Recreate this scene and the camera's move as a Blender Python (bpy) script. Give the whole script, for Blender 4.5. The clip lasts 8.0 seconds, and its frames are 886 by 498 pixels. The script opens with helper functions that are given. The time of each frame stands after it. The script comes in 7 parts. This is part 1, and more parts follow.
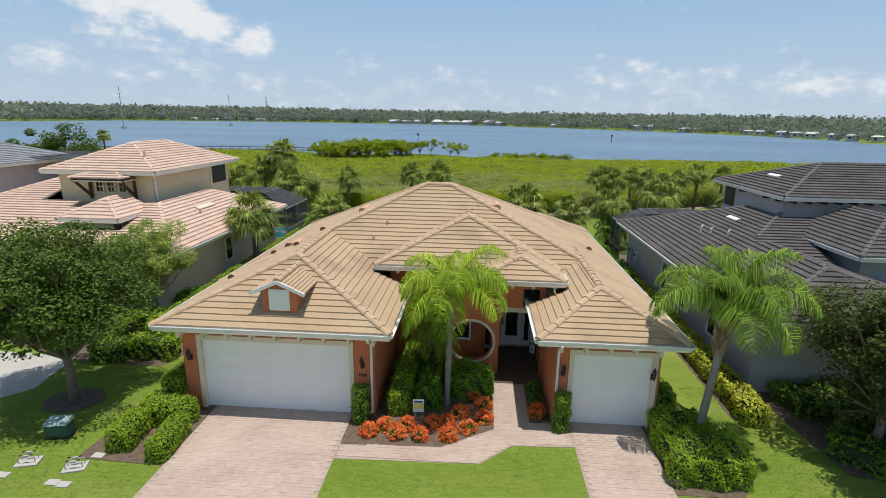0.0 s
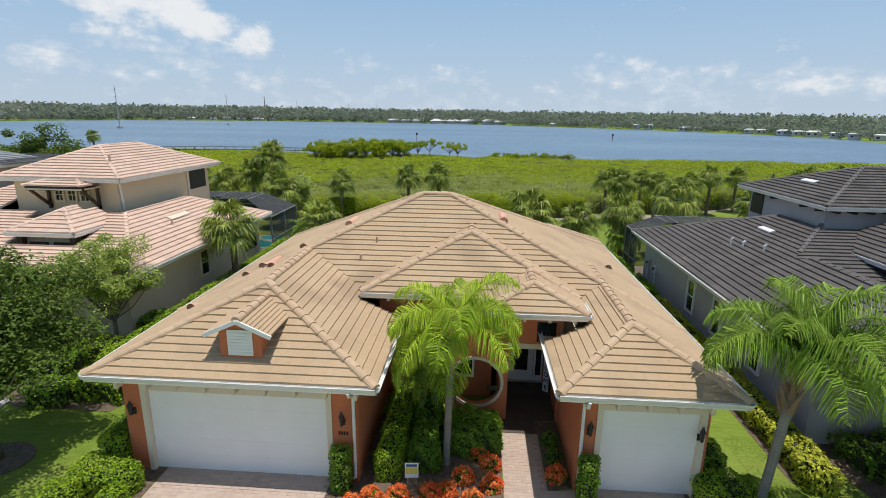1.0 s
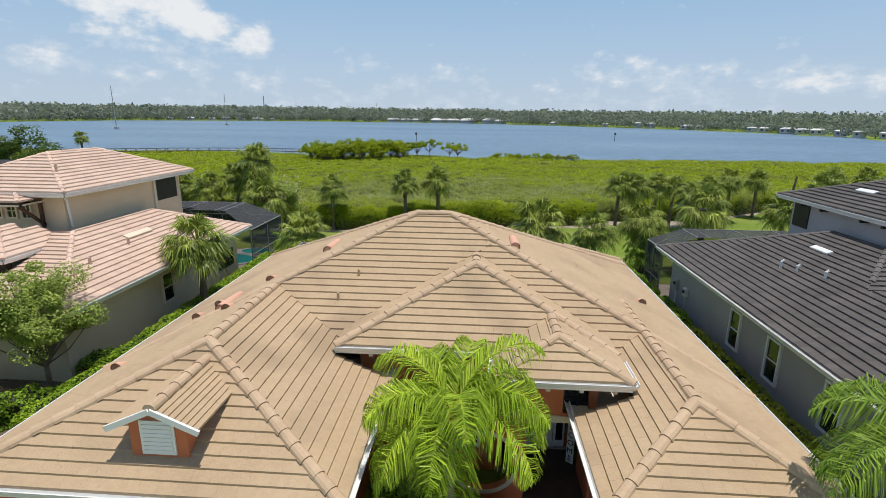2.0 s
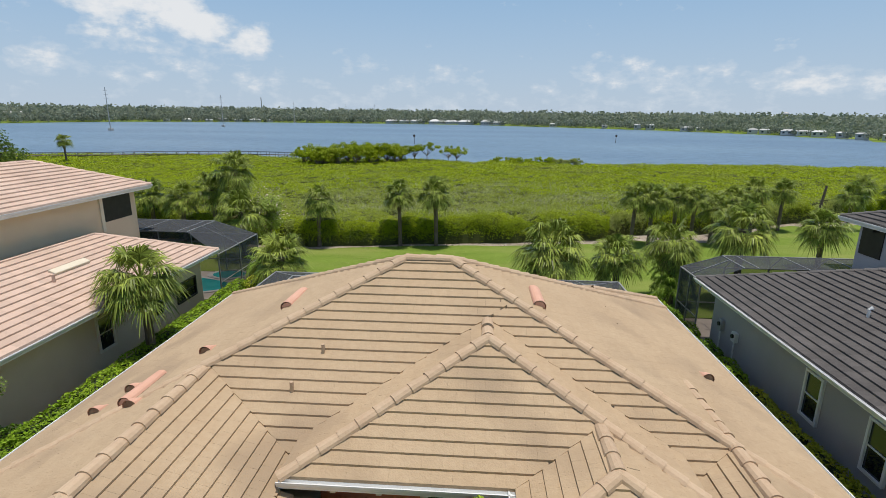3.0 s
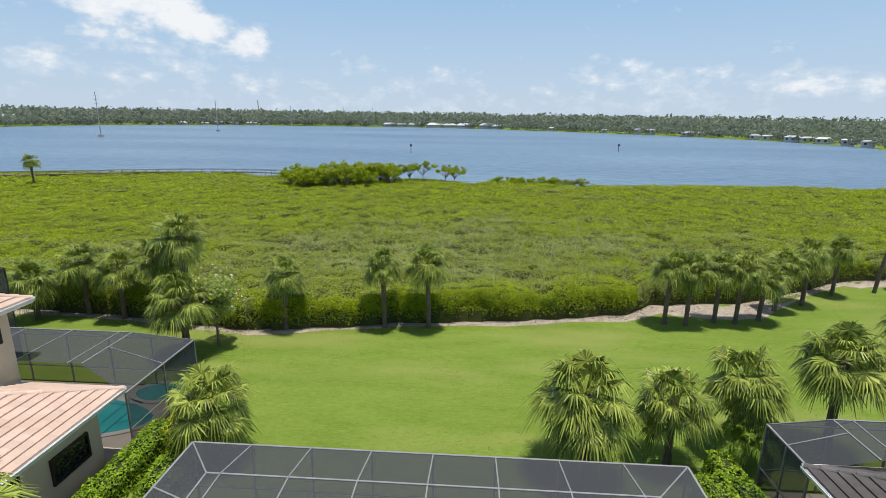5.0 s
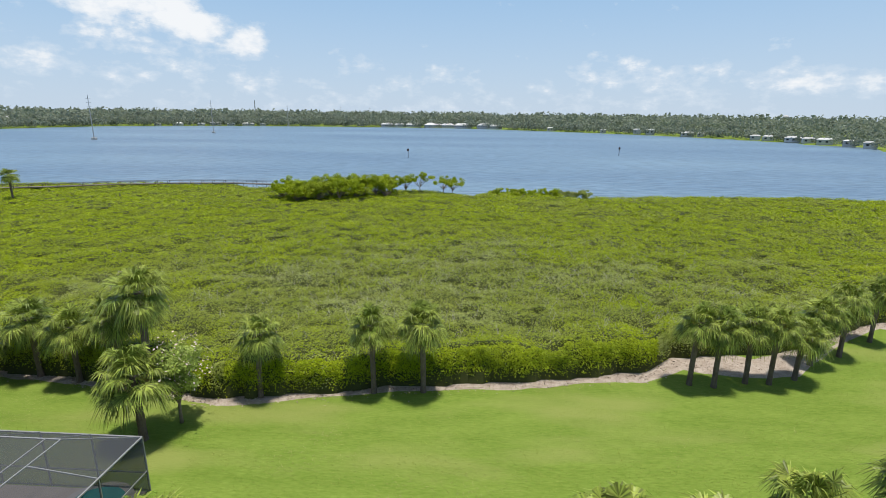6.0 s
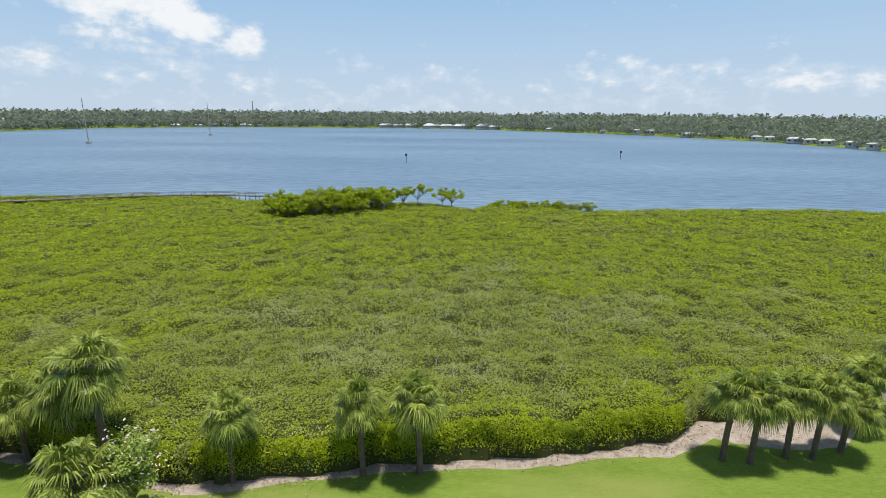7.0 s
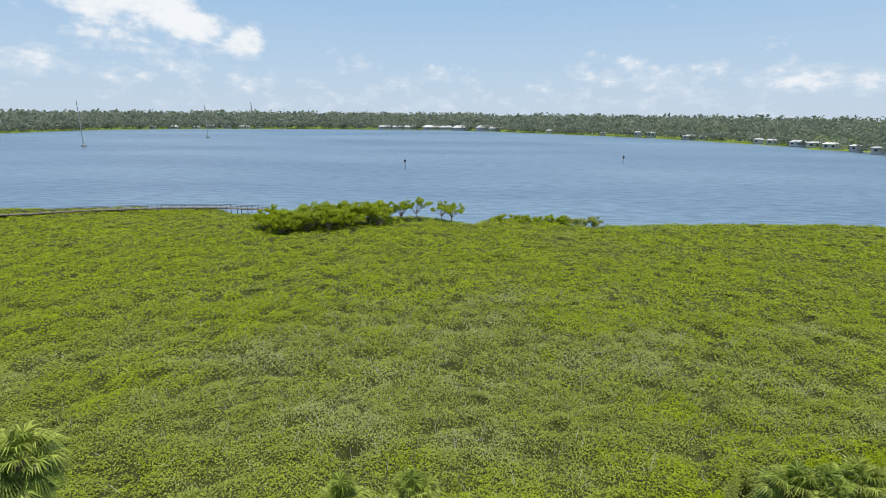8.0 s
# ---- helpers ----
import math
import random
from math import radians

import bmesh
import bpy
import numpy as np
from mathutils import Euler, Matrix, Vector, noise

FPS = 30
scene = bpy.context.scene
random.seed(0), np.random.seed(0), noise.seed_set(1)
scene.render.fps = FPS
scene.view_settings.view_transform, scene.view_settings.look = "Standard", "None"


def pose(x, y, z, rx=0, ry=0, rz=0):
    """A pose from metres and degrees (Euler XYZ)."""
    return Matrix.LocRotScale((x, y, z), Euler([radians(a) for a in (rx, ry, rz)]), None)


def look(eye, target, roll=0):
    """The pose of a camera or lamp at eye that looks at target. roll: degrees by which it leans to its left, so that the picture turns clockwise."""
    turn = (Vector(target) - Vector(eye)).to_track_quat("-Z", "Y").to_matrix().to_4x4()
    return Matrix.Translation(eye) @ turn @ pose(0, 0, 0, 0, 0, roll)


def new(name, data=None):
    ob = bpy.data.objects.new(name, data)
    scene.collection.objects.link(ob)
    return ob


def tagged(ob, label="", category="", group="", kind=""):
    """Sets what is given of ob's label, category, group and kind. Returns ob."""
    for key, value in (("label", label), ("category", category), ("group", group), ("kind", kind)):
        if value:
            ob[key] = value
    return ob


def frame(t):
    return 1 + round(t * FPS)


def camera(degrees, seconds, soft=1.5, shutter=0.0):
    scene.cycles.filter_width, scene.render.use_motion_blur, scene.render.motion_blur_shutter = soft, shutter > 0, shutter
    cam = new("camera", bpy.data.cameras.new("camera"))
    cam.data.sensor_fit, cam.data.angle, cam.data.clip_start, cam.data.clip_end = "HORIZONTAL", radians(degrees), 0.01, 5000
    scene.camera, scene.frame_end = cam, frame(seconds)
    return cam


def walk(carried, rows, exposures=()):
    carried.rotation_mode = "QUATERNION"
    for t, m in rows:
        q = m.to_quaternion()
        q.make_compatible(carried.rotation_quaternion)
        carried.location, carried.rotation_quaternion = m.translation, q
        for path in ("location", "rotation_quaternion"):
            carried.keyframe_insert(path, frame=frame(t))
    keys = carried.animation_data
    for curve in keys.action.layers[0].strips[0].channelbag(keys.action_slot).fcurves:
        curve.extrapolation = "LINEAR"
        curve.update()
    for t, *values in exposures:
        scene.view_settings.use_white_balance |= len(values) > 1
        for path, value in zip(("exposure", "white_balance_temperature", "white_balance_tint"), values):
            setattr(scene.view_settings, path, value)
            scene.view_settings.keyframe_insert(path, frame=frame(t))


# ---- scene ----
cam = camera(82.1, 8.0, soft=0.8)
PATH = [
    (0, (1.418, -0.515, 9.495), (1.287, 1.417, 8.995), 0.9),
    (0.5, (1.32, 0.963, 9.503), (1.191, 2.895, 9.002), 0.9),
    (1, (1.225, 2.565, 9.53), (1.097, 4.496, 9.027), 0.8),
    (1.5, (1.11, 4.318, 9.576), (0.981, 6.248, 9.071), 0.7),
    (1.7, (1.078, 5.112, 9.618), (0.948, 7.042, 9.11), 0.6),
    (2.8, (0.817, 10.0, 9.719), (0.688, 11.932, 9.219), 0.6),
    (3, (0.728, 10.927, 9.905), (0.604, 12.859, 9.403), 0.6),
    (3.5, (0.631, 13.051, 10.419), (0.51, 14.983, 9.917), 0.6),
    (4, (0.534, 15.172, 11.169), (0.415, 17.105, 10.67), 0.6),
    (4.5, (0.471, 17.261, 12.173), (0.354, 19.194, 11.674), 0.6),
    (4.7, (0.452, 18.097, 12.595), (0.334, 20.031, 12.098), 0.7),
    (6, (0.21, 24.105, 15.405), (0.099, 26.037, 14.903), 0.5),
    (6.5, (0.109, 26.335, 16.508), (-0.001, 28.267, 16.004), 0.4),
    (7, (-0.023, 28.538, 17.478), (-0.131, 30.47, 16.973), 0.3),
    (7.5, (-0.155, 30.916, 18.437), (-0.264, 32.848, 17.932), 0.2),
    (8, (-0.327, 33.233, 19.452), (-0.433, 35.165, 18.948), 0.3),
]
walk(cam, [(t, look(eye, target, roll)) for t, eye, target, roll in PATH],
     [(0, -0.10), (1.7, -0.10), (3.0, -0.18), (3.5, -0.22), (4.0, -0.14), (4.5, -0.04), (6.0, 0.04), (8.0, 0.02)])

# ---- world and light ----
world = bpy.data.worlds.new("world")
scene.world = world
world.use_nodes = True
wt = world.node_tree
wt.nodes.clear()


def wnode(kind, **sets):
    n = wt.nodes.new(kind)
    for k, v in sets.items():
        n.inputs[k].default_value = v
    return n


SUN_EL, SUN_AZ = radians(84), radians(105)      # the azimuth is counted from +y towards +x
sky = wt.nodes.new("ShaderNodeTexSky")
sky.sky_type, sky.sun_disc = "NISHITA", False
sky.sun_elevation, sky.sun_rotation = SUN_EL, SUN_AZ
sky.air_density, sky.dust_density, sky.ozone_density = 1.0, 1.2, 1.5
geo = wt.nodes.new("ShaderNodeTexCoord")
sep = wt.nodes.new("ShaderNodeSeparateXYZ")
wt.links.new(geo.outputs["Generated"], sep.inputs[0])


def wmath(op, a, b=None, clamp=False):
    n = wt.nodes.new("ShaderNodeMath")
    n.operation, n.use_clamp = op, clamp
    for i, s in enumerate((a, b)):
        if s is None:
            continue
        if isinstance(s, (int, float)):
            n.inputs[i].default_value = s
        else:
            wt.links.new(s, n.inputs[i])
    return n.outputs[0]


# the sky's directions as azimuth (radians from +y) and height
az = wmath("ARCTAN2", sep.outputs[0], sep.outputs[1])
el = wmath("ARCSINE", sep.outputs[2])
flat = wt.nodes.new("ShaderNodeCombineXYZ")
wt.links.new(az, flat.inputs[0])
wt.links.new(wmath("MULTIPLY", el, 1.7), flat.inputs[1])


def cloud_noise(scale, detail, rough):
    n = wnode("ShaderNodeTexNoise", Scale=scale, Detail=detail, Roughness=rough)
    wt.links.new(flat.outputs[0], n.inputs["Vector"])
    return n.outputs["Fac"]


billow = cloud_noise(17.0, 10.0, 0.55)
fine = cloud_noise(55.0, 8.0, 0.6)


def heap(a, e, wa, we, gain):
    """A heap of cumulus round the azimuth a and height e (degrees)."""
    da = wmath("DIVIDE", wmath("SUBTRACT", az, radians(a)), radians(wa))
    de = wmath("DIVIDE", wmath("SUBTRACT", el, radians(e)), radians(we))
    r = wmath("ADD", wmath("MULTIPLY", da, da), wmath("MULTIPLY", de, de))
    m = wmath("SUBTRACT", 1.0, r, True)
    return wmath("MULTIPLY", m, gain)


cover = None
for h in (
        (-35.0, 9.8, 5.0, 2.8, 1.75), (-31.0, 9.4, 5.0, 2.8, 1.8), (-27.0, 8.0, 4.2, 2.2, 1.65), (-23.6, 6.9, 3.2, 2.1, 1.6), (-31, 6.2, 12, 5.0, 0.74), (-39.5, 4.5, 4.0, 2.2, 1.1),
        (-31.9, 3.5, 2.0, 0.8, 1.15), (-12.0, 5.2, 3.4, 1.5, 0.85), (-23, 3.6, 5, 2.2, 0.72), (-3, 4.0, 7, 1.8, 0.74), (14.5, 4.4, 7, 2.4, 0.92), (22, 3.2, 12, 2.6, 0.80), (30.8, 3.8, 5.0, 2.4, 0.98), (37, 3.4, 4, 2.2, 0.9),
        (0, 1.8, 60, 3.0, 0.56), (60, 30, 40, 22, 0.4), (-120, 35, 60, 20, 0.45), (150, 25, 40, 16, 0.5)):
    g = heap(*h)
    cover = g if cover is None else wmath("MAXIMUM", cover, g)
shape = wmath("SUBTRACT", wmath("ADD", wmath("MULTIPLY", billow, 2.7), wmath("MULTIPLY", fine, 1.0)), 1.85)
dens = wmath("SUBTRACT", wmath("ADD", wmath("MULTIPLY", cover, 0.85), shape), 0.40)
fac = wmath("MULTIPLY", dens, 1.7, True)
fac = wmath("MULTIPLY", fac, 0.85)
haze = wmath("MULTIPLY", wmath("SUBTRACT", 1.0, wmath("DIVIDE", wmath("ABSOLUTE", el), radians(55)), True), 0.92)
climb = wmath("DIVIDE", wmath("ABSOLUTE", el), radians(15), True)
haze_tint = wt.nodes.new("ShaderNodeMix")
haze_tint.data_type = "RGBA"
wt.links.new(climb, haze_tint.inputs[0])
haze_tint.inputs[6].default_value = (6.6, 7.9, 9.4, 1)
haze_tint.inputs[7].default_value = (4.0, 6.95, 10.5, 1)
mix_h = wt.nodes.new("ShaderNodeMix")
mix_h.data_type = "RGBA"
mix_c = wt.nodes.new("ShaderNodeMix")
mix_c.data_type = "RGBA"
wt.links.new(haze, mix_h.inputs[0])
wt.links.new(sky.outputs[0], mix_h.inputs[6])
wt.links.new(haze_tint.outputs[2], mix_h.inputs[7])
wt.links.new(fac, mix_c.inputs[0])
wt.links.new(mix_h.outputs[2], mix_c.inputs[6])
cloud_tint = wt.nodes.new("ShaderNodeMix")
cloud_tint.data_type = "RGBA"
wt.links.new(wmath("MULTIPLY", wmath("SUBTRACT", dens, 0.35), 1.6, True), cloud_tint.inputs[0])
cloud_tint.inputs[6].default_value = (7.7, 8.7, 9.8, 1)
cloud_tint.inputs[7].default_value = (11.0, 11.0, 11.0, 1)
wt.links.new(cloud_tint.outputs[2], mix_c.inputs[7])
bg = wnode("ShaderNodeBackground", Strength=0.087)
wt.links.new(mix_c.outputs[2], bg.inputs[0])
wo = wt.nodes.new("ShaderNodeOutputWorld")
wt.links.new(bg.outputs[0], wo.inputs[0])

sun = new("sun", bpy.data.lights.new("sun", "SUN"))
sun.data.energy, sun.data.angle, sun.data.color = 4.2, radians(0.53), (1.0, 0.95, 0.87)
to_sun = Vector((math.sin(SUN_AZ) * math.cos(SUN_EL), math.cos(SUN_AZ) * math.cos(SUN_EL), math.sin(SUN_EL)))
sun.matrix_world = look(to_sun * 80, (0, 0, 0))


# ---- materials ----
def material(name, a, b, scale=2.0, rough=0.8, bump=0.0, bump_scale=40.0, fine_scale=30.0, fine_mix=0.3, vary=0.0,
             island=False, metal=0.0, spec=0.5, translucent=0.0, stretch=(1, 1, 1), third=None, third_scale=0.3):
    """Two colours mixed by broad and fine noise, with relief, and a random shift for each piece or leaf."""
    m = bpy.data.materials.new(name)
    m.use_nodes = True
    t = m.node_tree
    p = t.nodes["Principled BSDF"]
    co = t.nodes.new("ShaderNodeTexCoord")
    geom = t.nodes.new("ShaderNodeNewGeometry")
    mp = t.nodes.new("ShaderNodeMapping")
    mp.inputs["Scale"].default_value = stretch
    t.links.new(geom.outputs["Position"], mp.inputs[0])

    def tex(s, d=5.0):
        n = t.nodes.new("ShaderNodeTexNoise")
        n.inputs["Scale"].default_value, n.inputs["Detail"].default_value = s, d
        t.links.new(mp.outputs[0], n.inputs["Vector"])
        return n.outputs["Fac"]

    def calc(op, x, y):
        n = t.nodes.new("ShaderNodeMath")
        n.operation = op
        for i, s in enumerate((x, y)):
            if isinstance(s, (int, float)):
                n.inputs[i].default_value = s
            else:
                t.links.new(s, n.inputs[i])
        return n.outputs[0]

    f = calc("ADD", calc("MULTIPLY", tex(scale), 1 - fine_mix), calc("MULTIPLY", tex(fine_scale), fine_mix))
    ramp = t.nodes.new("ShaderNodeMapRange")
    ramp.inputs[1].default_value, ramp.inputs[2].default_value = 0.32, 0.68
    t.links.new(f, ramp.inputs[0])
    mix = t.nodes.new("ShaderNodeMix")
    mix.data_type = "RGBA"
    t.links.new(ramp.outputs[0], mix.inputs[0])
    mix.inputs[6].default_value, mix.inputs[7].default_value = (*a, 1), (*b, 1)
    col = mix.outputs[2]
    if third:
        r3 = t.nodes.new("ShaderNodeMapRange")
        r3.inputs[1].default_value, r3.inputs[2].default_value = 0.50, 0.66
        t.links.new(tex(third_scale, 6.0), r3.inputs[0])
        m3 = t.nodes.new("ShaderNodeMix")
        m3.data_type = "RGBA"
        t.links.new(r3.outputs[0], m3.inputs[0])
        t.links.new(col, m3.inputs[6])
        m3.inputs[7].default_value = (*third, 1)
        col = m3.outputs[2]
    if vary:
        if island:
            rnd = geom.outputs["Random Per Island"]
        else:
            rnd = t.nodes.new("ShaderNodeObjectInfo").outputs["Random"]
        hs = t.nodes.new("ShaderNodeHueSaturation")
        t.links.new(calc("ADD", calc("MULTIPLY", rnd, 2 * vary), 1 - vary), hs.inputs["Value"])
        t.links.new(col, hs.inputs["Color"])
        col = hs.outputs[0]
    t.links.new(col, p.inputs["Base Color"])
    p.inputs["Roughness"].default_value, p.inputs["Metallic"].default_value = rough, metal
    p.inputs["Specular IOR Level"].default_value = spec
    if bump:
        bn = t.nodes.new("ShaderNodeBump")
        bn.inputs["Strength"].default_value, bn.inputs["Distance"].default_value = bump, 0.02
        t.links.new(tex(bump_scale), bn.inputs["Height"])
        t.links.new(bn.outputs[0], p.inputs["Normal"])
    if translucent:
        tr = t.nodes.new("ShaderNodeBsdfTranslucent")
        t.links.new(col, tr.inputs[0])
        ms = t.nodes.new("ShaderNodeMixShader")
        ms.inputs[0].default_value = translucent
        t.links.new(p.outputs[0], ms.inputs[1])
        t.links.new(tr.outputs[0], ms.inputs[2])
        t.links.new(ms.outputs[0], t.nodes["Material Output"].inputs[0])
    return m


M_TILE = material("tan_roof_tile", (0.42, 0.298, 0.182), (0.485, 0.358, 0.228), 0.6, 0.85, 0.5, 25, 9, 0.5, 0.02, third=(0.36, 0.26, 0.165), third_scale=0.45)
M_TILE_I = material("tan_roof_tile_joined", (0.42, 0.298, 0.182), (0.485, 0.358, 0.228), 0.6, 0.85, 0.5, 25, 9, 0.5, 0.022, True, third=(0.36, 0.26, 0.165), third_scale=0.45)
M_CAP = material("ridge_tile", (0.47, 0.325, 0.21), (0.54, 0.40, 0.27), 1.5, 0.85, 0.4, 30, 12, 0.4, 0.05)
M_VENT = material("pink_clay", (0.62, 0.34, 0.24), (0.68, 0.40, 0.29), 2, 0.8, 0.2)
M_PINKTILE = material("pink_roof_tile", (0.54, 0.385, 0.30), (0.62, 0.46, 0.37), 0.8, 0.85, 0.4, 25, 9, 0.35, 0.08, True)
M_GREYTILE = material("grey_roof_tile", (0.078, 0.071, 0.068), (0.125, 0.113, 0.107), 0.7, 0.85, 0.5, 25, 9, 0.4, 0.12, True, spec=0.25)
M_SLATE = material("slate_blue_tile", (0.22, 0.23, 0.25), (0.30, 0.31, 0.33), 0.7, 0.8, 0.5, 25, 9, 0.4, 0.12, True)
M_ORANGE = material("terracotta_stucco", (0.54, 0.165, 0.072), (0.61, 0.195, 0.09), 0.8, 0.9, 0.5, 60, 20, 0.3)
M_CREAM = material("cream_stucco", (0.66, 0.53, 0.36), (0.72, 0.59, 0.42), 0.8, 0.9, 0.5, 60, 20, 0.3)
M_LILAC = material("pale_grey_stucco", (0.42, 0.39, 0.395), (0.48, 0.45, 0.455), 0.8, 0.9, 0.5, 60, 20, 0.3)
M_WHITE = material("white_paint", (0.82, 0.82, 0.80), (0.87, 0.87, 0.85), 1.5, 0.55, 0.1, 30)
M_TRIM = material("cream_trim", (0.68, 0.60, 0.46), (0.74, 0.66, 0.52), 1.5, 0.7, 0.2, 30)
M_GUTTER = material("white_aluminium", (0.70, 0.70, 0.69), (0.78, 0.78, 0.77), 3, 0.45, 0.05)
M_BLACK = material("black_metal", (0.012, 0.012, 0.012), (0.02, 0.02, 0.02), 5, 0.45)
M_BRONZE = material("dark_bronze", (0.03, 0.026, 0.022), (0.045, 0.04, 0.035), 4, 0.45, metal=0.4)
M_BROWNWOOD = material("dark_brown_wood", (0.06, 0.03, 0.018), (0.10, 0.05, 0.03), 4, 0.6, 0.3, 30, stretch=(1, 1, 6))
M_GLASS = material("dark_window_glass", (0.012, 0.015, 0.018), (0.02, 0.024, 0.028), 1, 0.06, spec=0.7)
M_PAVER = material("rose_paver", (0.41, 0.31, 0.255), (0.53, 0.425, 0.36), 0.7, 0.9, 0.4, 40, 6, 0.4, 0.04)
M_PAVER_I = material("rose_paver_joined", (0.41, 0.31, 0.255), (0.53, 0.425, 0.36), 0.7, 0.9, 0.4, 40, 6, 0.4, 0.04, True)
M_SAND = material("joint_sand", (0.36, 0.28, 0.235), (0.44, 0.35, 0.295), 2, 0.95, 0.4)
M_CONC = material("pale_concrete", (0.42, 0.40, 0.375), (0.50, 0.48, 0.45), 1, 0.9, 0.4, 30, third=(0.45, 0.42, 0.39), third_scale=0.8)
M_GRASS = material("lawn_grass", (0.12, 0.19, 0.024), (0.205, 0.28, 0.05), 0.9, 0.95, 0.9, 16, 9, 0.55, third=(0.225, 0.265, 0.065), third_scale=0.28, spec=0.1, stretch=(0.3, 1, 1))
M_MULCH = material("bark_mulch", (0.07, 0.045, 0.03), (0.20, 0.15, 0.11), 6, 0.95, 0.9, 18, 25, 0.5)
M_LITTER = material("leaf_litter", (0.26, 0.205, 0.16), (0.50, 0.43, 0.36), 3, 0.95, 0.9, 12, 18, 0.5)
M_BARK = material("grey_bark", (0.16, 0.12, 0.09), (0.28, 0.23, 0.18), 3, 0.9, 0.9, 12, 15, 0.5, stretch=(1, 1, 3))
M_PALMBARK = material("palm_trunk_bark", (0.085, 0.062, 0.046), (0.19, 0.15, 0.12), 4, 0.9, 0.9, 10, 15, 0.5, stretch=(1, 1, 0.4))
M_QUEENBARK = material("smooth_grey_trunk", (0.20, 0.175, 0.15), (0.31, 0.28, 0.245), 2, 0.85, 0.5, 8, 12, 0.4, stretch=(0.5, 0.5, 2))
# a dark floor, made darker still for the shade under the porch roof
M_PORCH = material("dark_brick_floor_shade", (0.085, 0.06, 0.05), (0.13, 0.095, 0.08), 2, 0.85, 0.4)
M_BOOT = material("dry_frond_base", (0.22, 0.13, 0.08), (0.36, 0.25, 0.16), 4, 0.9, 0.6, 20, 20, 0.4, stretch=(1, 1, 0.3))


def leafmat(name, a, b, vary=0.35, tr=0.35, scale=0.5, rough=0.55, third=None, third_scale=0.1):
    return material(name, a, b, scale, rough, 0, 0, 3.0, 0.4, vary, True, spec=0.18, translucent=tr, third=third, third_scale=third_scale)


M_OAK = leafmat("oak_leaf", (0.075, 0.13, 0.02), (0.15, 0.22, 0.04))
M_MYRTLE = leafmat("light_tree_leaf", (0.26, 0.35, 0.06), (0.42, 0.50, 0.13))
M_OLIVE = leafmat("olive_tree_leaf", (0.065, 0.10, 0.02), (0.13, 0.16, 0.045))
M_FAN = leafmat("fan_palm_leaf", (0.10, 0.155, 0.02), (0.34, 0.39, 0.075), 0.6, 0.12, rough=0.4)
M_DEADFAN = leafmat("dry_palm_leaf", (0.42, 0.33, 0.13), (0.55, 0.46, 0.22), 0.3, 0.25)
M_QUEEN = leafmat("feather_palm_leaf", (0.25, 0.38, 0.025), (0.46, 0.58, 0.06), 0.45, 0.35, rough=0.4)
M_QUEEND = leafmat("dark_feather_palm_leaf", (0.15, 0.27, 0.03), (0.32, 0.44, 0.07), 0.45, 0.35, rough=0.4)
M_HEDGE = leafmat("hedge_leaf", (0.18, 0.31, 0.020), (0.33, 0.47, 0.035), 0.4, 0.3)
M_HEDGEY = leafmat("yellow_green_hedge_leaf", (0.38, 0.43, 0.035), (0.58, 0.58, 0.07), 0.35, 0.3)
M_HEDGED = leafmat("dark_shrub_leaf", (0.10, 0.20, 0.018), (0.21, 0.34, 0.035), 0.5, 0.3)
M_BLADE = leafmat("grass_blade", (0.14, 0.215, 0.022), (0.24, 0.31, 0.045), 0.25, 0.3, 0.5, third=(0.28, 0.30, 0.08), third_scale=0.3)
M_BACKBLADE = leafmat("sunned_grass_blade", (0.19, 0.255, 0.035), (0.31, 0.35, 0.08), 0.25, 0.3, 0.5, third=(0.36, 0.36, 0.13), third_scale=0.22)
M_LITTERLEAF = leafmat("dry_leaf", (0.20, 0.15, 0.11), (0.50, 0.43, 0.35), 0.4, 0.1, 2.0)
# near-black colour that paints the shade inside hedges and shrubs
M_CORE = material("foliage_inner_shade", (0.02, 0.035, 0.01), (0.035, 0.05, 0.015), 3, 0.95)
M_BLOOM = leafmat("orange_red_bloom", (0.78, 0.10, 0.025), (0.90, 0.34, 0.10), 0.3, 0.2, 4.0)
M_PINKBLOOM = leafmat("pale_pink_bloom", (0.72, 0.55, 0.52), (0.80, 0.68, 0.62), 0.2, 0.2, 2.0)
M_MANG = leafmat("mangrove_leaf", (0.235, 0.325, 0.007), (0.385, 0.46, 0.011), 0.30, 0.3, 0.35, third=(0.30, 0.36, 0.03), third_scale=0.05)
M_GREYMANG = leafmat("grey_mangrove_leaf", (0.23, 0.285, 0.045), (0.345, 0.39, 0.07), 0.24, 0.25, 0.5, third=(0.36, 0.395, 0.14), third_scale=0.16)
# shade between the mangrove leaves, given as a dark base colour
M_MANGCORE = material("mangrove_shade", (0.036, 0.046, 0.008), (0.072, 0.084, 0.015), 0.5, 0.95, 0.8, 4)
M_DEADWOOD = material("bleached_twigs", (0.40, 0.37, 0.32), (0.55, 0.52, 0.47), 4, 0.9)
# greyed and lightened leaf colour: the haze of distance is mixed in
M_FARLEAF = leafmat("hazed_far_leaf", (0.205, 0.235, 0.18), (0.265, 0.30, 0.23), 0.15, 0.4, 0.02, 1.0)
M_FARWALL = material("pale_house_wall", (0.42, 0.41, 0.40), (0.55, 0.54, 0.52), 0.1, 0.8)
M_FARROOF = material("pale_house_roof", (0.40, 0.40, 0.40), (0.66, 0.66, 0.65), 0.05, 0.7, vary=0.2)
M_POLE = material("weathered_pole", (0.36, 0.35, 0.34), (0.46, 0.45, 0.43), 0.5, 0.8)
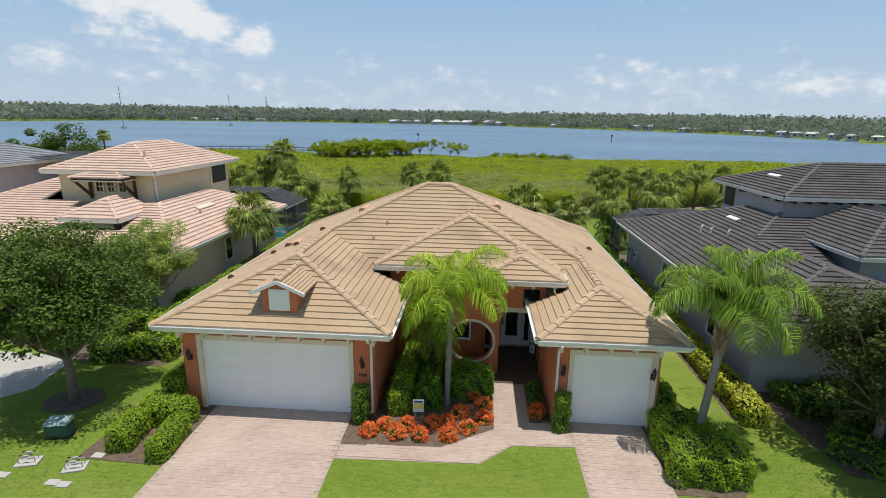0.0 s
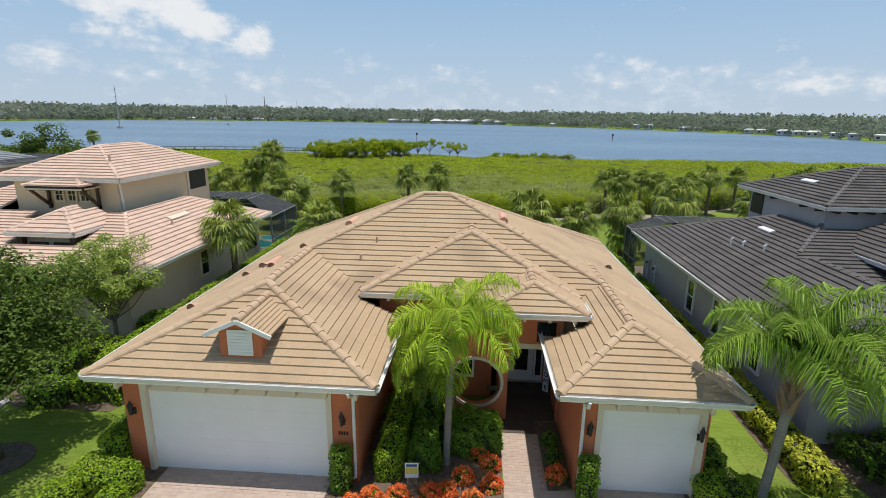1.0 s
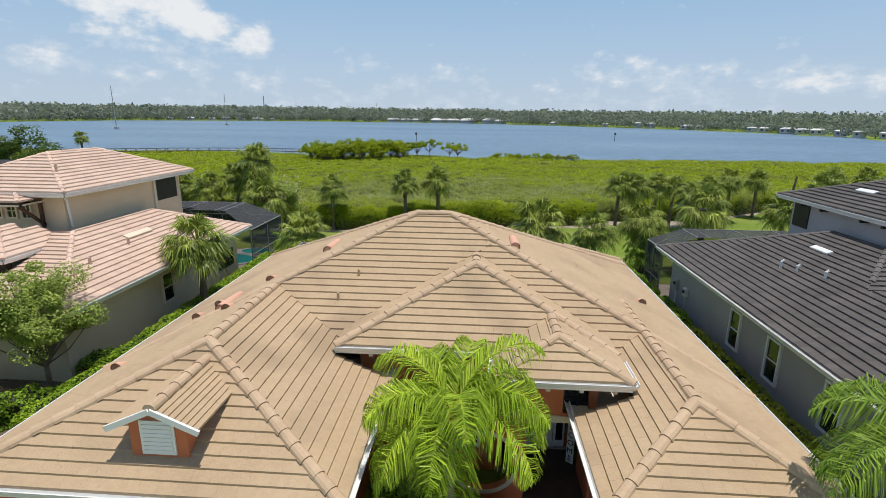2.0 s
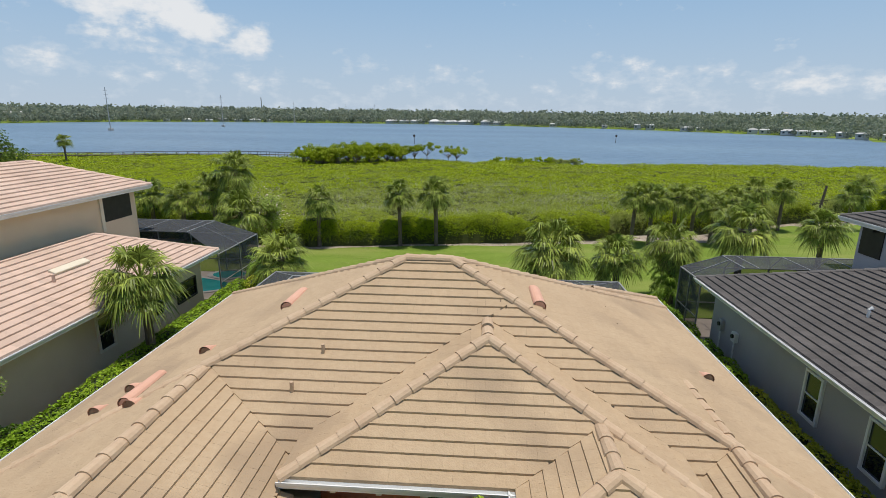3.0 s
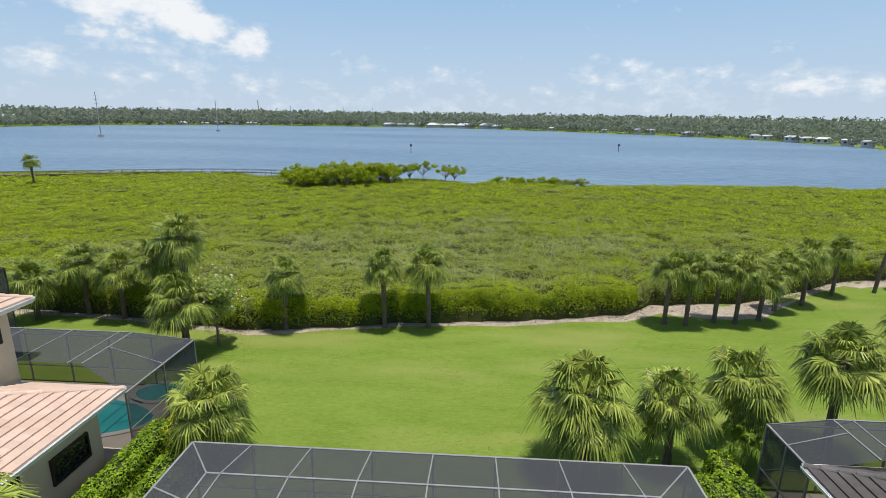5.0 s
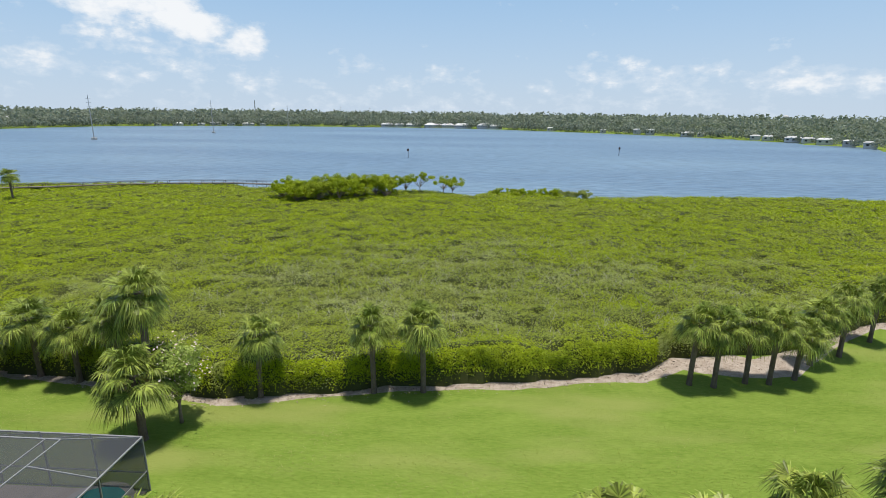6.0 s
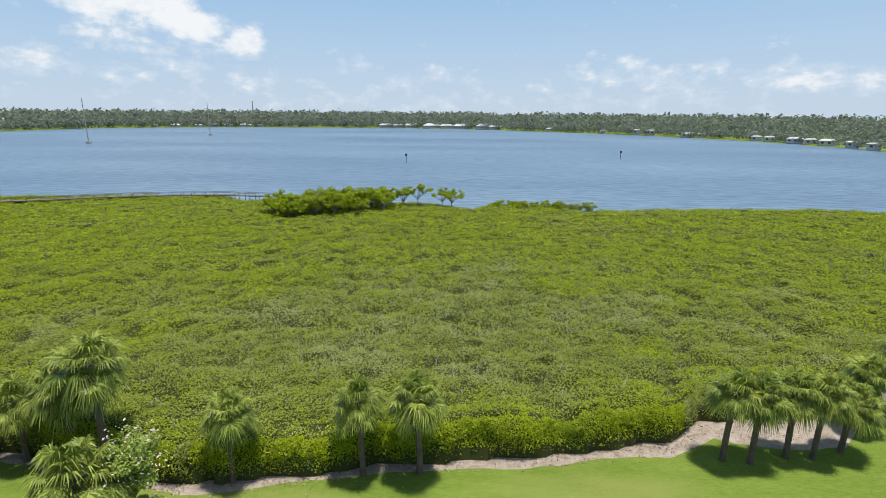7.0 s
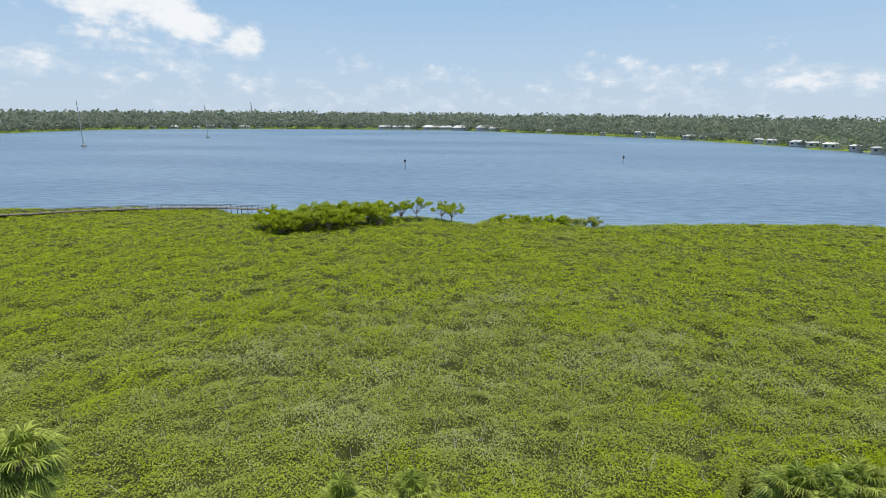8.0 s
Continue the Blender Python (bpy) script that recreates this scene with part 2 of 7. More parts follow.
M_WOODDECK = material("weathered_boards", (0.12, 0.10, 0.085), (0.2, 0.17, 0.14), 1, 0.85, 0.3, 20, vary=0.15)
M_FRAME = material("grey_screen_frame", (0.25, 0.25, 0.25), (0.32, 0.32, 0.32), 3, 0.5, metal=0.2)
M_DARKFRAME = material("bronze_screen_frame", (0.05, 0.05, 0.05), (0.08, 0.08, 0.08), 3, 0.5, metal=0.2)
M_DECKTILE = material("pool_deck_stone", (0.40, 0.33, 0.28), (0.50, 0.42, 0.36), 1, 0.9, 0.3)
M_TEAL = material("teal_pool_water", (0.03, 0.30, 0.30), (0.05, 0.38, 0.37), 1, 0.08, 0.1, 4)
M_PALETEAL = material("pale_teal_canvas", (0.30, 0.58, 0.58), (0.36, 0.64, 0.63), 2, 0.85)
M_GREENBOX = material("green_painted_steel", (0.02, 0.085, 0.065), (0.03, 0.11, 0.085), 3, 0.5, 0.05)
M_BOXTOP = material("pale_green_top", (0.26, 0.36, 0.34), (0.32, 0.42, 0.40), 3, 0.5, 0.05)
M_YELLOW = material("yellow_sign_face", (0.70, 0.60, 0.12), (0.76, 0.66, 0.16), 3, 0.6)
M_BLUE = material("blue_print", (0.05, 0.10, 0.25), (0.06, 0.12, 0.28), 3, 0.6)


def screen_material():
    m = bpy.data.materials.new("insect_screen")
    m.use_nodes = True
    t = m.node_tree
    d = t.nodes.new("ShaderNodeBsdfDiffuse")
    d.inputs[0].default_value = (0.085, 0.09, 0.10, 1)
    tr = t.nodes.new("ShaderNodeBsdfTransparent")
    ms = t.nodes.new("ShaderNodeMixShader")
    ms.inputs[0].default_value = 0.66
    t.links.new(tr.outputs[0], ms.inputs[1])
    t.links.new(d.outputs[0], ms.inputs[2])
    t.links.new(ms.outputs[0], t.nodes["Material Output"].inputs[0])
    return m


M_SCREEN = screen_material()


def water_material():
    m = bpy.data.materials.new("bay_water")
    m.use_nodes = True
    t = m.node_tree
    p = t.nodes["Principled BSDF"]
    geom = t.nodes.new("ShaderNodeNewGeometry")
    mp = t.nodes.new("ShaderNodeMapping")
    mp.inputs["Scale"].default_value = (0.35, 1.0, 1)
    t.links.new(geom.outputs["Position"], mp.inputs[0])
    n1 = t.nodes.new("ShaderNodeTexNoise")
    n1.inputs["Scale"].default_value, n1.inputs["Detail"].default_value = 0.55, 6
    t.links.new(mp.outputs[0], n1.inputs["Vector"])
    n2 = t.nodes.new("ShaderNodeTexNoise")
    n2.inputs["Scale"].default_value, n2.inputs["Detail"].default_value = 0.012, 4
    t.links.new(mp.outputs[0], n2.inputs["Vector"])
    mix = t.nodes.new("ShaderNodeMix")
    mix.data_type = "RGBA"
    mix.inputs[6].default_value, mix.inputs[7].default_value = (0.105, 0.17, 0.255, 1), (0.17, 0.255, 0.335, 1)
    r = t.nodes.new("ShaderNodeMapRange")
    r.inputs[1].default_value, r.inputs[2].default_value = 0.35, 0.65
    t.links.new(n2.outputs[0], r.inputs[0])
    t.links.new(r.outputs[0], mix.inputs[0])
    # light and dark sides of the ripples, put into the base colour
    ripple_shade = t.nodes.new("ShaderNodeMapRange")
    ripple_shade.inputs[1].default_value, ripple_shade.inputs[2].default_value, ripple_shade.inputs[3].default_value, ripple_shade.inputs[4].default_value = 0.35, 0.65, 0.72, 1.22
    t.links.new(n1.outputs[0], ripple_shade.inputs[0])
    hs = t.nodes.new("ShaderNodeHueSaturation")
    t.links.new(ripple_shade.outputs[0], hs.inputs["Value"])
    t.links.new(mix.outputs[2], hs.inputs["Color"])
    t.links.new(hs.outputs[0], p.inputs["Base Color"])
    p.inputs["Roughness"].default_value = 0.35
    p.inputs["Specular IOR Level"].default_value = 0.35
    b = t.nodes.new("ShaderNodeBump")
    b.inputs["Strength"].default_value, b.inputs["Distance"].default_value = 1.0, 0.5
    t.links.new(n1.outputs[0], b.inputs["Height"])
    t.links.new(b.outputs[0], p.inputs["Normal"])
    return m


M_WATER = water_material()


# ---- building blocks ----
def link_mesh(name, me, mat, parent=None, label=""):
    for m in mat if isinstance(mat, (list, tuple)) else [mat]:
        me.materials.append(m)
    ob = new(name, me)
    ob.parent = parent
    if label:
        ob["label"] = label
    return ob


def part(name, bm, mat, parent=None, label="", smooth=False):
    me = bpy.data.meshes.new(name)
    bm.to_mesh(me)
    bm.free()
    if smooth:
        me.polygons.foreach_set("use_smooth", [True] * len(me.polygons))
    return link_mesh(name, me, mat, parent, label)


def empty(name, x=0, y=0, z=0, rz=0):
    ob = new(name)
    ob.matrix_basis = pose(x, y, z, 0, 0, rz)
    return ob


def box(bm, x0, x1, y0, y1, z0, z1, bevel=0.0):
    r = bmesh.ops.create_cube(bm, size=1, matrix=Matrix.LocRotScale(((x0 + x1) / 2, (y0 + y1) / 2, (z0 + z1) / 2), None, (x1 - x0, y1 - y0, z1 - z0)))
    if bevel:
        es = {e for v in r["verts"] for e in v.link_edges}
        bmesh.ops.bevel(bm, geom=list(es), offset=bevel, segments=1, affect="EDGES")
    return bm


def boxes(*args, bevel=0.0):
    bm = bmesh.new()
    for a in args:
        box(bm, *a, bevel=bevel)
    return bm


def tube(bm, pts, radii, n=7, cap=True):
    """A tapered tube along pts."""
    pts = [Vector(p) for p in pts]
    rings = []
    for i, p in enumerate(pts):
        d = (pts[min(i + 1, len(pts) - 1)] - pts[max(i - 1, 0)]).normalized()
        a = d.cross(Vector((0.31, 0.93, 0.2)) if abs(d.z) > 0.8 else Vector((0, 0, 1))).normalized()
        b = d.cross(a)
        rings.append([bm.verts.new(p + radii[i] * (math.cos(k * math.tau / n) * a + math.sin(k * math.tau / n) * b)) for k in range(n)])
    for r, s in zip(rings, rings[1:]):
        for k in range(n):
            bm.faces.new((r[k], r[(k + 1) % n], s[(k + 1) % n], s[k]))
    if cap:
        bm.faces.new(rings[-1])
        bm.faces.new(rings[0][::-1])
    return bm


def bar(bm, a, b, w=0.05, h=None):
    """A square bar from a to b."""
    a, b = Vector(a), Vector(b)
    d = b - a
    q = d.to_track_quat("Z", "Y")
    bmesh.ops.create_cube(bm, size=1, matrix=Matrix.LocRotScale((a + b) / 2, q, (w, h or w, d.length)))
    return bm


def prism(bm, poly, z0, z1):
    """An upright prism on a plan polygon."""
    lo = [bm.verts.new((x, y, z0)) for x, y in poly]
    hi = [bm.verts.new((x, y, z1)) for x, y in poly]
    n = len(poly)
    bm.faces.new(hi)
    bm.faces.new(lo[::-1])
    for i in range(n):
        bm.faces.new((lo[i], lo[(i + 1) % n], hi[(i + 1) % n], hi[i]))
    bmesh.ops.recalc_face_normals(bm, faces=bm.faces)
    return bm


def quads_mesh(name, v, per=4):
    """A mesh of loose faces from an array (n, per, 3)."""
    v = np.asarray(v, np.float32)
    n = len(v)
    me = bpy.data.meshes.new(name)
    me.vertices.add(n * per)
    me.vertices.foreach_set("co", v.reshape(-1))
    me.loops.add(n * per)
    me.loops.foreach_set("vertex_index", np.arange(n * per, dtype=np.int32))
    me.polygons.add(n)
    me.polygons.foreach_set("loop_start", np.arange(0, n * per, per, dtype=np.int32))
    me.update(calc_edges=True)
    me.validate()
    return me


RNG = np.random.default_rng(7)


def unit(a):
    return a / np.maximum(np.linalg.norm(a, axis=-1, keepdims=True), 1e-6)


def leaf_quads(c, nrm, size, lift=0.6, slim=0.55, spread=0.9):
    """Rhombic leaves at points c whose faces look roughly along nrm."""
    n = len(c)
    nn = unit(np.asarray(nrm) + spread * RNG.normal(size=(n, 3)) * 0.6)
    t = unit(np.cross(nn, RNG.normal(size=(n, 3))))
    b = np.cross(nn, t)
    s = (np.asarray(size) * RNG.uniform(0.6, 1.3, n))[:, None]
    c = np.asarray(c) + nn * s * lift * RNG.uniform(-0.4, 0.6, (n, 1))
    return np.stack([c - t * s, c + b * s * slim, c + t * s, c - b * s * slim], axis=1)


def merge(name, leaves, mats, extra=None, parent=None, label=""):
    """One mesh out of leaf quads (first material) and a bmesh (second material)."""
    me = quads_mesh(name, leaves)
    if extra is None:
        return link_mesh(name, me, mats, parent, label)
    bm = bmesh.new()
    tmp = bpy.data.meshes.new("tmp")
    extra.to_mesh(tmp)
    extra.free()
    tmp.polygons.foreach_set("material_index", [1] * len(tmp.polygons))
    bm.from_mesh(me)
    bm.from_mesh(tmp)
    bm.to_mesh(me)
    bm.free()
    bpy.data.meshes.remove(tmp)
    return link_mesh(name, me, mats, parent, label)


# ---- roofs ----
def planes(v):
    """The four roof planes (a, b, c) with z = a x + b y + c of a hip volume (x0, x1, y0, y1, z, slopes west, east, south, north)."""
    x0, x1, y0, y1, z, sw, se, ss, sn = v
    return [(sw, 0, z - sw * x0), (-se, 0, z + se * x1), (0, ss, z - ss * y0), (0, -sn, z + sn * y1)]


def cut(poly, a, b, c):
    """The part of a plan polygon where a x + b y + c >= 0."""
    out = []
    for i, p in enumerate(poly):
        q = poly[(i + 1) % len(poly)]
        f, g = a * p[0] + b * p[1] + c, a * q[0] + b * q[1] + c
        if f >= 0:
            out.append(p)
        if (f < 0) != (g < 0):
            s = f / (f - g)
            out.append((p[0] + s * (q[0] - p[0]), p[1] + s * (q[1] - p[1])))
    return out


def area(poly):
    return abs(sum(p[0] * q[1] - q[0] * p[1] for p, q in zip(poly, poly[1:] + poly[:1]))) / 2


def visible(poly, vols, i, k):
    """The convex pieces of poly on plane k of volume i that no other volume covers."""
    me = planes(vols[i])[k]
    for j, pl in enumerate(planes(vols[i])):
        if j != k:
            poly = cut(poly, pl[0] - me[0], pl[1] - me[1], pl[2] - me[2])
            if len(poly) < 3:
                return []
    done = [poly]
    for o, v in enumerate(vols):
        if o == i:
            continue
        nxt = []
        for p in done:
            rest = p
            edges = [(1, 0, -v[0]), (-1, 0, v[1]), (0, 1, -v[2]), (0, -1, v[3])]
            for d in edges + [(pl[0] - me[0], pl[1] - me[1], pl[2] - me[2]) for pl in planes(v)]:
                if max(map(abs, d)) < 1e-4:
                    if o > i:
                        continue
                    d = (0, 0, -1e-9)
                out = cut(rest, -d[0], -d[1], -d[2] - 1e-9)
                if len(out) > 2 and area(out) > 2e-4:
                    nxt.append(out)
                rest = cut(rest, *d)
                if len(rest) < 3 or area(rest) < 2e-4:
                    break
        done = nxt
    return [p for p in done if area(p) > 2e-3]


def tiled_roof(parent, vols, mat_joined, mat_piece=None, course=0.335, width=0.42, thick=0.05, near=None, bare=None):
    """Courses of flat tiles on every visible plane: single tiles inside the plan stretch near, the rest joined."""
    whole, rest = {}, bmesh.new()
    deck = bmesh.new()
    for i, v in enumerate(vols):
        x0, x1, y0, y1, z = v[:5]
        for k, (a, b, c) in enumerate(planes(v)):
            s = math.hypot(a, b)
            run = course / math.sqrt(1 + s * s)
            up = (a / s, b / s)
            side = (-up[1], up[0])
            lo = (x0, x1, y0, y1)[k]
            base = lo * (up[0] + up[1])
            span = (y0, y1) if k < 2 else (x0, x1)
            depth = (y1 - y0 if k > 1 else x1 - x0) / 2 + 3
            for r in range(int(depth / run) + 1):
                u0, u1 = base + r * run, base + (r + 1) * run
                off = 0.5 * width * (r % 2) - 0.13 * (k % 2)
                for n in range(int((span[1] - span[0]) / width) + 3):
                    sgn = side[0] + side[1]
                    w0 = (span[0] if sgn > 0 else -span[1]) - off - width * 0.5 + n * width
                    w1 = w0 + width
                    quad = [(up[0] * u + side[0] * w, up[1] * u + side[1] * w) for u, w in ((u0, w0), (u0, w1), (u1, w1), (u1, w0))]
                    sx = [p[0] for p in quad]
                    sy = [p[1] for p in quad]
                    if max(sx) < x0 or min(sx) > x1 or max(sy) < y0 or min(sy) > y1:
                        continue
                    pieces = visible(quad, vols, i, k)
                    if bare and i == 0 and bare[0] < sum(sx) / 4 < bare[1] and sum(sy) / 4 < bare[2]:
                        continue
                    for p in pieces:
                        full = len(pieces) == 1 and area(p) > 0.995 * area(quad)
                        cx, cy = sum(q[0] for q in p) / len(p), sum(q[1] for q in p) / len(p)
                        if near and full and near[0] < cx < near[1] and near[2] < cy < near[3]:
                            whole.setdefault(k, []).append((up, side, u0, w0 + width / 2, a, b, c, s, run))
                            continue
                        top, low = [], []
                        for q in p:
                            t = (q[0] * up[0] + q[1] * up[1] - u0) / run
                            zz = a * q[0] + b * q[1] + c
                            g = 0.0016
                            px, py = cx + (q[0] - cx) * (1 - g / width), cy + (q[1] - cy) * (1 - g / run)
                            top.append(rest.verts.new((px, py, zz + thick * (1.05 - 0.85 * t))))
                            low.append(rest.verts.new((px, py, zz - 0.012)))
                        rest.faces.new(top)
                        for q in range(len(p)):
                            rest.faces.new((low[q], low[(q + 1) % len(p)], top[(q + 1) % len(p)], top[q]))
            # the deck below the tiles
            poly = [(x0, y0), (x1, y0), (x1, y1), (x0, y1)]
            polys = visible(poly, vols, i, k)
            if bare and i == 0:
                polys = [q for p in polys for q in (cut(p, -1, 0, bare[0]), cut(p, 1, 0, -bare[1]), cut(cut(cut(p, 1, 0, -bare[0]) or [(0, 0)] * 3, -1, 0, bare[1]) or [(0, 0)] * 3, 0, 1, -bare[2])) if len(q) > 2 and area(q) > 1e-3]
            for p in polys:
                deck.faces.new([deck.verts.new((q[0], q[1], a * q[0] + b * q[1] + c - 0.006)) for q in p])
    bmesh.ops.recalc_face_normals(rest, faces=rest.faces)
    part("roof_deck", deck, M_CORE_DECK, parent, "dark roofing felt below the tiles")
    ob = part("tile_field", rest, mat_joined, parent)
    ob["kind"] = "stuff"
    for k, items in whole.items():
        up, side, u0, wc, a, b, c, s, run = items[0]
        bm = bmesh.new()
        h = width / 2 - 0.001
        g = 0.001
        pts = [(-h, 0, thick * 1.05), (h, 0, thick * 1.05), (h, run - g, thick * 0.2 + s * run), (-h, run - g, thick * 0.2 + s * run),
               (-h, 0, -0.012), (h, 0, -0.012), (h, run - g, s * run - 0.012), (-h, run - g, s * run - 0.012)]
        vs = [bm.verts.new(p) for p in pts]
        for f in ((0, 1, 2, 3), (4, 5, 1, 0), (5, 6, 2, 1), (6, 7, 3, 2), (7, 4, 0, 3)):
            bm.faces.new([vs[q] for q in f])
        bmesh.ops.recalc_face_normals(bm, faces=bm.faces)
        me = bpy.data.meshes.new("roof_tile")
        bm.to_mesh(me)
        bm.free()
        me.materials.append(mat_piece)
        for up, side, u0, wc, a, b, c, s, run in items:
            px, py = up[0] * u0 + side[0] * wc, up[1] * u0 + side[1] * wc
            t = new("roof_tile", me)
            t.parent = parent
            ang = math.degrees(math.atan2(up[1], up[0])) - 90
            t.matrix_basis = pose(px, py, a * px + b * py + c, 0, 0, ang)


M_CORE_DECK = material("roofing_felt", (0.05, 0.04, 0.035), (0.08, 0.065, 0.055), 3, 0.95)


def caps(parent, lines, mat, step=0.40, r=0.125):
    """Barrel tiles along hips and ridges, each an object of its own on one mesh."""
    bm = bmesh.new()
    n = 6
    rings = []
    for y, rr, dz in ((0, r * 1.10, 0.012), (step * 1.06, r * 0.96, 0.0)):
        rings.append([bm.verts.new((-rr * math.cos(math.pi * q / n), y, rr * 0.9 * math.sin(math.pi * q / n) + dz - 0.045)) for q in range(n + 1)])
    for q in range(n):
        bm.faces.new((rings[0][q], rings[0][q + 1], rings[1][q + 1], rings[1][q]))
    bm.faces.new(rings[0][::-1])
    bmesh.ops.recalc_face_normals(bm, faces=bm.faces)
    me = bpy.data.meshes.new("ridge_tile")
    bm.to_mesh(me)
    bm.free()
    me.materials.append(mat)
    for a, b in lines:
        a, b = Vector(a), Vector(b)
        d = b - a
        m = max(1, round(d.length / step))
        y = d.normalized()
        x = y.cross(Vector((0, 0, 1))).normalized()
        z = x.cross(y)
        rot = Matrix((x, y, z)).transposed()
        for q in range(m):
            t = new("ridge_tile", me)
            t.parent = parent
            p = a + d * (q / m) + Vector((0, 0, 0.02 + 0.008 * random.random()))
            t.matrix_basis = Matrix.Translation(p) @ rot.to_4x4() @ pose(0, 0, 0, 0, random.uniform(-2, 2), random.uniform(-1.5, 1.5))


def gutters(parent, segs, z, white=True):
    """Gutters with a fascia behind them; segs: plan segments whose outside lies on their right."""
    for (xa, ya, xb, yb) in segs:
        d = Vector((xb - xa, yb - ya, 0))
        l = d.length
        bm = bmesh.new()
        prof = [(0.0, -0.13), (0.07, -0.13), (0.105, -0.06), (0.115, -0.005), (0.095, -0.005), (0.085, -0.05), (0.0, -0.09)]
        e0 = [bm.verts.new((0, -x, zz)) for x, zz in prof]
        e1 = [bm.verts.new((l, -x, zz)) for x, zz in prof]
        for q in range(len(prof)):
            bm.faces.new((e0[q], e0[(q + 1) % len(prof)], e1[(q + 1) % len(prof)], e1[q]))
        bm.faces.new(e0)
        bm.faces.new(e1[::-1])
        bmesh.ops.recalc_face_normals(bm, faces=bm.faces)
        g = part("gutter", bm, M_GUTTER, parent)
        g.matrix_basis = pose(xa, ya, z + 0.01, 0, 0, math.degrees(math.atan2(d.y, d.x)))
        f = part("fascia", boxes((0, l, 0.0, 0.03, -0.2, -0.012)), M_WHITE, parent)
        f.matrix_basis = pose(xa, ya, z, 0, 0, math.degrees(math.atan2(d.y, d.x)))


def wall_openings(x0, x1, z0, z1, thick, holes):
    """An upright wall slab along x with rectangular holes (xa, xb, za, zb), front face at y = 0."""
    bm = bmesh.new()
    xs = sorted({x0, x1, *[h[0] for h in holes], *[h[1] for h in holes]})
    zs = sorted({z0, z1, *[h[2] for h in holes], *[h[3] for h in holes]})
    nx, nz = len(xs) - 1, len(zs) - 1

    def solid(i, j):
        if not (0 <= i < nx and 0 <= j < nz):
            return False
        cx, cz = (xs[i] + xs[i + 1]) / 2, (zs[j] + zs[j + 1]) / 2
        return not any(h[0] < cx < h[1] and h[2] < cz < h[3] for h in holes)

    for i in range(nx):
        for j in range(nz):
            if not solid(i, j):
                continue
            a, b, c, d = xs[i], xs[i + 1], zs[j], zs[j + 1]
            f = [[(a, 0, c), (b, 0, c), (b, 0, d), (a, 0, d)], [(b, thick, c), (a, thick, c), (a, thick, d), (b, thick, d)]]
            if not solid(i - 1, j):
                f.append([(a, thick, c), (a, 0, c), (a, 0, d), (a, thick, d)])
            if not solid(i + 1, j):
                f.append([(b, 0, c), (b, thick, c), (b, thick, d), (b, 0, d)])
            if not solid(i, j - 1):
                f.append([(a, 0, c), (a, thick, c), (b, thick, c), (b, 0, c)])
            if not solid(i, j + 1):
                f.append([(a, 0, d), (b, 0, d), (b, thick, d), (a, thick, d)])
            for p in f:
                bm.faces.new([bm.verts.new(q) for q in p])
    bmesh.ops.remove_doubles(bm, verts=bm.verts, dist=1e-5)
    return bm


def wall(parent, mat, xa, ya, xb, yb, z0, z1, holes=(), thick=0.2):
    """A wall from (xa, ya) to (xb, yb), outside on its right."""
    l = math.hypot(xb - xa, yb - ya)
    ob = part("wall", wall_openings(0, l, z0, z1, thick, holes), mat, parent)
    ob.matrix_basis = pose(xa, ya, 0, 0, 0, math.degrees(math.atan2(yb - ya, xb - xa)))
    return ob


def window(parent, x, y, z, w, h, rz, frame_mat=None, trim=0.08, grid=(1, 2), proud=0.03):
    """A window centred on (x, y), sill height z, looking along -y before its turn rz."""
    frame_mat = frame_mat or M_WHITE
    win = empty("window", x, y, z, rz)
    win.parent = parent
    t = trim
    part("frame", boxes((-w / 2, -w / 2 + t, -proud, 0.08, 0, h), (w / 2 - t, w / 2, -proud, 0.08, 0, h),
                        (-w / 2 + t, w / 2 - t, -proud, 0.08, 0, t), (-w / 2 + t, w / 2 - t, -proud, 0.08, h - t, h)), frame_mat, win)
    part("pane", boxes((-w / 2 + t, w / 2 - t, 0.03, 0.045, t, h - t)), M_GLASS, win)
    bm = bmesh.new()
    for i in range(1, grid[0]):
        xx = -w / 2 + w * i / grid[0]
        box(bm, xx - 0.02, xx + 0.02, 0.0, 0.028, t, h - t)
    for i in range(1, grid[1]):
        zz = h * i / grid[1]
        box(bm, -w / 2 + t, w / 2 - t, 0.0, 0.026, zz - 0.022, zz + 0.022)
    if len(bm.verts):
        part("glazing_bar", bm, frame_mat, win)
    else:
        bm.free()
    return win


# ---- ground, water, far shore ----
SHORE = [(-80, 640), (-60, 680), (-44, 770), (-35, 950), (-26, 960), (-14, 930), (-2, 860), (9.5, 715), (20, 605), (29, 510), (35, 430), (38, 395), (50, 350), (80, 350)]


def far_shore(deg):
    return float(np.interp(deg, [s[0] for s in SHORE], [s[1] for s in SHORE]))


def lawn_edge(x):
    return float(np.interp(x, [-60, -26, -20, -14, -5, 3, 11, 14, 21, 25, 33, 45, 80], [51.5, 50.6, 49.8, 48.6, 50.6, 51.8, 53.6, 56.0, 57.0, 59.0, 63.5, 66.5, 70]))


def near_shore(x):
    y = float(np.interp(x, [-160, -105, -77, -55, -49, -40, -22, -6, 0, 4, 14, 22, 42, 83, 160], [131, 134, 139, 140, 134, 132, 133, 133, 128, 134, 133, 127.5, 131.5, 132, 132]))
    return y + 1.6 * noise.noise((x * 0.13, 3.1, 0)) + 0.8 * noise.noise((x * 0.5, 9.1, 0))


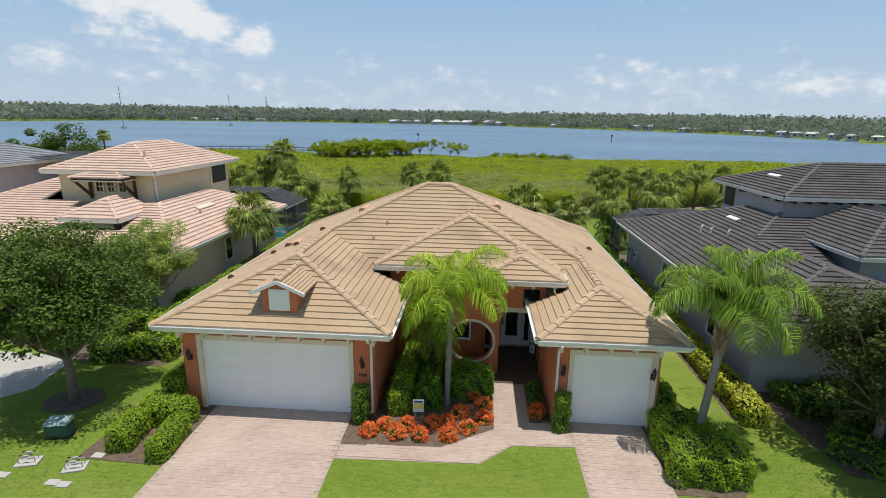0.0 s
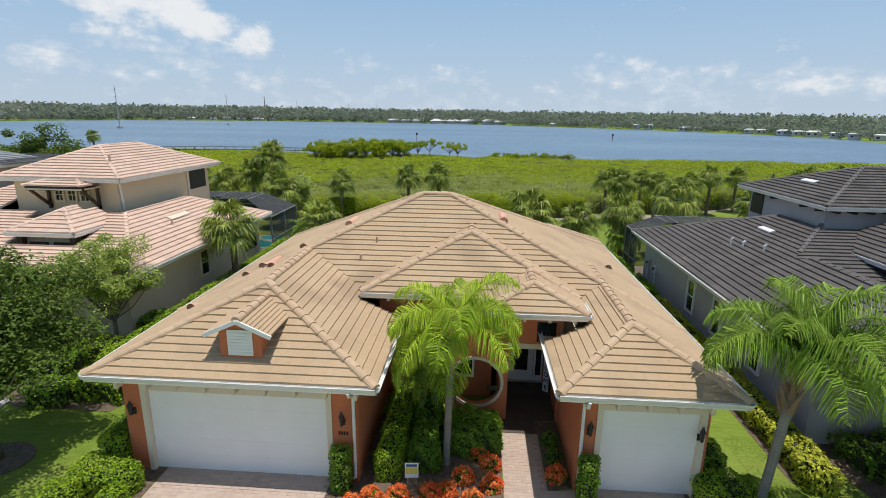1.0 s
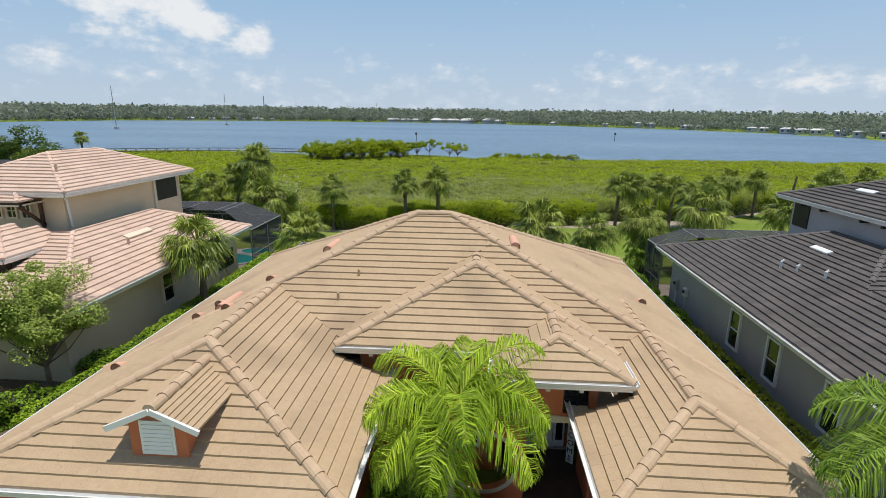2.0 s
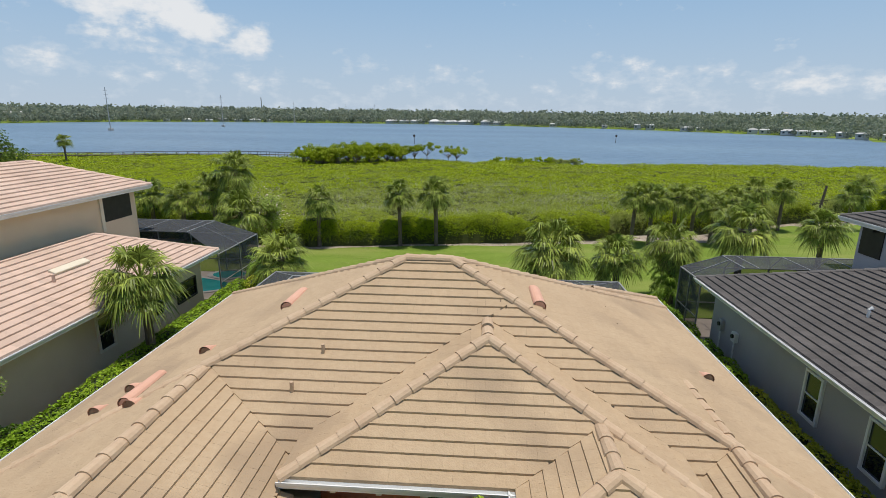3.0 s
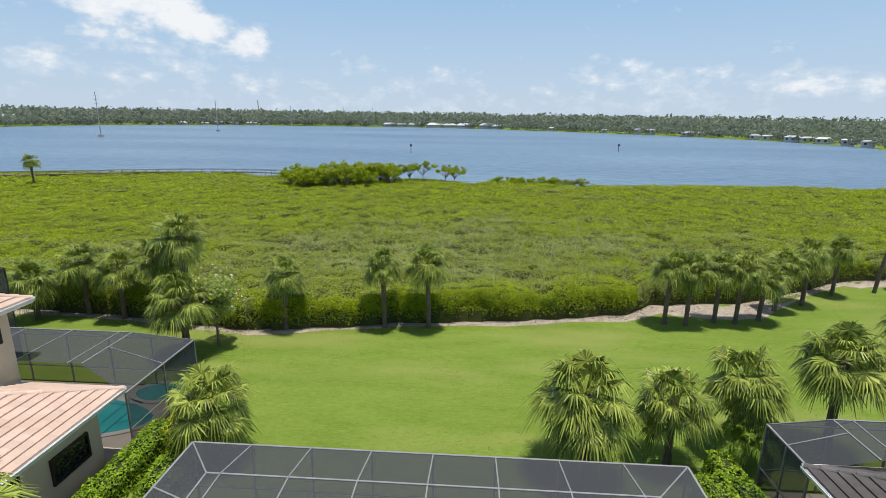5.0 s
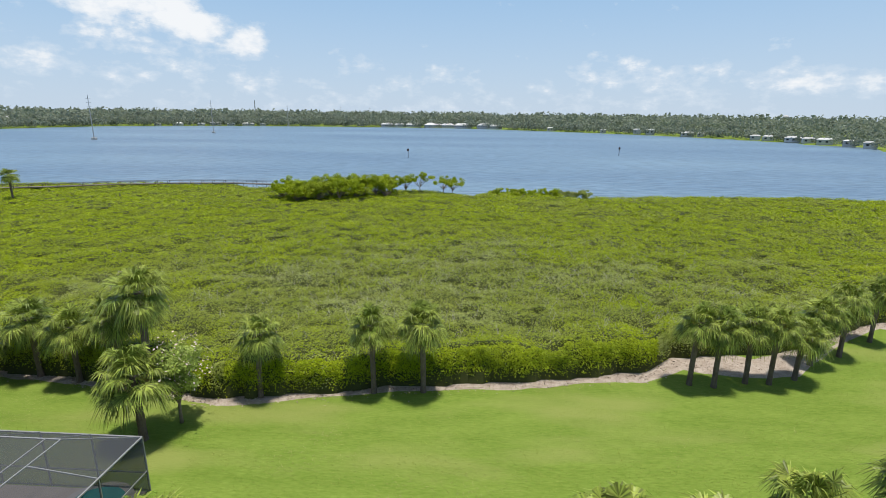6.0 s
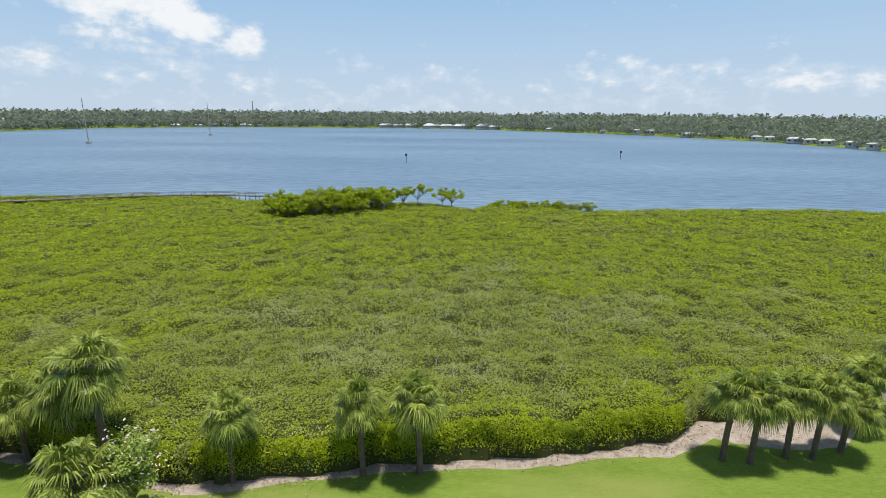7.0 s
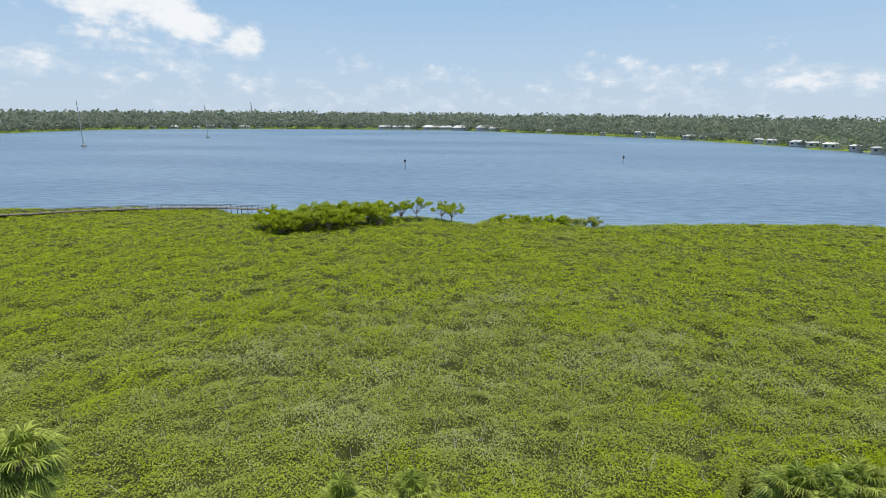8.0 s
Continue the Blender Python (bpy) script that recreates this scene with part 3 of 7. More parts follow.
def ground_height(x, y):
    if y < 44:
        return 0.0
    e = lawn_edge(x)
    z = -0.2 * min(1, (y - 44) / 6)
    if y > e:
        z -= min(1.4, (y - e) * 0.09)
    ns = near_shore(max(-160, min(160, x)))
    if y > ns:
        z -= min(2.5, (y - ns) * 0.4)
    r, a = math.hypot(x, y), math.degrees(math.atan2(x, y))
    if abs(a) < 95 and r > 400:
        d = r - far_shore(a)
        if d > -30:
            z = min(max(-4 + (d + 30) * 0.09, z), -1.2 + max(0, min(d * 0.012, 2)))
    return z


def build_ground():
    radii = [0, 3] + [6 + 3 * i for i in range(50)] + [170, 200, 250, 320, 400, 470] + [500 + 20 * i for i in range(50)] + [1600, 1900, 2400, 3200, 4600]
    n = 200
    verts, faces = [(0, 30, 0)], []
    for r in radii[1:]:
        for k in range(n):
            a = k * math.tau / n
            x, y = r * math.sin(a), 30 + r * math.cos(a)
            verts.append((x, y, ground_height(x, y)))
    for k in range(n):
        faces.append((0, 1 + (k + 1) % n, 1 + k))
    for i in range(len(radii) - 2):
        a, b = 1 + i * n, 1 + (i + 1) * n
        for k in range(n):
            faces.append((a + k, a + (k + 1) % n, b + (k + 1) % n, b + k))
    me = bpy.data.meshes.new("ground")
    me.from_pydata(verts, [], faces)
    me.update()
    bm = bmesh.new()
    bm.from_mesh(me)
    bmesh.ops.recalc_face_normals(bm, faces=bm.faces)
    bm.to_mesh(me)
    bm.free()
    g = link_mesh("ground", me, M_GRASS)
    g.data.polygons.foreach_set("use_smooth", [True] * len(g.data.polygons))
    if g.data.polygons[0].normal.z < 0:
        g.data.flip_normals()
    tagged(g, "green mown lawn sloping gently to the bay", "lawn", kind="structure")


build_ground()
bm = bmesh.new()
ring = [bm.verts.new((x, y, -1.9)) for x, y in ((-4500, 90), (4500, 90), (4500, 4500), (-4500, 4500))]
bm.faces.new(ring)
tagged(part("water", bm, M_WATER), "rippled blue bay water between mangroves and far shore", "water", kind="structure")


# ---- main house ----
S = 0.445
MX0, MX1, MY0, MY1, EZ = -8.65, 7.85, 17.9, 29.3, 3.08
GL = (-8.65, -1.1, 13.6, 24.0, EZ, S, S, 0.58, S)
GR = (3.35, 7.85, 13.75, 24.0, EZ, S, S, S, S)
MAIN = (MX0, MX1, MY0, MY1, EZ, S, S, 0.66, 0.55)
P1 = (-2.5, 4.6, 18.1, 27.0, 3.95, S, S, 0.62, S)
P2 = (1.5, 4.62, 16.75, 24.0, 3.95, 0.40, 0.40, 0.56, S)
REAR = (1.35, 7.85, 22.0, 30.3, EZ, S, S, S, S)

house = tagged(empty("house", -0.5, 22, 0), "single-storey terracotta stucco house with tan tiled hip roof", "house")
house.matrix_basis = Matrix.Identity(4)
roof = empty("roof")
roof.parent = house
VOLS = [MAIN, GL, GR, P1, P2, REAR]
tiled_roof(roof, VOLS, M_TILE_I, M_TILE, course=0.25, width=0.36, near=(-8.5, -1.0, 13.5, 15.0), bare=(-1.1, 3.35, 18.72))


def hipz(v, x, y):
    if not (v[0] - 1e-6 <= x <= v[1] + 1e-6 and v[2] - 1e-6 <= y <= v[3] + 1e-6):
        return -9.0
    return min(a * x + b * y + c for a, b, c in planes(v))


def roofz(x, y):
    return max(hipz(v, x, y) for v in VOLS)


def hip_lines(v, all_vols, corners):
    """Hip lines from the eave corners to the ridge ends, cut where another volume covers them."""
    x0, x1, y0, y1, z, sw, se, ss, sn = v
    out = []
    w = (x1 - x0) / (1 / sw + 1 / se)
    d = (y1 - y0) / (1 / ss + 1 / sn)
    h = min(w, d)
    r = {"sw": (x0 + h / sw, y0 + h / ss), "se": (x1 - h / se, y0 + h / ss), "nw": (x0 + h / sw, y1 - h / sn), "ne": (x1 - h / se, y1 - h / sn)}
    c = {"sw": (x0, y0), "se": (x1, y0), "nw": (x0, y1), "ne": (x1, y1)}
    segs = [(c[k], z, r[k], z + h) for k in corners]
    ends = sorted({(round(p[0], 3), round(p[1], 3)) for p in r.values()})
    if len(ends) > 1 and (abs(ends[0][0] - ends[-1][0]) + abs(ends[0][1] - ends[-1][1])) > 0.1:
        segs.append((ends[0], z + h, ends[-1], z + h))
    for (ax, ay), az_, (bx, by), bz in segs:
        run = []
        for i in range(101):
            t = i / 100
            x, y, zz = ax + t * (bx - ax), ay + t * (by - ay), az_ + t * (bz - az_)
            ok = max(hipz(o, x, y) for o in all_vols) <= zz + 0.02
            if ok:
                run.append((x, y, zz))
            elif len(run) > 5:
                break
            else:
                run = []
        if len(run) > 5:
            out.append((run[0], run[-1]))
    return out


cap_lines = []
for v, cs in ((MAIN, ("sw", "se", "nw", "ne")), (GL, ("sw", "se")), (GR, ("sw", "se")), (P1, ("sw", "se")), (P2, ("sw", "se")), (REAR, ("nw", "ne"))):
    cap_lines += [s for s in hip_lines(v, VOLS, cs) if v is not REAR or abs(s[0][2] - s[1][2]) > 0.05]
caps(roof, cap_lines, M_CAP)
gutters(roof, [(MX0, 13.6, -1.1, 13.6), (-1.1, 13.6, -1.1, 18.9), (3.35, 13.75, 7.85, 13.75), (7.85, 13.75, 7.85, 30.3), (MX0, MY1, MX0, 13.6), (3.35, 17.9, 3.35, 13.75)], EZ)
gutters(roof, [(-2.5, 18.1, 1.5, 18.1), (1.5, 16.75, 4.62, 16.75), (4.62, 16.75, 4.62, 17.9), (1.5, 18.1, 1.5, 16.75)], 3.95)
gutters(roof, [(7.85, 30.3, 1.35, 30.3), (1.35, MY1, MX0, MY1)], EZ)
for q in ((MX0 + 0.05, -1.15, 13.65, MY1 - 0.05, EZ - 0.2, EZ - 0.12), (3.4, MX1 - 0.05, 13.8, 30.25, EZ - 0.2, EZ - 0.124), (-1.15, 3.4, 19.2, MY1 - 0.05, EZ - 0.2, EZ - 0.116)):
    part("soffit", boxes(q), M_TRIM, roof)
for q in ((-2.45, 4.55, 18.15, 20.5, 3.78, 3.84), (1.55, 4.57, 16.8, 18.15, 3.78, 3.836)):
    part("soffit", boxes(q), M_TRIM, roof)

# walls
wall(house, M_ORANGE, -8.0, 14.06, -1.70, 14.06, 0, 2.93, [(0.62, 5.50, 0, 2.48)])
wall(house, M_ORANGE, -1.70, 14.28, -1.70, 18.75, 0, 2.93)
wall(house, M_ORANGE, -8.0, MY1 - 0.7, -8.0, 14.28, 0, 2.93)
wall(house, M_ORANGE, 4.0, 14.2, 7.2, 14.2, 0, 2.93, [(0.55, 2.99, 0, 2.48)])
wall(house, M_ORANGE, 7.2, 14.42, 7.2, MY1 - 0.7, 0, 2.93)
wall(house, M_ORANGE, 4.0, 18.9, 4.0, 14.42, 0, 2.93)
wall(house, M_ORANGE, 7.0, MY1 - 0.7, -7.8, MY1 - 0.7, 0, 2.93)
# entry: tall front with a clerestory window, and the porch wall with its doorway and round opening
wall(house, M_ORANGE, -2.0, 18.75, 1.9, 18.75, 0, 3.8, [(1.85, 2.85, 2.95, 3.65), (1.2, 3.3, 0.7, 2.3)])
wall(house, M_ORANGE, -1.75, 18.98, -1.75, 19.9, 2.8, 3.8)
wall(house, M_ORANGE, 4.0, 17.32, 4.0, 20.0, 2.8, 3.8)
window(house, 0.35, 18.80, 2.95, 1.0, 0.7, 0, M_TRIM, grid=(2, 2))
window(house, 0.25, 18.80, 0.7, 2.1, 1.6, 0, M_WHITE, grid=(2, 1))


def round_wall():
    """The porch wall with a round opening and a doorway, cut out of one slab."""
    bm = bmesh.new()
    cx, cz, r, n = 1.35, 1.30, 0.80, 32
    outer = [(0.45, 0.0), (2.25, 0.0), (2.25, 3.8), (0.45, 3.8)]
    for y in (0.0, 0.2):
        ov = [bm.verts.new((x, y, z)) for x, z in outer]
        iv = [bm.verts.new((cx + r * math.cos(k * math.tau / n), y, cz + r * math.sin(k * math.tau / n))) for k in range(n)]
        es = [bm.edges.new((ov[i], ov[(i + 1) % 4])) for i in range(4)] + [bm.edges.new((iv[i], iv[(i + 1) % n])) for i in range(n)]
        bmesh.ops.triangle_fill(bm, edges=es, use_beauty=True)
        if y == 0:
            o0, i0 = ov, iv
        else:
            for i in range(4):
                bm.faces.new((o0[i], o0[(i + 1) % 4], ov[(i + 1) % 4], ov[i]))
            for i in range(n):
                bm.faces.new((i0[i], i0[(i + 1) % n], iv[(i + 1) % n], iv[i]))
    bmesh.ops.recalc_face_normals(bm, faces=bm.faces)
    w = part("wall", bm, M_ORANGE, house)
    w.location = (0, 17.35, 0)
    bm = bmesh.new()
    a = [[(rr, yy) for rr, yy in ((r, -0.03), (r + 0.10, -0.03), (r + 0.10, 0.0), (r, 0.0))]][0]
    rings = []
    for k in range(n):
        c, s = math.cos(k * math.tau / n), math.sin(k * math.tau / n)
        rings.append([bm.verts.new((cx + rr * c, yy, cz + rr * s)) for rr, yy in a])
    for k in range(n):
        for q in range(4):
            bm.faces.new((rings[k][q], rings[k][(q + 1) % 4], rings[(k + 1) % n][(q + 1) % 4], rings[(k + 1) % n][q]))
    bmesh.ops.recalc_face_normals(bm, faces=bm.faces)
    t = part("trim_ring", bm, M_TRIM, house, "cream moulding round the circular opening")
    t.location = (0, 17.35, 0)


round_wall()
wall(house, M_ORANGE, 2.25, 17.35, 4.0, 17.35, 0, 3.8, [(0.12, 1.70, 0, 2.55), (0.95, 1.65, 2.78, 3.45)])
part("lintel", boxes((2.30, 4.0, 17.30, 17.347, 2.55, 2.72)), M_TRIM, house, "cream moulding over the doorway")
window(house, 3.55, 17.42, 2.78, 0.7, 0.67, 0, M_BRONZE, trim=0.05, grid=(2, 2), proud=-0.01)
wall(house, M_ORANGE, 2.0, 19.9, 4.0, 19.9, 0, 3.8, [(0.2, 1.85, 0, 2.42)], 0.15)
wall(house, M_ORANGE, 2.1, 19.7, 2.1, 17.56, 0, 3.8)
door = empty("door", 3.02, 19.93, 0)
door.parent = house
part("leaf", wall_openings(-0.45, 0.45, 0.03, 2.38, 0.05, [(-0.25, 0.25, 0.45, 2.05)]), M_WHITE, door, "white double entry door leaf with glass")
part("pane", boxes((-0.25, 0.25, 0.02, 0.03, 0.45, 2.05)), M_GLASS, door)
part("handle", boxes((-0.41, -0.37, -0.06, -0.02, 0.95, 1.35), (-0.405, -0.375, -0.02, 0.0, 1.0, 1.04), (-0.405, -0.375, -0.02, 0.0, 1.26, 1.3), bevel=0.006), M_BRONZE, door)
part("sidelight", wall_openings(0.47, 0.80, 0.03, 2.38, 0.05, [(0.54, 0.74, 0.25, 2.2)]), M_WHITE, door)
part("sidelight", wall_openings(-0.80, -0.47, 0.03, 2.38, 0.05, [(-0.74, -0.54, 0.25, 2.2)]), M_WHITE, door)
part("pane", boxes((0.54, 0.74, 0.02, 0.03, 0.25, 2.2)), M_GLASS, door)
part("pane", boxes((-0.74, -0.54, 0.02, 0.03, 0.25, 2.2)), M_GLASS, door)
part("threshold", boxes((-0.85, 0.85, -0.12, 0.0, 0.0, 0.05)), M_CONC, door)


def garage_door(x, y, w, h, rows, cols):
    g = empty("garage_door", x, y, 0)
    g.parent = house
    g["label"] = "closed white sectional garage door with cream surround"
    for r in range(rows):
        z0, z1 = 0.02 + r * (h - 0.04) / rows, 0.02 + (r + 1) * (h - 0.04) / rows
        bm = boxes((-w / 2 + 0.005, w / 2 - 0.005, 0.10, 0.14, z0 + 0.001, z1 - 0.001))
        part("panel", bm, M_WHITE, g)
    part("surround", boxes((-w / 2 - 0.14, -w / 2 + 0.0, -0.035, 0.16, 0, h), (w / 2, w / 2 + 0.14, -0.035, 0.16, 0, h), (-w / 2 - 0.14, w / 2 + 0.14, -0.035, 0.16, h, h + 0.16)), M_TRIM, g)
    return g


garage_door(-4.94, 14.06, 4.86, 2.46, 5, 1)
garage_door(5.77, 14.2, 2.42, 2.46, 5, 1)
# rafter tails under the front eaves
for x in np.arange(-7.9, -1.6, 0.78):
    part("rafter_tail", boxes((x - 0.05, x + 0.05, 13.70, 14.055, 2.64, 2.87), bevel=0.012), M_TRIM, house)
for x in np.arange(4.1, 7.4, 0.74):
    part("rafter_tail", boxes((x - 0.05, x + 0.05, 13.85, 14.195, 2.64, 2.87), bevel=0.012), M_TRIM, house)
for x, y in [(q, 18.2) for q in np.arange(-1.6, 1.2, 0.8)] + [(q, 16.85) for q in np.arange(2.0, 4.4, 0.75)]:
    part("rafter_tail", boxes((x - 0.05, x + 0.05, y, y + 0.5, 3.62, 3.78), bevel=0.012), M_TRIM, house)


def downpipe(x, y, z, kick):
    bm = bmesh.new()
    tube(bm, [(x, y - 0.55, z), (x, y - 0.5, z - 0.12), (x, y - 0.09, z - 0.3), (x, y - 0.07, z - 0.4), (x, y - 0.07, 0.2), (x + kick * 0.3, y - 0.2, 0.1), (x + kick * 0.55, y - 0.3, 0.06)], [0.045] * 7, 8)
    part("downpipe", bm, M_GUTTER, house)


downpipe(-1.78, 14.06, EZ - 0.12, -1)
downpipe(4.07, 14.2, EZ - 0.12, 0.3)


def wall_lamp(x, y, z):
    lamp = tagged(empty("wall_lamp", x, y, z), "black metal lantern mounted on terracotta stucco wall", "wall lamp", "lamps beside the garage doors")
    part("back_plate", boxes((-0.06, 0.06, -0.03, 0.0, -0.18, 0.02), bevel=0.01), M_BLACK, lamp)
    bm = bmesh.new()
    tube(bm, [(0, -0.03, -0.08), (0, -0.12, -0.14), (0, -0.17, -0.10)], [0.018] * 3, 6)
    part("arm", bm, M_BLACK, lamp)
    bm = bmesh.new()
    tube(bm, [(0, -0.16, -0.12), (0, -0.16, -0.06), (0, -0.16, 0.14), (0, -0.16, 0.15)], [0.035, 0.045, 0.065, 0.04], 6)
    part("lantern", bm, M_BLACK, lamp)
    bm = bmesh.new()
    tube(bm, [(0, -0.16, 0.15), (0, -0.16, 0.24), (0, -0.16, 0.30)], [0.08, 0.03, 0.012], 6)
    part("cap", bm, M_BLACK, lamp)


for q in ((-7.74, 14.058, 1.9), (-2.08, 14.058, 1.9), (4.25, 14.198, 1.9), (6.98, 14.198, 1.9)):
    wall_lamp(*q)
# house number as plain bars
n_ = tagged(empty("house_number", -2.08, 14.055, 1.42), "small dark numerals on the garage wall", "house number")
for i in range(4):
    part("numeral", boxes((-0.13 + i * 0.07, -0.09 + i * 0.07, -0.012, 0.0, 0, 0.10)), M_BLACK, n_)
pl = tagged(part("wall_plaque", boxes((1.72, 2.12, 17.31, 17.349, 1.05, 1.22), bevel=0.008), M_BRONZE), "dark bronze plaque on terracotta wall", "plaque")

# dormer on the garage roof
dorm = empty("dormer")
dorm.parent = house
DX, DY0 = -4.72, 14.2
dz = roofz(DX, DY0) + 0.02
part("wall", prism(bmesh.new(), [(DX - 0.55, DY0), (DX + 0.55, DY0), (DX + 0.55, DY0 + 1.0), (DX - 0.55, DY0 + 1.0)], dz - 0.15, dz + 0.80), M_ORANGE, dorm)
bm = bmesh.new()
g_ = [bm.verts.new(p) for p in ((DX - 0.55, DY0 + 0.004, dz + 0.80), (DX + 0.55, DY0 + 0.004, dz + 0.80), (DX, DY0 + 0.004, dz + 1.06))]
h_ = [bm.verts.new((v.co.x, DY0 + 1.0, v.co.z)) for v in g_]
bm.faces.new(g_)
bm.faces.new((g_[1], h_[1], h_[2], g_[2]))
bm.faces.new((g_[2], h_[2], h_[0], g_[0]))
part("gable", bm, M_ORANGE, dorm)
part("louvre", boxes((DX - 0.33, DX + 0.33, DY0 - 0.03, DY0 - 0.003, dz + 0.06, dz + 0.76)), M_WHITE, dorm)
for i in range(7):
    part("slat", boxes((DX - 0.28, DX + 0.28, DY0 - 0.045, DY0 - 0.031, dz + 0.10 + i * 0.088, dz + 0.155 + i * 0.088)), M_WHITE, dorm)
for sg in (-1, 1):
    bm = bmesh.new()
    for r in range(8):
        for k in range(3):
            y0, y1 = DY0 - 0.14 + k * 0.88, DY0 - 0.14 + (k + 1) * 0.88 - 0.006
            a0, a1 = 0.86 - r * 0.1075, 0.86 - (r + 1) * 0.1075
            z0 = dz + 0.80 - 0.14 + (0.86 - a0) * 0.46
            z1 = z0 + (a0 - a1) * 0.46
            vs = [bm.verts.new((DX + sg * a, y, z)) for a, y, z in ((a0, y0, z0 + 0.045), (a0, y1, z0 + 0.045), (a1, y1, z1 + 0.012), (a1, y0, z1 + 0.012), (a0, y0, z0), (a0, y1, z0), (a1, y1, z1), (a1, y0, z1))]
            for f in ((0, 1, 2, 3), (4, 5, 1, 0), (7, 4, 0, 3), (5, 6, 2, 1)):
                bm.faces.new([vs[q] for q in f])
    bmesh.ops.recalc_face_normals(bm, faces=bm.faces)
    part("tile_slope", bm, M_TILE_I, dorm)
    bm = bmesh.new()
    bar(bm, (DX + sg * 0.88, DY0 - 0.16, dz + 0.64), (DX, DY0 - 0.16, dz + 1.04), 0.05, 0.11)
    part("bargeboard", bm, M_WHITE, dorm)
caps(dorm, [((DX, DY0 - 0.15, dz + 1.08), (DX, DY0 + 1.9, dz + 1.08))], M_CAP, r=0.11)


def scoop_vent(x, y, sgn, long_=False):
    """A hooded clay roof vent lying along its slope, open towards the street."""
    z = roofz(x, y) + 0.035
    v = tagged(empty("roof_vent"), "long pink clay roof vent on tan tiles" if long_ else "small hooded clay vent on tan roof tiles", "roof vent", "vents on the tan roof")
    v.matrix_basis = pose(x, y, z, 0, math.degrees(math.atan(S)) * sgn, 0)
    l, w = (1.25, 0.16) if long_ else (0.30, 0.15)
    rings = []
    bm = bmesh.new()
    for t, hh in ((0, 1.0), (0.5, 0.9 if long_ else 0.75), (1, 0.75 if long_ else 0.1)):
        rings.append([bm.verts.new((w * math.cos(math.pi * q / 8), l * (t - 0.5), 0.15 * hh * math.sin(math.pi * q / 8))) for q in range(9)])
    for a, b in zip(rings, rings[1:]):
        for q in range(8):
            bm.faces.new((a[q], a[q + 1], b[q + 1], b[q]))
    bm.faces.new(rings[-1])
    bmesh.ops.recalc_face_normals(bm, faces=bm.faces)
    part("hood", bm, M_VENT, v)
    bm = bmesh.new()
    bm.faces.new([bm.verts.new((w * 0.85 * math.cos(math.pi * q / 8), -l * 0.5 + 0.02, 0.12 * math.sin(math.pi * q / 8))) for q in range(9)])
    part("opening", bm, M_VENT if long_ else M_BOOT, v)


for x, y, s_, lg in ((-5.5, 21.6, -1, 0), (-6.85, 20.8, -1, 0), (-6.35, 20.4, -1, 1), (-7.8, 17.4, -1, 0), (-7.2, 20.1, -1, 0), (-4.0, 23.4, -1, 1), (2.3, 23.0, 1, 1), (6.6, 22.9, 1, 0), (-6.0, 19.6, -1, 0)):
    scoop_vent(x, y, s_, bool(lg))
for x, y in ((-2.9, 20.0), (-2.45, 20.75)):
    z = roofz(x, y)
    bm = bmesh.new()
    tube(bm, [(x, y, z - 0.05), (x, y, z + 0.22)], [0.04, 0.04], 8)
    pv = tagged(part("vent_pipe", bm, M_CAP), "short tan plumbing pipe rising from roof tiles", "vent pipe")


# ---- neighbour houses ----
def plain_house(name, label, vols, tile_mat, wall_mat, walls, gutter_runs, cap_mat, tile=0.36, corners=(), ridges=()):
    h = tagged(empty(name), label, "house")
    r = empty("roof")
    r.parent = h
    tiled_roof(r, vols, tile_mat, course=0.31, width=tile, thick=0.068)
    lines = []
    for k, v in enumerate(vols):
        lines += hip_lines(v, vols, corners[k] if corners else ("sw", "se", "nw", "ne"))
    lines += list(ridges)
    caps(r, lines, cap_mat, step=0.42, r=0.11)
    for segs, z in gutter_runs:
        gutters(r, segs, z)
    for v in vols:
        part("soffit", boxes((v[0] + 0.05, v[1] - 0.05, v[2] + 0.05, v[3] - 0.05, v[4] - 0.2, v[4] - 0.13)), M_TRIM, r)
    for x0, x1, y0, y1, z0, z1 in walls:
        part("wall", boxes((x0, x1, y0, y1, z0, z1)), wall_mat, h)
    return h


M_PINKCAP = material("pink_ridge_tile", (0.60, 0.42, 0.33), (0.70, 0.52, 0.42), 1.5, 0.85, 0.3, 30, 12, 0.4, 0.1)
M_GREYCAP = material("grey_ridge_tile", (0.10, 0.092, 0.088), (0.15, 0.138, 0.132), 1.5, 0.85, 0.3, 30, 12, 0.4, 0.1)

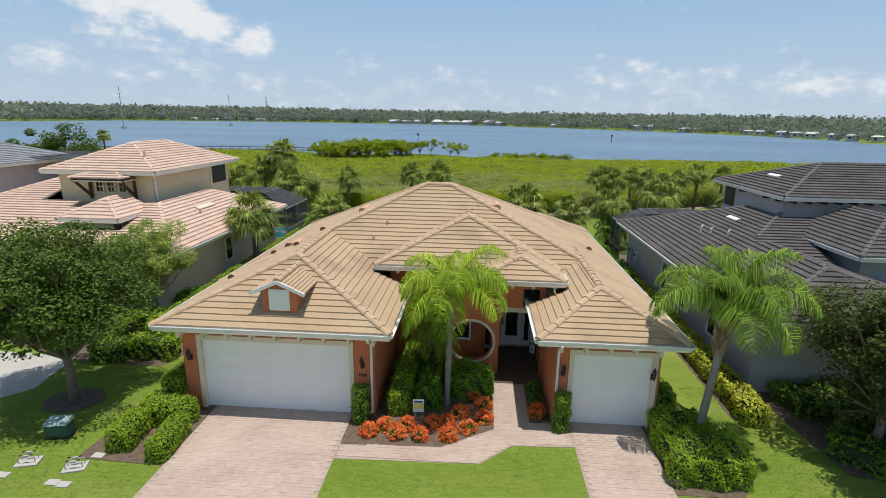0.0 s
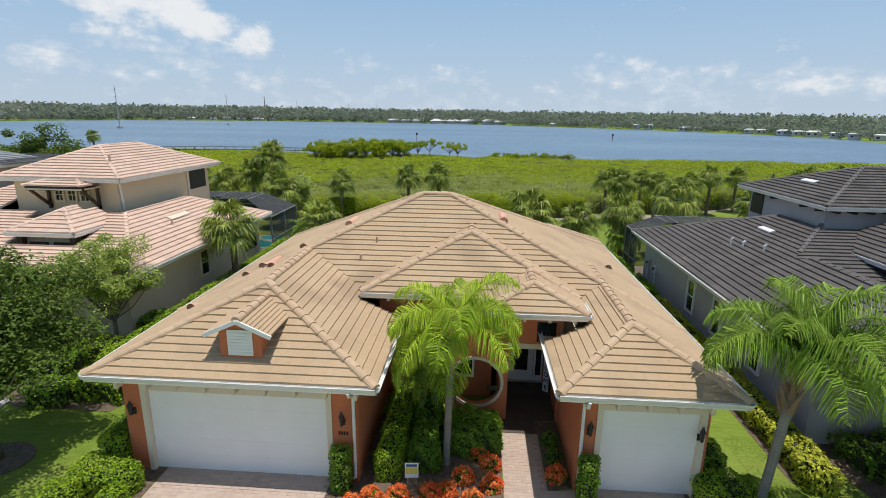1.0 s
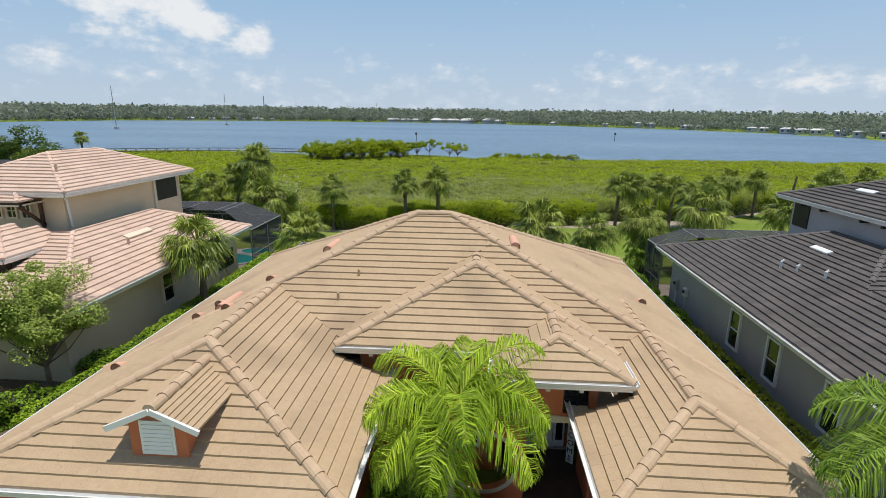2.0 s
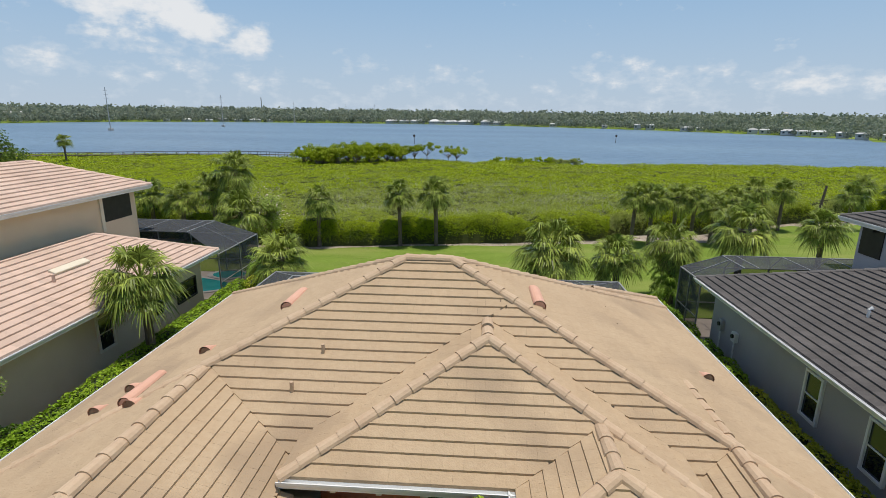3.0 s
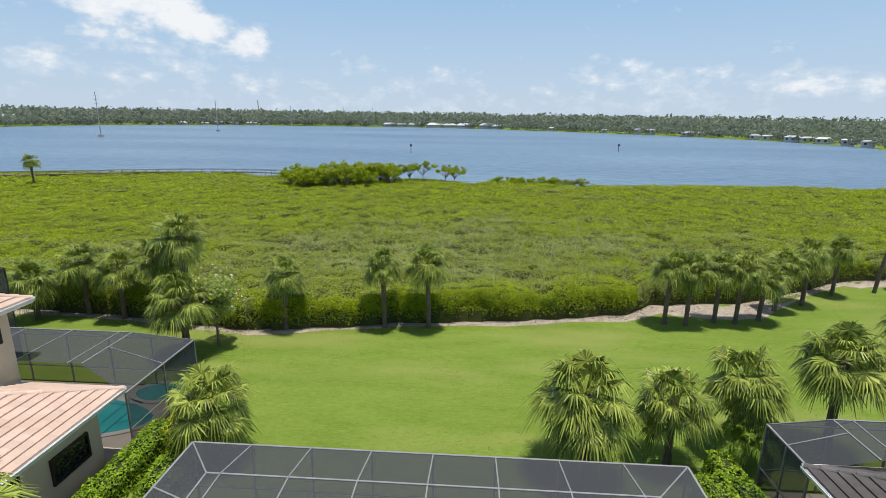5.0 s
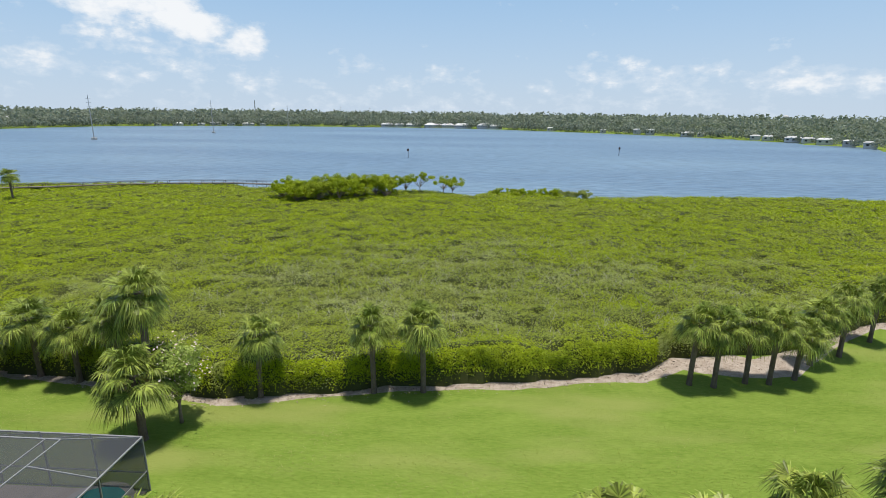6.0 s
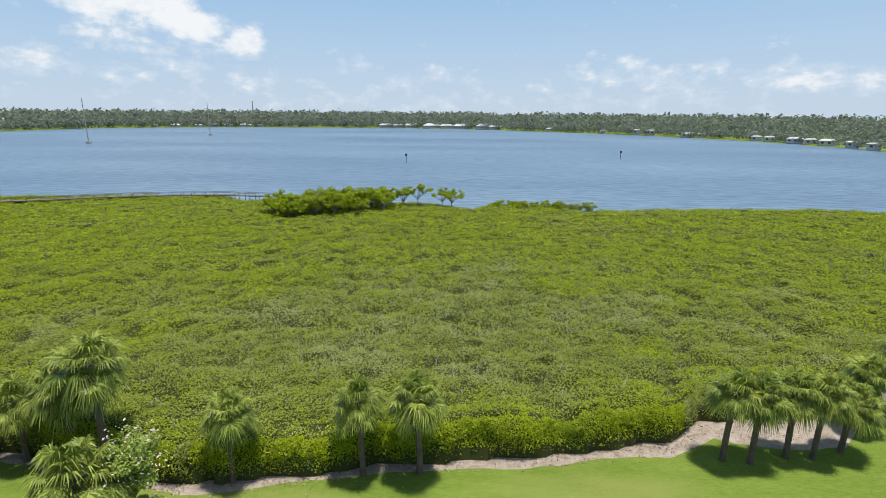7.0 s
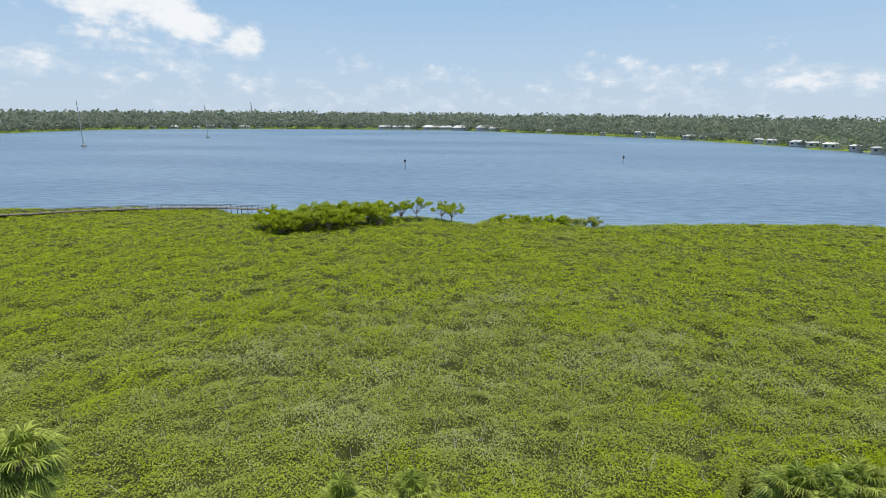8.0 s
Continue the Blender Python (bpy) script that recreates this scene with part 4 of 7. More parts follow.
# tan two-storey house
LV = [(-31.0, -12.95, 21.6, 36.4, 2.95, 0.42, 0.42, 0.29, 0.42), (-23.6, -16.75, 27.0, 37.2, 6.25, 0.42, 0.42, 0.42, 0.42),
      (-20.25, -16.95, 23.8, 29.5, 4.17, 0.5, 0.5, 0.5, 0.5), (-21.3, -18.2, 26.2, 29.0, 5.95, 0.3, 0.3, 0.3, 0.3)]
lh = plain_house("house", "two-storey cream stucco house with pinkish tiled hip roofs", LV, M_PINKTILE, M_CREAM,
                 [(-30.3, -13.65, 22.3, 35.7, 0, 2.8), (-23.0, -17.35, 27.6, 36.6, 2.5, 6.1), (-19.75, -17.45, 24.4, 28, 0, 4.02)],
                 [([(-12.95, 21.6, -12.95, 36.4), (-31, 21.6, -23.4, 21.6), (-12.95, 36.4, -23, 36.4)], 2.95), ([(-16.75, 27.0, -16.75, 37.2), (-23.6, 27.0, -16.75, 27.0), (-16.75, 37.2, -23.6, 37.2)], 6.25),
                  ([(-16.95, 23.8, -16.95, 27.0), (-20.25, 23.8, -16.95, 23.8), (-20.25, 26.5, -20.25, 23.8)], 4.17)], M_PINKCAP)
for x in (-20.55, -19.85, -19.15):
    window(lh, x, 27.53, 4.95, 0.55, 0.75, 0, M_TRIM, grid=(2, 2))
for x in (-21.1, -18.4):
    bm = bmesh.new()
    bar(bm, (x, 27.6, 4.7), (x, 26.4, 5.75), 0.12)
    bar(bm, (x, 27.5, 4.6), (x, 27.5, 5.75), 0.12)
    bar(bm, (x, 27.6, 5.78), (x, 26.3, 5.78), 0.12)
    part("bracket", bm, M_BROWNWOOD, lh, "dark stained timber bracket")
part("beam", boxes((-21.25, -18.25, 26.3, 26.45, 5.72, 5.9)), M_BROWNWOOD, lh)
part("screen_opening", boxes((-17.36, -17.33, 34.2, 36.2, 4.75, 6.0)), M_BRONZE, lh, "dark screened balcony opening")
part("screen_opening", boxes((-19.4, -17.8, 36.59, 36.62, 4.75, 6.0)), M_BRONZE, lh, "dark screened balcony opening")
part("corner_post", boxes((-17.45, -17.28, 33.95, 34.15, 4.3, 6.08)), M_TRIM, lh)
bm = bmesh.new()
tube(bm, [(-17.2, 27.4, 6.1), (-17.25, 27.65, 5.85), (-17.25, 27.75, 4.6)], [0.05] * 3, 7)
part("downpipe", bm, M_GUTTER, lh)
for y, w_, z in ((34.2, 1.7, 0.9), (31.9, 0.8, 0.9), (28.5, 0.9, 0.9)):
    window(lh, -13.59, y, z, w_, 1.45 if w_ < 1.5 else 1.0, 90, M_TRIM if w_ < 1.5 else M_BRONZE, grid=(1, 2))
for x in (-19.2, -18.0):
    window(lh, x, 24.34, 1.7, 0.9, 1.9, 0, M_BROWNWOOD, grid=(2, 3))
for x in (-19.9, -17.3):
    bm = bmesh.new()
    bar(bm, (x, 24.22, 2.9), (x, 24.22, 3.98), 0.26)
    part("bracket", bm, M_BROWNWOOD, lh)
sk = tagged(empty("skylight_tube"), "cream ridge vent box on pink tiles", "roof vent")
sk.matrix_basis = pose(-15.3, 29.3, 2.95 + 0.42 * 2.35 + 0.08, 0, 22.8, 0)
part("cover", boxes((-0.16, 0.16, -0.9, 0.9, -0.06, 0.06), bevel=0.02), M_TRIM, sk)
for x, y in ((-14.6, 25.2), (-14.9, 28.0), (-14.3, 24.0)):
    bm = bmesh.new()
    z = 2.95 + 0.42 * (-12.95 - x)
    tube(bm, [(x, y, z), (x, y, z + 0.32)], [0.06, 0.06], 8)
    tagged(part("vent_pipe", bm, M_PINKCAP), "short pinkish plumbing pipe on tiled roof", "vent pipe")
bm = bmesh.new()
tube(bm, [(-18.3, 28.6, 6.6), (-18.3, 28.6, 7.35)], [0.06, 0.06], 8)
tagged(part("vent_pipe", bm, M_PINKCAP), "short pinkish plumbing pipe on upper roof", "vent pipe")

# grey-roofed house
RV = [(10.75, 32.0, 19.7, 33.6, 3.0, 0.30, 0.30, 0.27, 0.45), (16.9, 34.0, 26.3, 34.3, 5.85, 0.36, 0.36, 0.36, 0.36),
      (17.0, 23.5, 20.6, 30.0, 4.25, 0.36, 0.36, 0.36, 0.36), (10.75, 18.7, 16.2, 26.0, 3.0, 0.30, 0.30, 0.42, 0.42)]
rh = plain_house("house", "two-storey pale grey stucco house with dark grey tiled roofs", RV, M_GREYTILE, M_LILAC,
                 [(11.4, 31.4, 20.3, 32.9, 0, 2.85), (11.4, 18.1, 16.9, 20.3, 0, 2.85), (17.35, 33.4, 27.0, 33.6, 2.6, 5.7), (17.6, 23.0, 21.3, 27.2, 2.6, 4.1)],
                 [([(10.75, 33.6, 10.75, 16.2), (10.75, 16.2, 18.7, 16.2), (18.7, 16.2, 18.7, 19.7), (18.7, 19.7, 32, 19.7), (32, 33.6, 10.75, 33.6)], 3.0), ([(16.9, 34.3, 16.9, 26.3), (16.9, 26.3, 34, 26.3)], 5.85), ([(17.0, 26.0, 17.0, 20.6), (17.0, 20.6, 23.5, 20.6)], 4.25)], M_GREYCAP,
                 corners=(("nw", "ne", "se"), ("sw", "se", "nw", "ne"), ("sw", "se"), ("sw", "se")), ridges=[((14.75, 24.15, 4.2), (17.2, 26.87, 4.935))])
for x in np.arange(17.6, 33, 0.75):
    part("rafter_tail", boxes((x - 0.06, x + 0.06, 26.45, 27.0, 5.5, 5.66)), M_BLACK, rh)
for y in (27.2, 28.4, 31.0, 32.5):
    part("rafter_tail", boxes((17.0, 17.35, y - 0.06, y + 0.06, 5.5, 5.66)), M_BLACK, rh)
part("screen_opening", boxes((17.30, 17.347, 32.2, 33.4, 4.4, 5.68)), M_BRONZE, rh, "dark tall window beside white post")
for y in (25.9, 23.2, 20.1):
    window(rh, 11.34, y, 0.75, 0.85, 1.6, -90, M_WHITE, grid=(1, 2))
for x, y in ((13.4, 27.1), (13.55, 26.3), (13.9, 25.2)):
    z = 3.0 + 0.30 * (x - 10.75)
    bm = bmesh.new()
    tube(bm, [(x, y, z), (x, y, z + 0.28), (x + 0.1, y, z + 0.34)], [0.05, 0.05, 0.06], 8)
    tagged(part("vent_pipe", bm, M_GUTTER), "white plumbing pipe on dark grey roof tiles", "vent pipe", "pipes on the grey roof")
for x, y, z, tilt in ((15.3, 27.8, 3.0 + 0.30 * 4.55, -16.7), (18.6, 30.6, 5.85 + 0.36 * 1.7, -19.8)):
    sk = tagged(empty("roof_vent"), "white ridge vent box on dark grey tiles", "roof vent")
    sk.matrix_basis = pose(x, y, z + 0.07, 0, tilt, 0)
    part("cover", boxes((-0.14, 0.14, -0.55, 0.55, -0.05, 0.05), bevel=0.02), M_GUTTER, sk)
    # black plate wider than the cover, drawn in place of its shadow
    part("shadow_gap", boxes((-0.17, 0.17, -0.58, 0.58, -0.07, -0.05)), M_BLACK, sk)
# gable over the front bay
gb = empty("gable_front")
gb.parent = rh
bm = bmesh.new()
for p in (((19.3, 20.5, 4.62), (22.1, 20.5, 4.62), (20.7, 20.5, 5.35)), ):
    bm.faces.new([bm.verts.new(q) for q in p])
part("gable", bm, M_LILAC, gb)
for sg in (-1, 1):
    bm = bmesh.new()
    bar(bm, (20.7 + sg * 1.7, 20.35, 4.5), (20.7, 20.35, 5.42), 0.16, 0.16)
    part("bargeboard", bm, M_WHITE, gb)
    bm = bmesh.new()
    a = [bm.verts.new(q) for q in ((20.7 + sg * 1.75, 20.3, 4.56), (20.7, 20.3, 5.5), (20.7, 23.4, 5.5), (20.7 + sg * 1.75, 21.6, 4.56))]
    b = [bm.verts.new((v.co.x, v.co.y, v.co.z - 0.06)) for v in a]
    bm.faces.new(a)
    for q in range(4):
        bm.faces.new((a[q], a[(q + 1) % 4], b[(q + 1) % 4], b[q]))
    part("roof_slope", bm, M_GREYTILE, gb)
for y, h_ in ((31.9, 0.5), (30.7, 0.42)):
    u = tagged(empty("meter_box", 11.395, y, 1.2), "small utility meter box on pale grey wall", "meter box", "meters on the grey house")
    part("case", boxes((-0.16, 0.0, -0.16, 0.16, 0, h_), bevel=0.015), M_GUTTER if h_ < 0.45 else M_POLE, u)
    bm = bmesh.new()
    tube(bm, [(-0.08, 0, 0), (-0.08, 0, -1.19)], [0.03, 0.03], 7)
    part("conduit", bm, M_GUTTER, u)
    bm = bmesh.new()
    tube(bm, [(-0.16, 0, h_ * 0.6), (-0.22, 0, h_ * 0.6)], [0.09, 0.085], 12)
    part("dial", bm, M_BLACK, u)
# slate-roofed house beyond the tan one
FV = [(-46.0, -30.5, 24.0, 36.0, 3.0, 0.35, 0.35, 0.35, 0.35), (-46.0, -31.5, 31.0, 40.0, 5.9, 0.35, 0.35, 0.35, 0.35)]
fh = plain_house("house", "grey-blue tiled neighbouring house with pale walls", FV, M_SLATE, M_LILAC,
                 [(-45.4, -31.1, 24.7, 35.3, 0, 2.85), (-45.4, -32.2, 31.6, 39.4, 2.6, 5.75)],
                 [([(-46, 24, -30.5, 24), (-30.5, 24, -30.5, 36)], 3.0), ([(-46, 31, -31.5, 31), (-31.5, 31, -31.5, 40)], 5.9)], M_SLATE)
for x in (-43, -40, -37, -34):
    window(fh, x, 31.53, 3.9, 1.8, 1.5, 0, M_BRONZE, grid=(2, 1))


# ---- screened pool cages ----
def cage(label, x0, x1, y0, y1, z0, z1, inset, depth, bays, frame_mat, over=1.1):
    """A screened pool enclosure: posts, eave beams, mansard ribs and screen panels between them."""
    c = tagged(empty("pool_cage"), label, "pool cage")
    xs = np.linspace(x0, x1, bays + 1)
    yr = y1 - depth

    def rib(name, a, b, w=0.07):
        bm = bmesh.new()
        bar(bm, a, b, w, 0.045)
        part(name, bm, frame_mat, c)

    def pane(*pts):
        bm = bmesh.new()
        bm.faces.new([bm.verts.new(p) for p in pts])
        part("screen", bm, M_SCREEN, c)

    tx = [x0 + inset] + list(xs[1:-1]) + [x1 - inset]
    for i, x in enumerate(xs):
        rib("post", (x, y1, ground_height(x, y1)), (x, y1, z0))
        rib("mansard_rib", (x, y1, z0), (tx[i], yr, z1), 0.04)
        if 0 < i < bays:
            rib("roof_rib", (tx[i], yr, z1), (tx[i], y0 - over, z1), 0.04)
    for x, q in ((x0, x0 + inset), (x1, x1 - inset)):
        rib("eave_beam", (x, y0, z0), (x, y1, z0))
        rib("purlin", (q, y0 - over, z1), (q, yr, z1), 0.05)
        rib("mansard_rib", (x, (y0 + y1) / 2, z0), (q, (y0 + yr) / 2, z1), 0.05)
        for y in np.linspace(y0, y1, 3)[:2]:
            rib("post", (x, y, 0), (x, y, z0))
        rib("chair_rail", (x, y0, 1.0), (x, y1, 1.0), 0.05)
        pane((x, y0 - 0.05, z0), (x, y1, z0), (q, yr, z1), (q, y0 - over, z1))
        pane((x, y0, 0.05), (x, y1, 0.05), (x, y1, z0), (x, y0, z0))
    rib("eave_beam", (x0, y1, z0), (x1, y1, z0))
    rib("purlin", (x0 + inset, yr, z1), (x1 - inset, yr, z1), 0.06)
    rib("chair_rail", (x0, y1, 0.9), (x1, y1, 0.9), 0.05)
    for i in range(bays):
        a, b = xs[i], xs[i + 1]
        pane((a, y1, 0.0), (b, y1, 0.0), (b, y1, z0), (a, y1, z0))
        pane((a, y1, z0), (b, y1, z0), (tx[i + 1], yr, z1), (tx[i], yr, z1))
        pane((tx[i], yr, z1), (tx[i + 1], yr, z1), (tx[i + 1], y0 - over, z1), (tx[i], y0 - over, z1))
    return c


cage("grey-framed screened pool enclosure with mansard roof behind the house", -8.8, 7.4, MY1 + 0.16, 33.8, 2.6, 3.1, 1.6, 2.05, 8, M_FRAME)
cage("screened pool enclosure behind the cream house", -24.0, -13.1, 36.6, 41.6, 2.6, 3.8, 1.6, 2.0, 5, M_FRAME, 0.0)
cage("screened pool enclosure behind the grey house", 11.1, 26.0, 33.8, 36.2, 2.75, 3.6, 1.5, 0.9, 7, M_FRAME, 0.6)
cage("large bronze screened enclosure beyond the tan house", -44.0, -24.6, 36.8, 44.0, 5.2, 6.2, 2.0, 2.0, 6, M_DARKFRAME)
for x0, x1, y0, y1 in ((-8.7, 7.3, 29.7, 33.7), (-23.9, -13.2, 35.8, 41.5), (11.4, 25.9, 33.0, 36.1)):
    tagged(part("patio", boxes((x0, x1, y0, y1, -0.1, 0.04)), M_DECKTILE), "brown stone pool deck under the screen", "patio", kind="structure")


def pool(x, y, w, d, label):
    p = tagged(empty("pool"), label, "pool")
    bm = bmesh.new()
    n = 28
    inner = [(x + w / 2 * math.cos(k * math.tau / n) * (1 + 0.1 * math.cos(2 * k * math.tau / n)), y + d / 2 * math.sin(k * math.tau / n)) for k in range(n)]
    outer = [(x + (px - x) * (1 + 0.6 / w), y + (py - y) * (1 + 0.6 / d)) for px, py in inner]
    prism(bm, outer, 0.03, 0.09)
    part("coping", bm, M_CONC, p)
    bm = bmesh.new()
    prism(bm, inner, 0.05, 0.094)
    part("water_surface", bm, M_TEAL, p)


pool(-17.2, 38.6, 6.4, 3.0, "teal swimming pool on a stone deck")
pool(-14.8, 40.9, 1.9, 1.5, "small round teal spa beside pool")
um = tagged(empty("patio_umbrella", 5.0, 31.7, 0.04), "pale teal patio umbrella under the pool screen", "umbrella")
bm = bmesh.new()
tube(bm, [(0, 0, 0), (0, 0, 2.35)], [0.025, 0.02], 8)
part("pole", bm, M_WHITE, um)
part("base_plate", boxes((-0.25, 0.25, -0.25, 0.25, 0, 0.06), bevel=0.02), M_BLACK, um)
for k in range(8):
    a0, a1 = k * math.tau / 8, (k + 1) * math.tau / 8
    bm = bmesh.new()
    p_ = [bm.verts.new(q) for q in ((0, 0, 2.32), (1.15 * math.cos(a0), 1.15 * math.sin(a0), 1.9), (1.15 * math.cos(a1), 1.15 * math.sin(a1), 1.9))]
    r_ = [bm.verts.new((v.co.x * 0.995, v.co.y * 0.995, v.co.z - 0.012)) for v in p_]
    bm.faces.new(p_)
    bm.faces.new(r_[::-1])
    bm.faces.new((p_[1], r_[1], r_[2], p_[2]))
    part("canopy_panel", bm, M_PALETEAL, um)


# ---- plants ----
def polyhull(c, r, n=1):
    bm = bmesh.new()
    bmesh.ops.create_icosphere(bm, subdivisions=n, radius=1, matrix=Matrix.LocRotScale(c, None, r))
    return bm


def tree(name, label, x, y, z0, crown, trunk_h, trunk_r, leaf, mat, leaves, lumps, seed, lean=(0, 0), bare=0):
    """A broad-leaved tree: trunk, limbs out to every leaf lump, and the leaves."""
    rs = np.random.default_rng(seed)
    t = tagged(empty(name, x, y, z0), label, "tree")
    cx, cy, cz, rx, ry, rz = crown
    bm = bmesh.new()
    top = Vector((lean[0], lean[1], trunk_h))
    tube(bm, [(0, 0, -0.05), (lean[0] * 0.3, lean[1] * 0.3, trunk_h * 0.45), top], [trunk_r * 1.25, trunk_r, trunk_r * 0.8], 9)
    part("trunk", bm, M_BARK, t, smooth=True)
    pts, nrm = [], []
    bm = bmesh.new()
    for i in range(lumps):
        d = unit(rs.normal(size=3))
        d[2] = d[2] * 0.8 + 0.12
        k = rs.uniform(0.3, 1.05)
        c = np.array([cx + d[0] * rx * k, cy + d[1] * ry * k, cz + d[2] * rz * k])
        mid = top.lerp(Vector(c), 0.5) + Vector(rs.normal(size=3) * 0.15)
        tube(bm, [top - Vector((0, 0, 0.3 * rs.random())), mid, Vector(c)], [trunk_r * 0.45, trunk_r * 0.25, 0.012], 5, False)
        r = rs.uniform(0.13, 0.31) * (rx + rz) / 2
        n = leaves // lumps
        v = unit(rs.normal(size=(n, 3)))
        rad = r * rs.uniform(0.45, 1.1, (n, 1)) ** 0.7
        pts.append(c + v * rad * np.array([1.15, 1.15, 0.8]))
        nrm.append(v * 0.6 + np.array([0, 0, 0.8]))
    for i in range(bare):
        d = unit(rs.normal(size=3) + np.array([0, 0, 0.3]))
        e = Vector((cx + d[0] * rx * 1.1, cy + d[1] * ry * 1.1, cz + d[2] * rz * 1.1))
        tube(bm, [top, top.lerp(e, 0.5) + Vector(rs.normal(size=3) * 0.2), e], [0.05, 0.03, 0.008], 4, False)
    part("branching", bm, M_BARK, t)
    q = leaf_quads(np.concatenate(pts), np.concatenate(nrm), leaf)
    link_mesh("crown", quads_mesh("crown", q), mat, t)
    return t


def strip_quads(base, along, across, w0, w1):
    return np.array([base - across * w0, base + across * w0, base + along + across * w1, base + along - across * w1])


def fan_crown_mesh(name, seed, fronds=36, petiole=0.80, blade=0.80, droop=1.0):
    """Fan fronds: each a stalk and a folded fan of narrow drooping segments."""
    rs = np.random.default_rng(seed)
    quads = []
    up = np.array([0, 0, 1.0])
    for i in range(fronds):
        a = i * 2.39996 + rs.uniform(-0.25, 0.25)
        e = radians(76 - 112 * ((i + 0.5) / fronds) ** 0.9 + rs.uniform(-17, 17))
        d = np.array([math.cos(a) * math.cos(e), math.sin(a) * math.cos(e), math.sin(e)])
        pl = petiole * rs.uniform(0.7, 1.25)
        side = unit(np.cross(d, up) + 1e-6)
        p0, p1 = d * 0.08, d * pl * 0.6
        tip = d * pl + np.array([0, 0, -0.10 * droop * math.cos(e)])
        quads.append(strip_quads(p0, p1 - p0, side, 0.028, 0.02))
        quads.append(strip_quads(p1, tip - p1, side, 0.02, 0.014))
        d2 = unit(tip - p1)
        nrm = unit(np.cross(side, d2))
        nb = 29
        b = blade * rs.uniform(0.8, 1.15)
        for k in range(nb):
            f = (k - (nb - 1) / 2) / ((nb - 1) / 2)
            ang = f * radians(118)
            sd = d2 * math.cos(ang) + side * math.sin(ang) + nrm * 0.22 * abs(f)
            sd = unit(sd)
            ln = b * (1 - 0.32 * abs(f) ** 1.5) * rs.uniform(0.85, 1.1)
            ac = unit(np.cross(sd, nrm) + rs.normal(size=3) * 0.25)
            m1 = sd * ln * 0.5 + np.array([0, 0, -0.05 * droop])
            m2 = sd * ln * 0.42 + np.array([0, 0, -0.45 * droop * ln * rs.uniform(0.5, 1.5)])
            quads.append(strip_quads(tip, m1, ac, 0.010, 0.026))
            quads.append(strip_quads(tip + m1, m2, ac, 0.026, 0.004))
    return quads_mesh(name, np.array(quads))


FAN_MESH = [fan_crown_mesh("crown", s, n) for s, n in ((3, 44), (4, 49), (5, 38))]
for me in FAN_MESH:
    me.materials.append(M_FAN)
DEAD_MESH = []
for s in (11, 12):
    me = fan_crown_mesh("dry_skirt", s, 9, 0.8, 0.7, 1.6)
    v = np.empty(len(me.vertices) * 3, np.float32)
    me.vertices.foreach_get("co", v)
    v = v.reshape(-1, 3)
    v[:, 2] = -np.abs(v[:, 2]) * 0.9 - 0.12
    v[:, :2] *= 0.7
    me.vertices.foreach_set("co", v.reshape(-1))
    me.materials.append(M_DEADFAN)
    DEAD_MESH.append(me)


def fan_palm(x, y, crown_z, size=1.0, seed=0, label="cabbage palm with grey trunk and drooping fan fronds", dead=True, lean=0.0):
    z0 = ground_height(x, y)
    rs = np.random.default_rng(100 + seed)
    t = tagged(empty("fan_palm", x, y, z0), label, "palm tree", "fan palms round the lawns")
    h = crown_z - z0
    dx, dy = rs.normal(size=2) * 0.1 + lean
    bm = bmesh.new()
    n = 9
    pts = [(dx * (k / n) ** 2, dy * (k / n) ** 2, -0.05 + (h + 0.05) * k / n) for k in range(n + 1)]
    rad = [0.145 * size * (1.25 if k == 0 else 1.0 + 0.07 * (k % 2) + (0.25 if k > 6 else 0)) for k in range(n + 1)]
    tube(bm, pts, rad, 9)
    part("trunk", bm, M_PALMBARK, t)
    c = new("crown", FAN_MESH[seed % 3])
    c.parent = t
    c.matrix_basis = pose(dx, dy, h, rs.uniform(-7, 7), rs.uniform(-7, 7), rs.uniform(0, 360)) @ Matrix.Scale(size * 1.06, 4)
    if dead:
        c = new("dry_skirt", DEAD_MESH[seed % 2])
        c.parent = t
        c["label"] = "hanging dry brown fronds"
        c.matrix_basis = pose(dx, dy, h, 0, 0, rs.uniform(0, 360)) @ Matrix.Scale(size, 4)


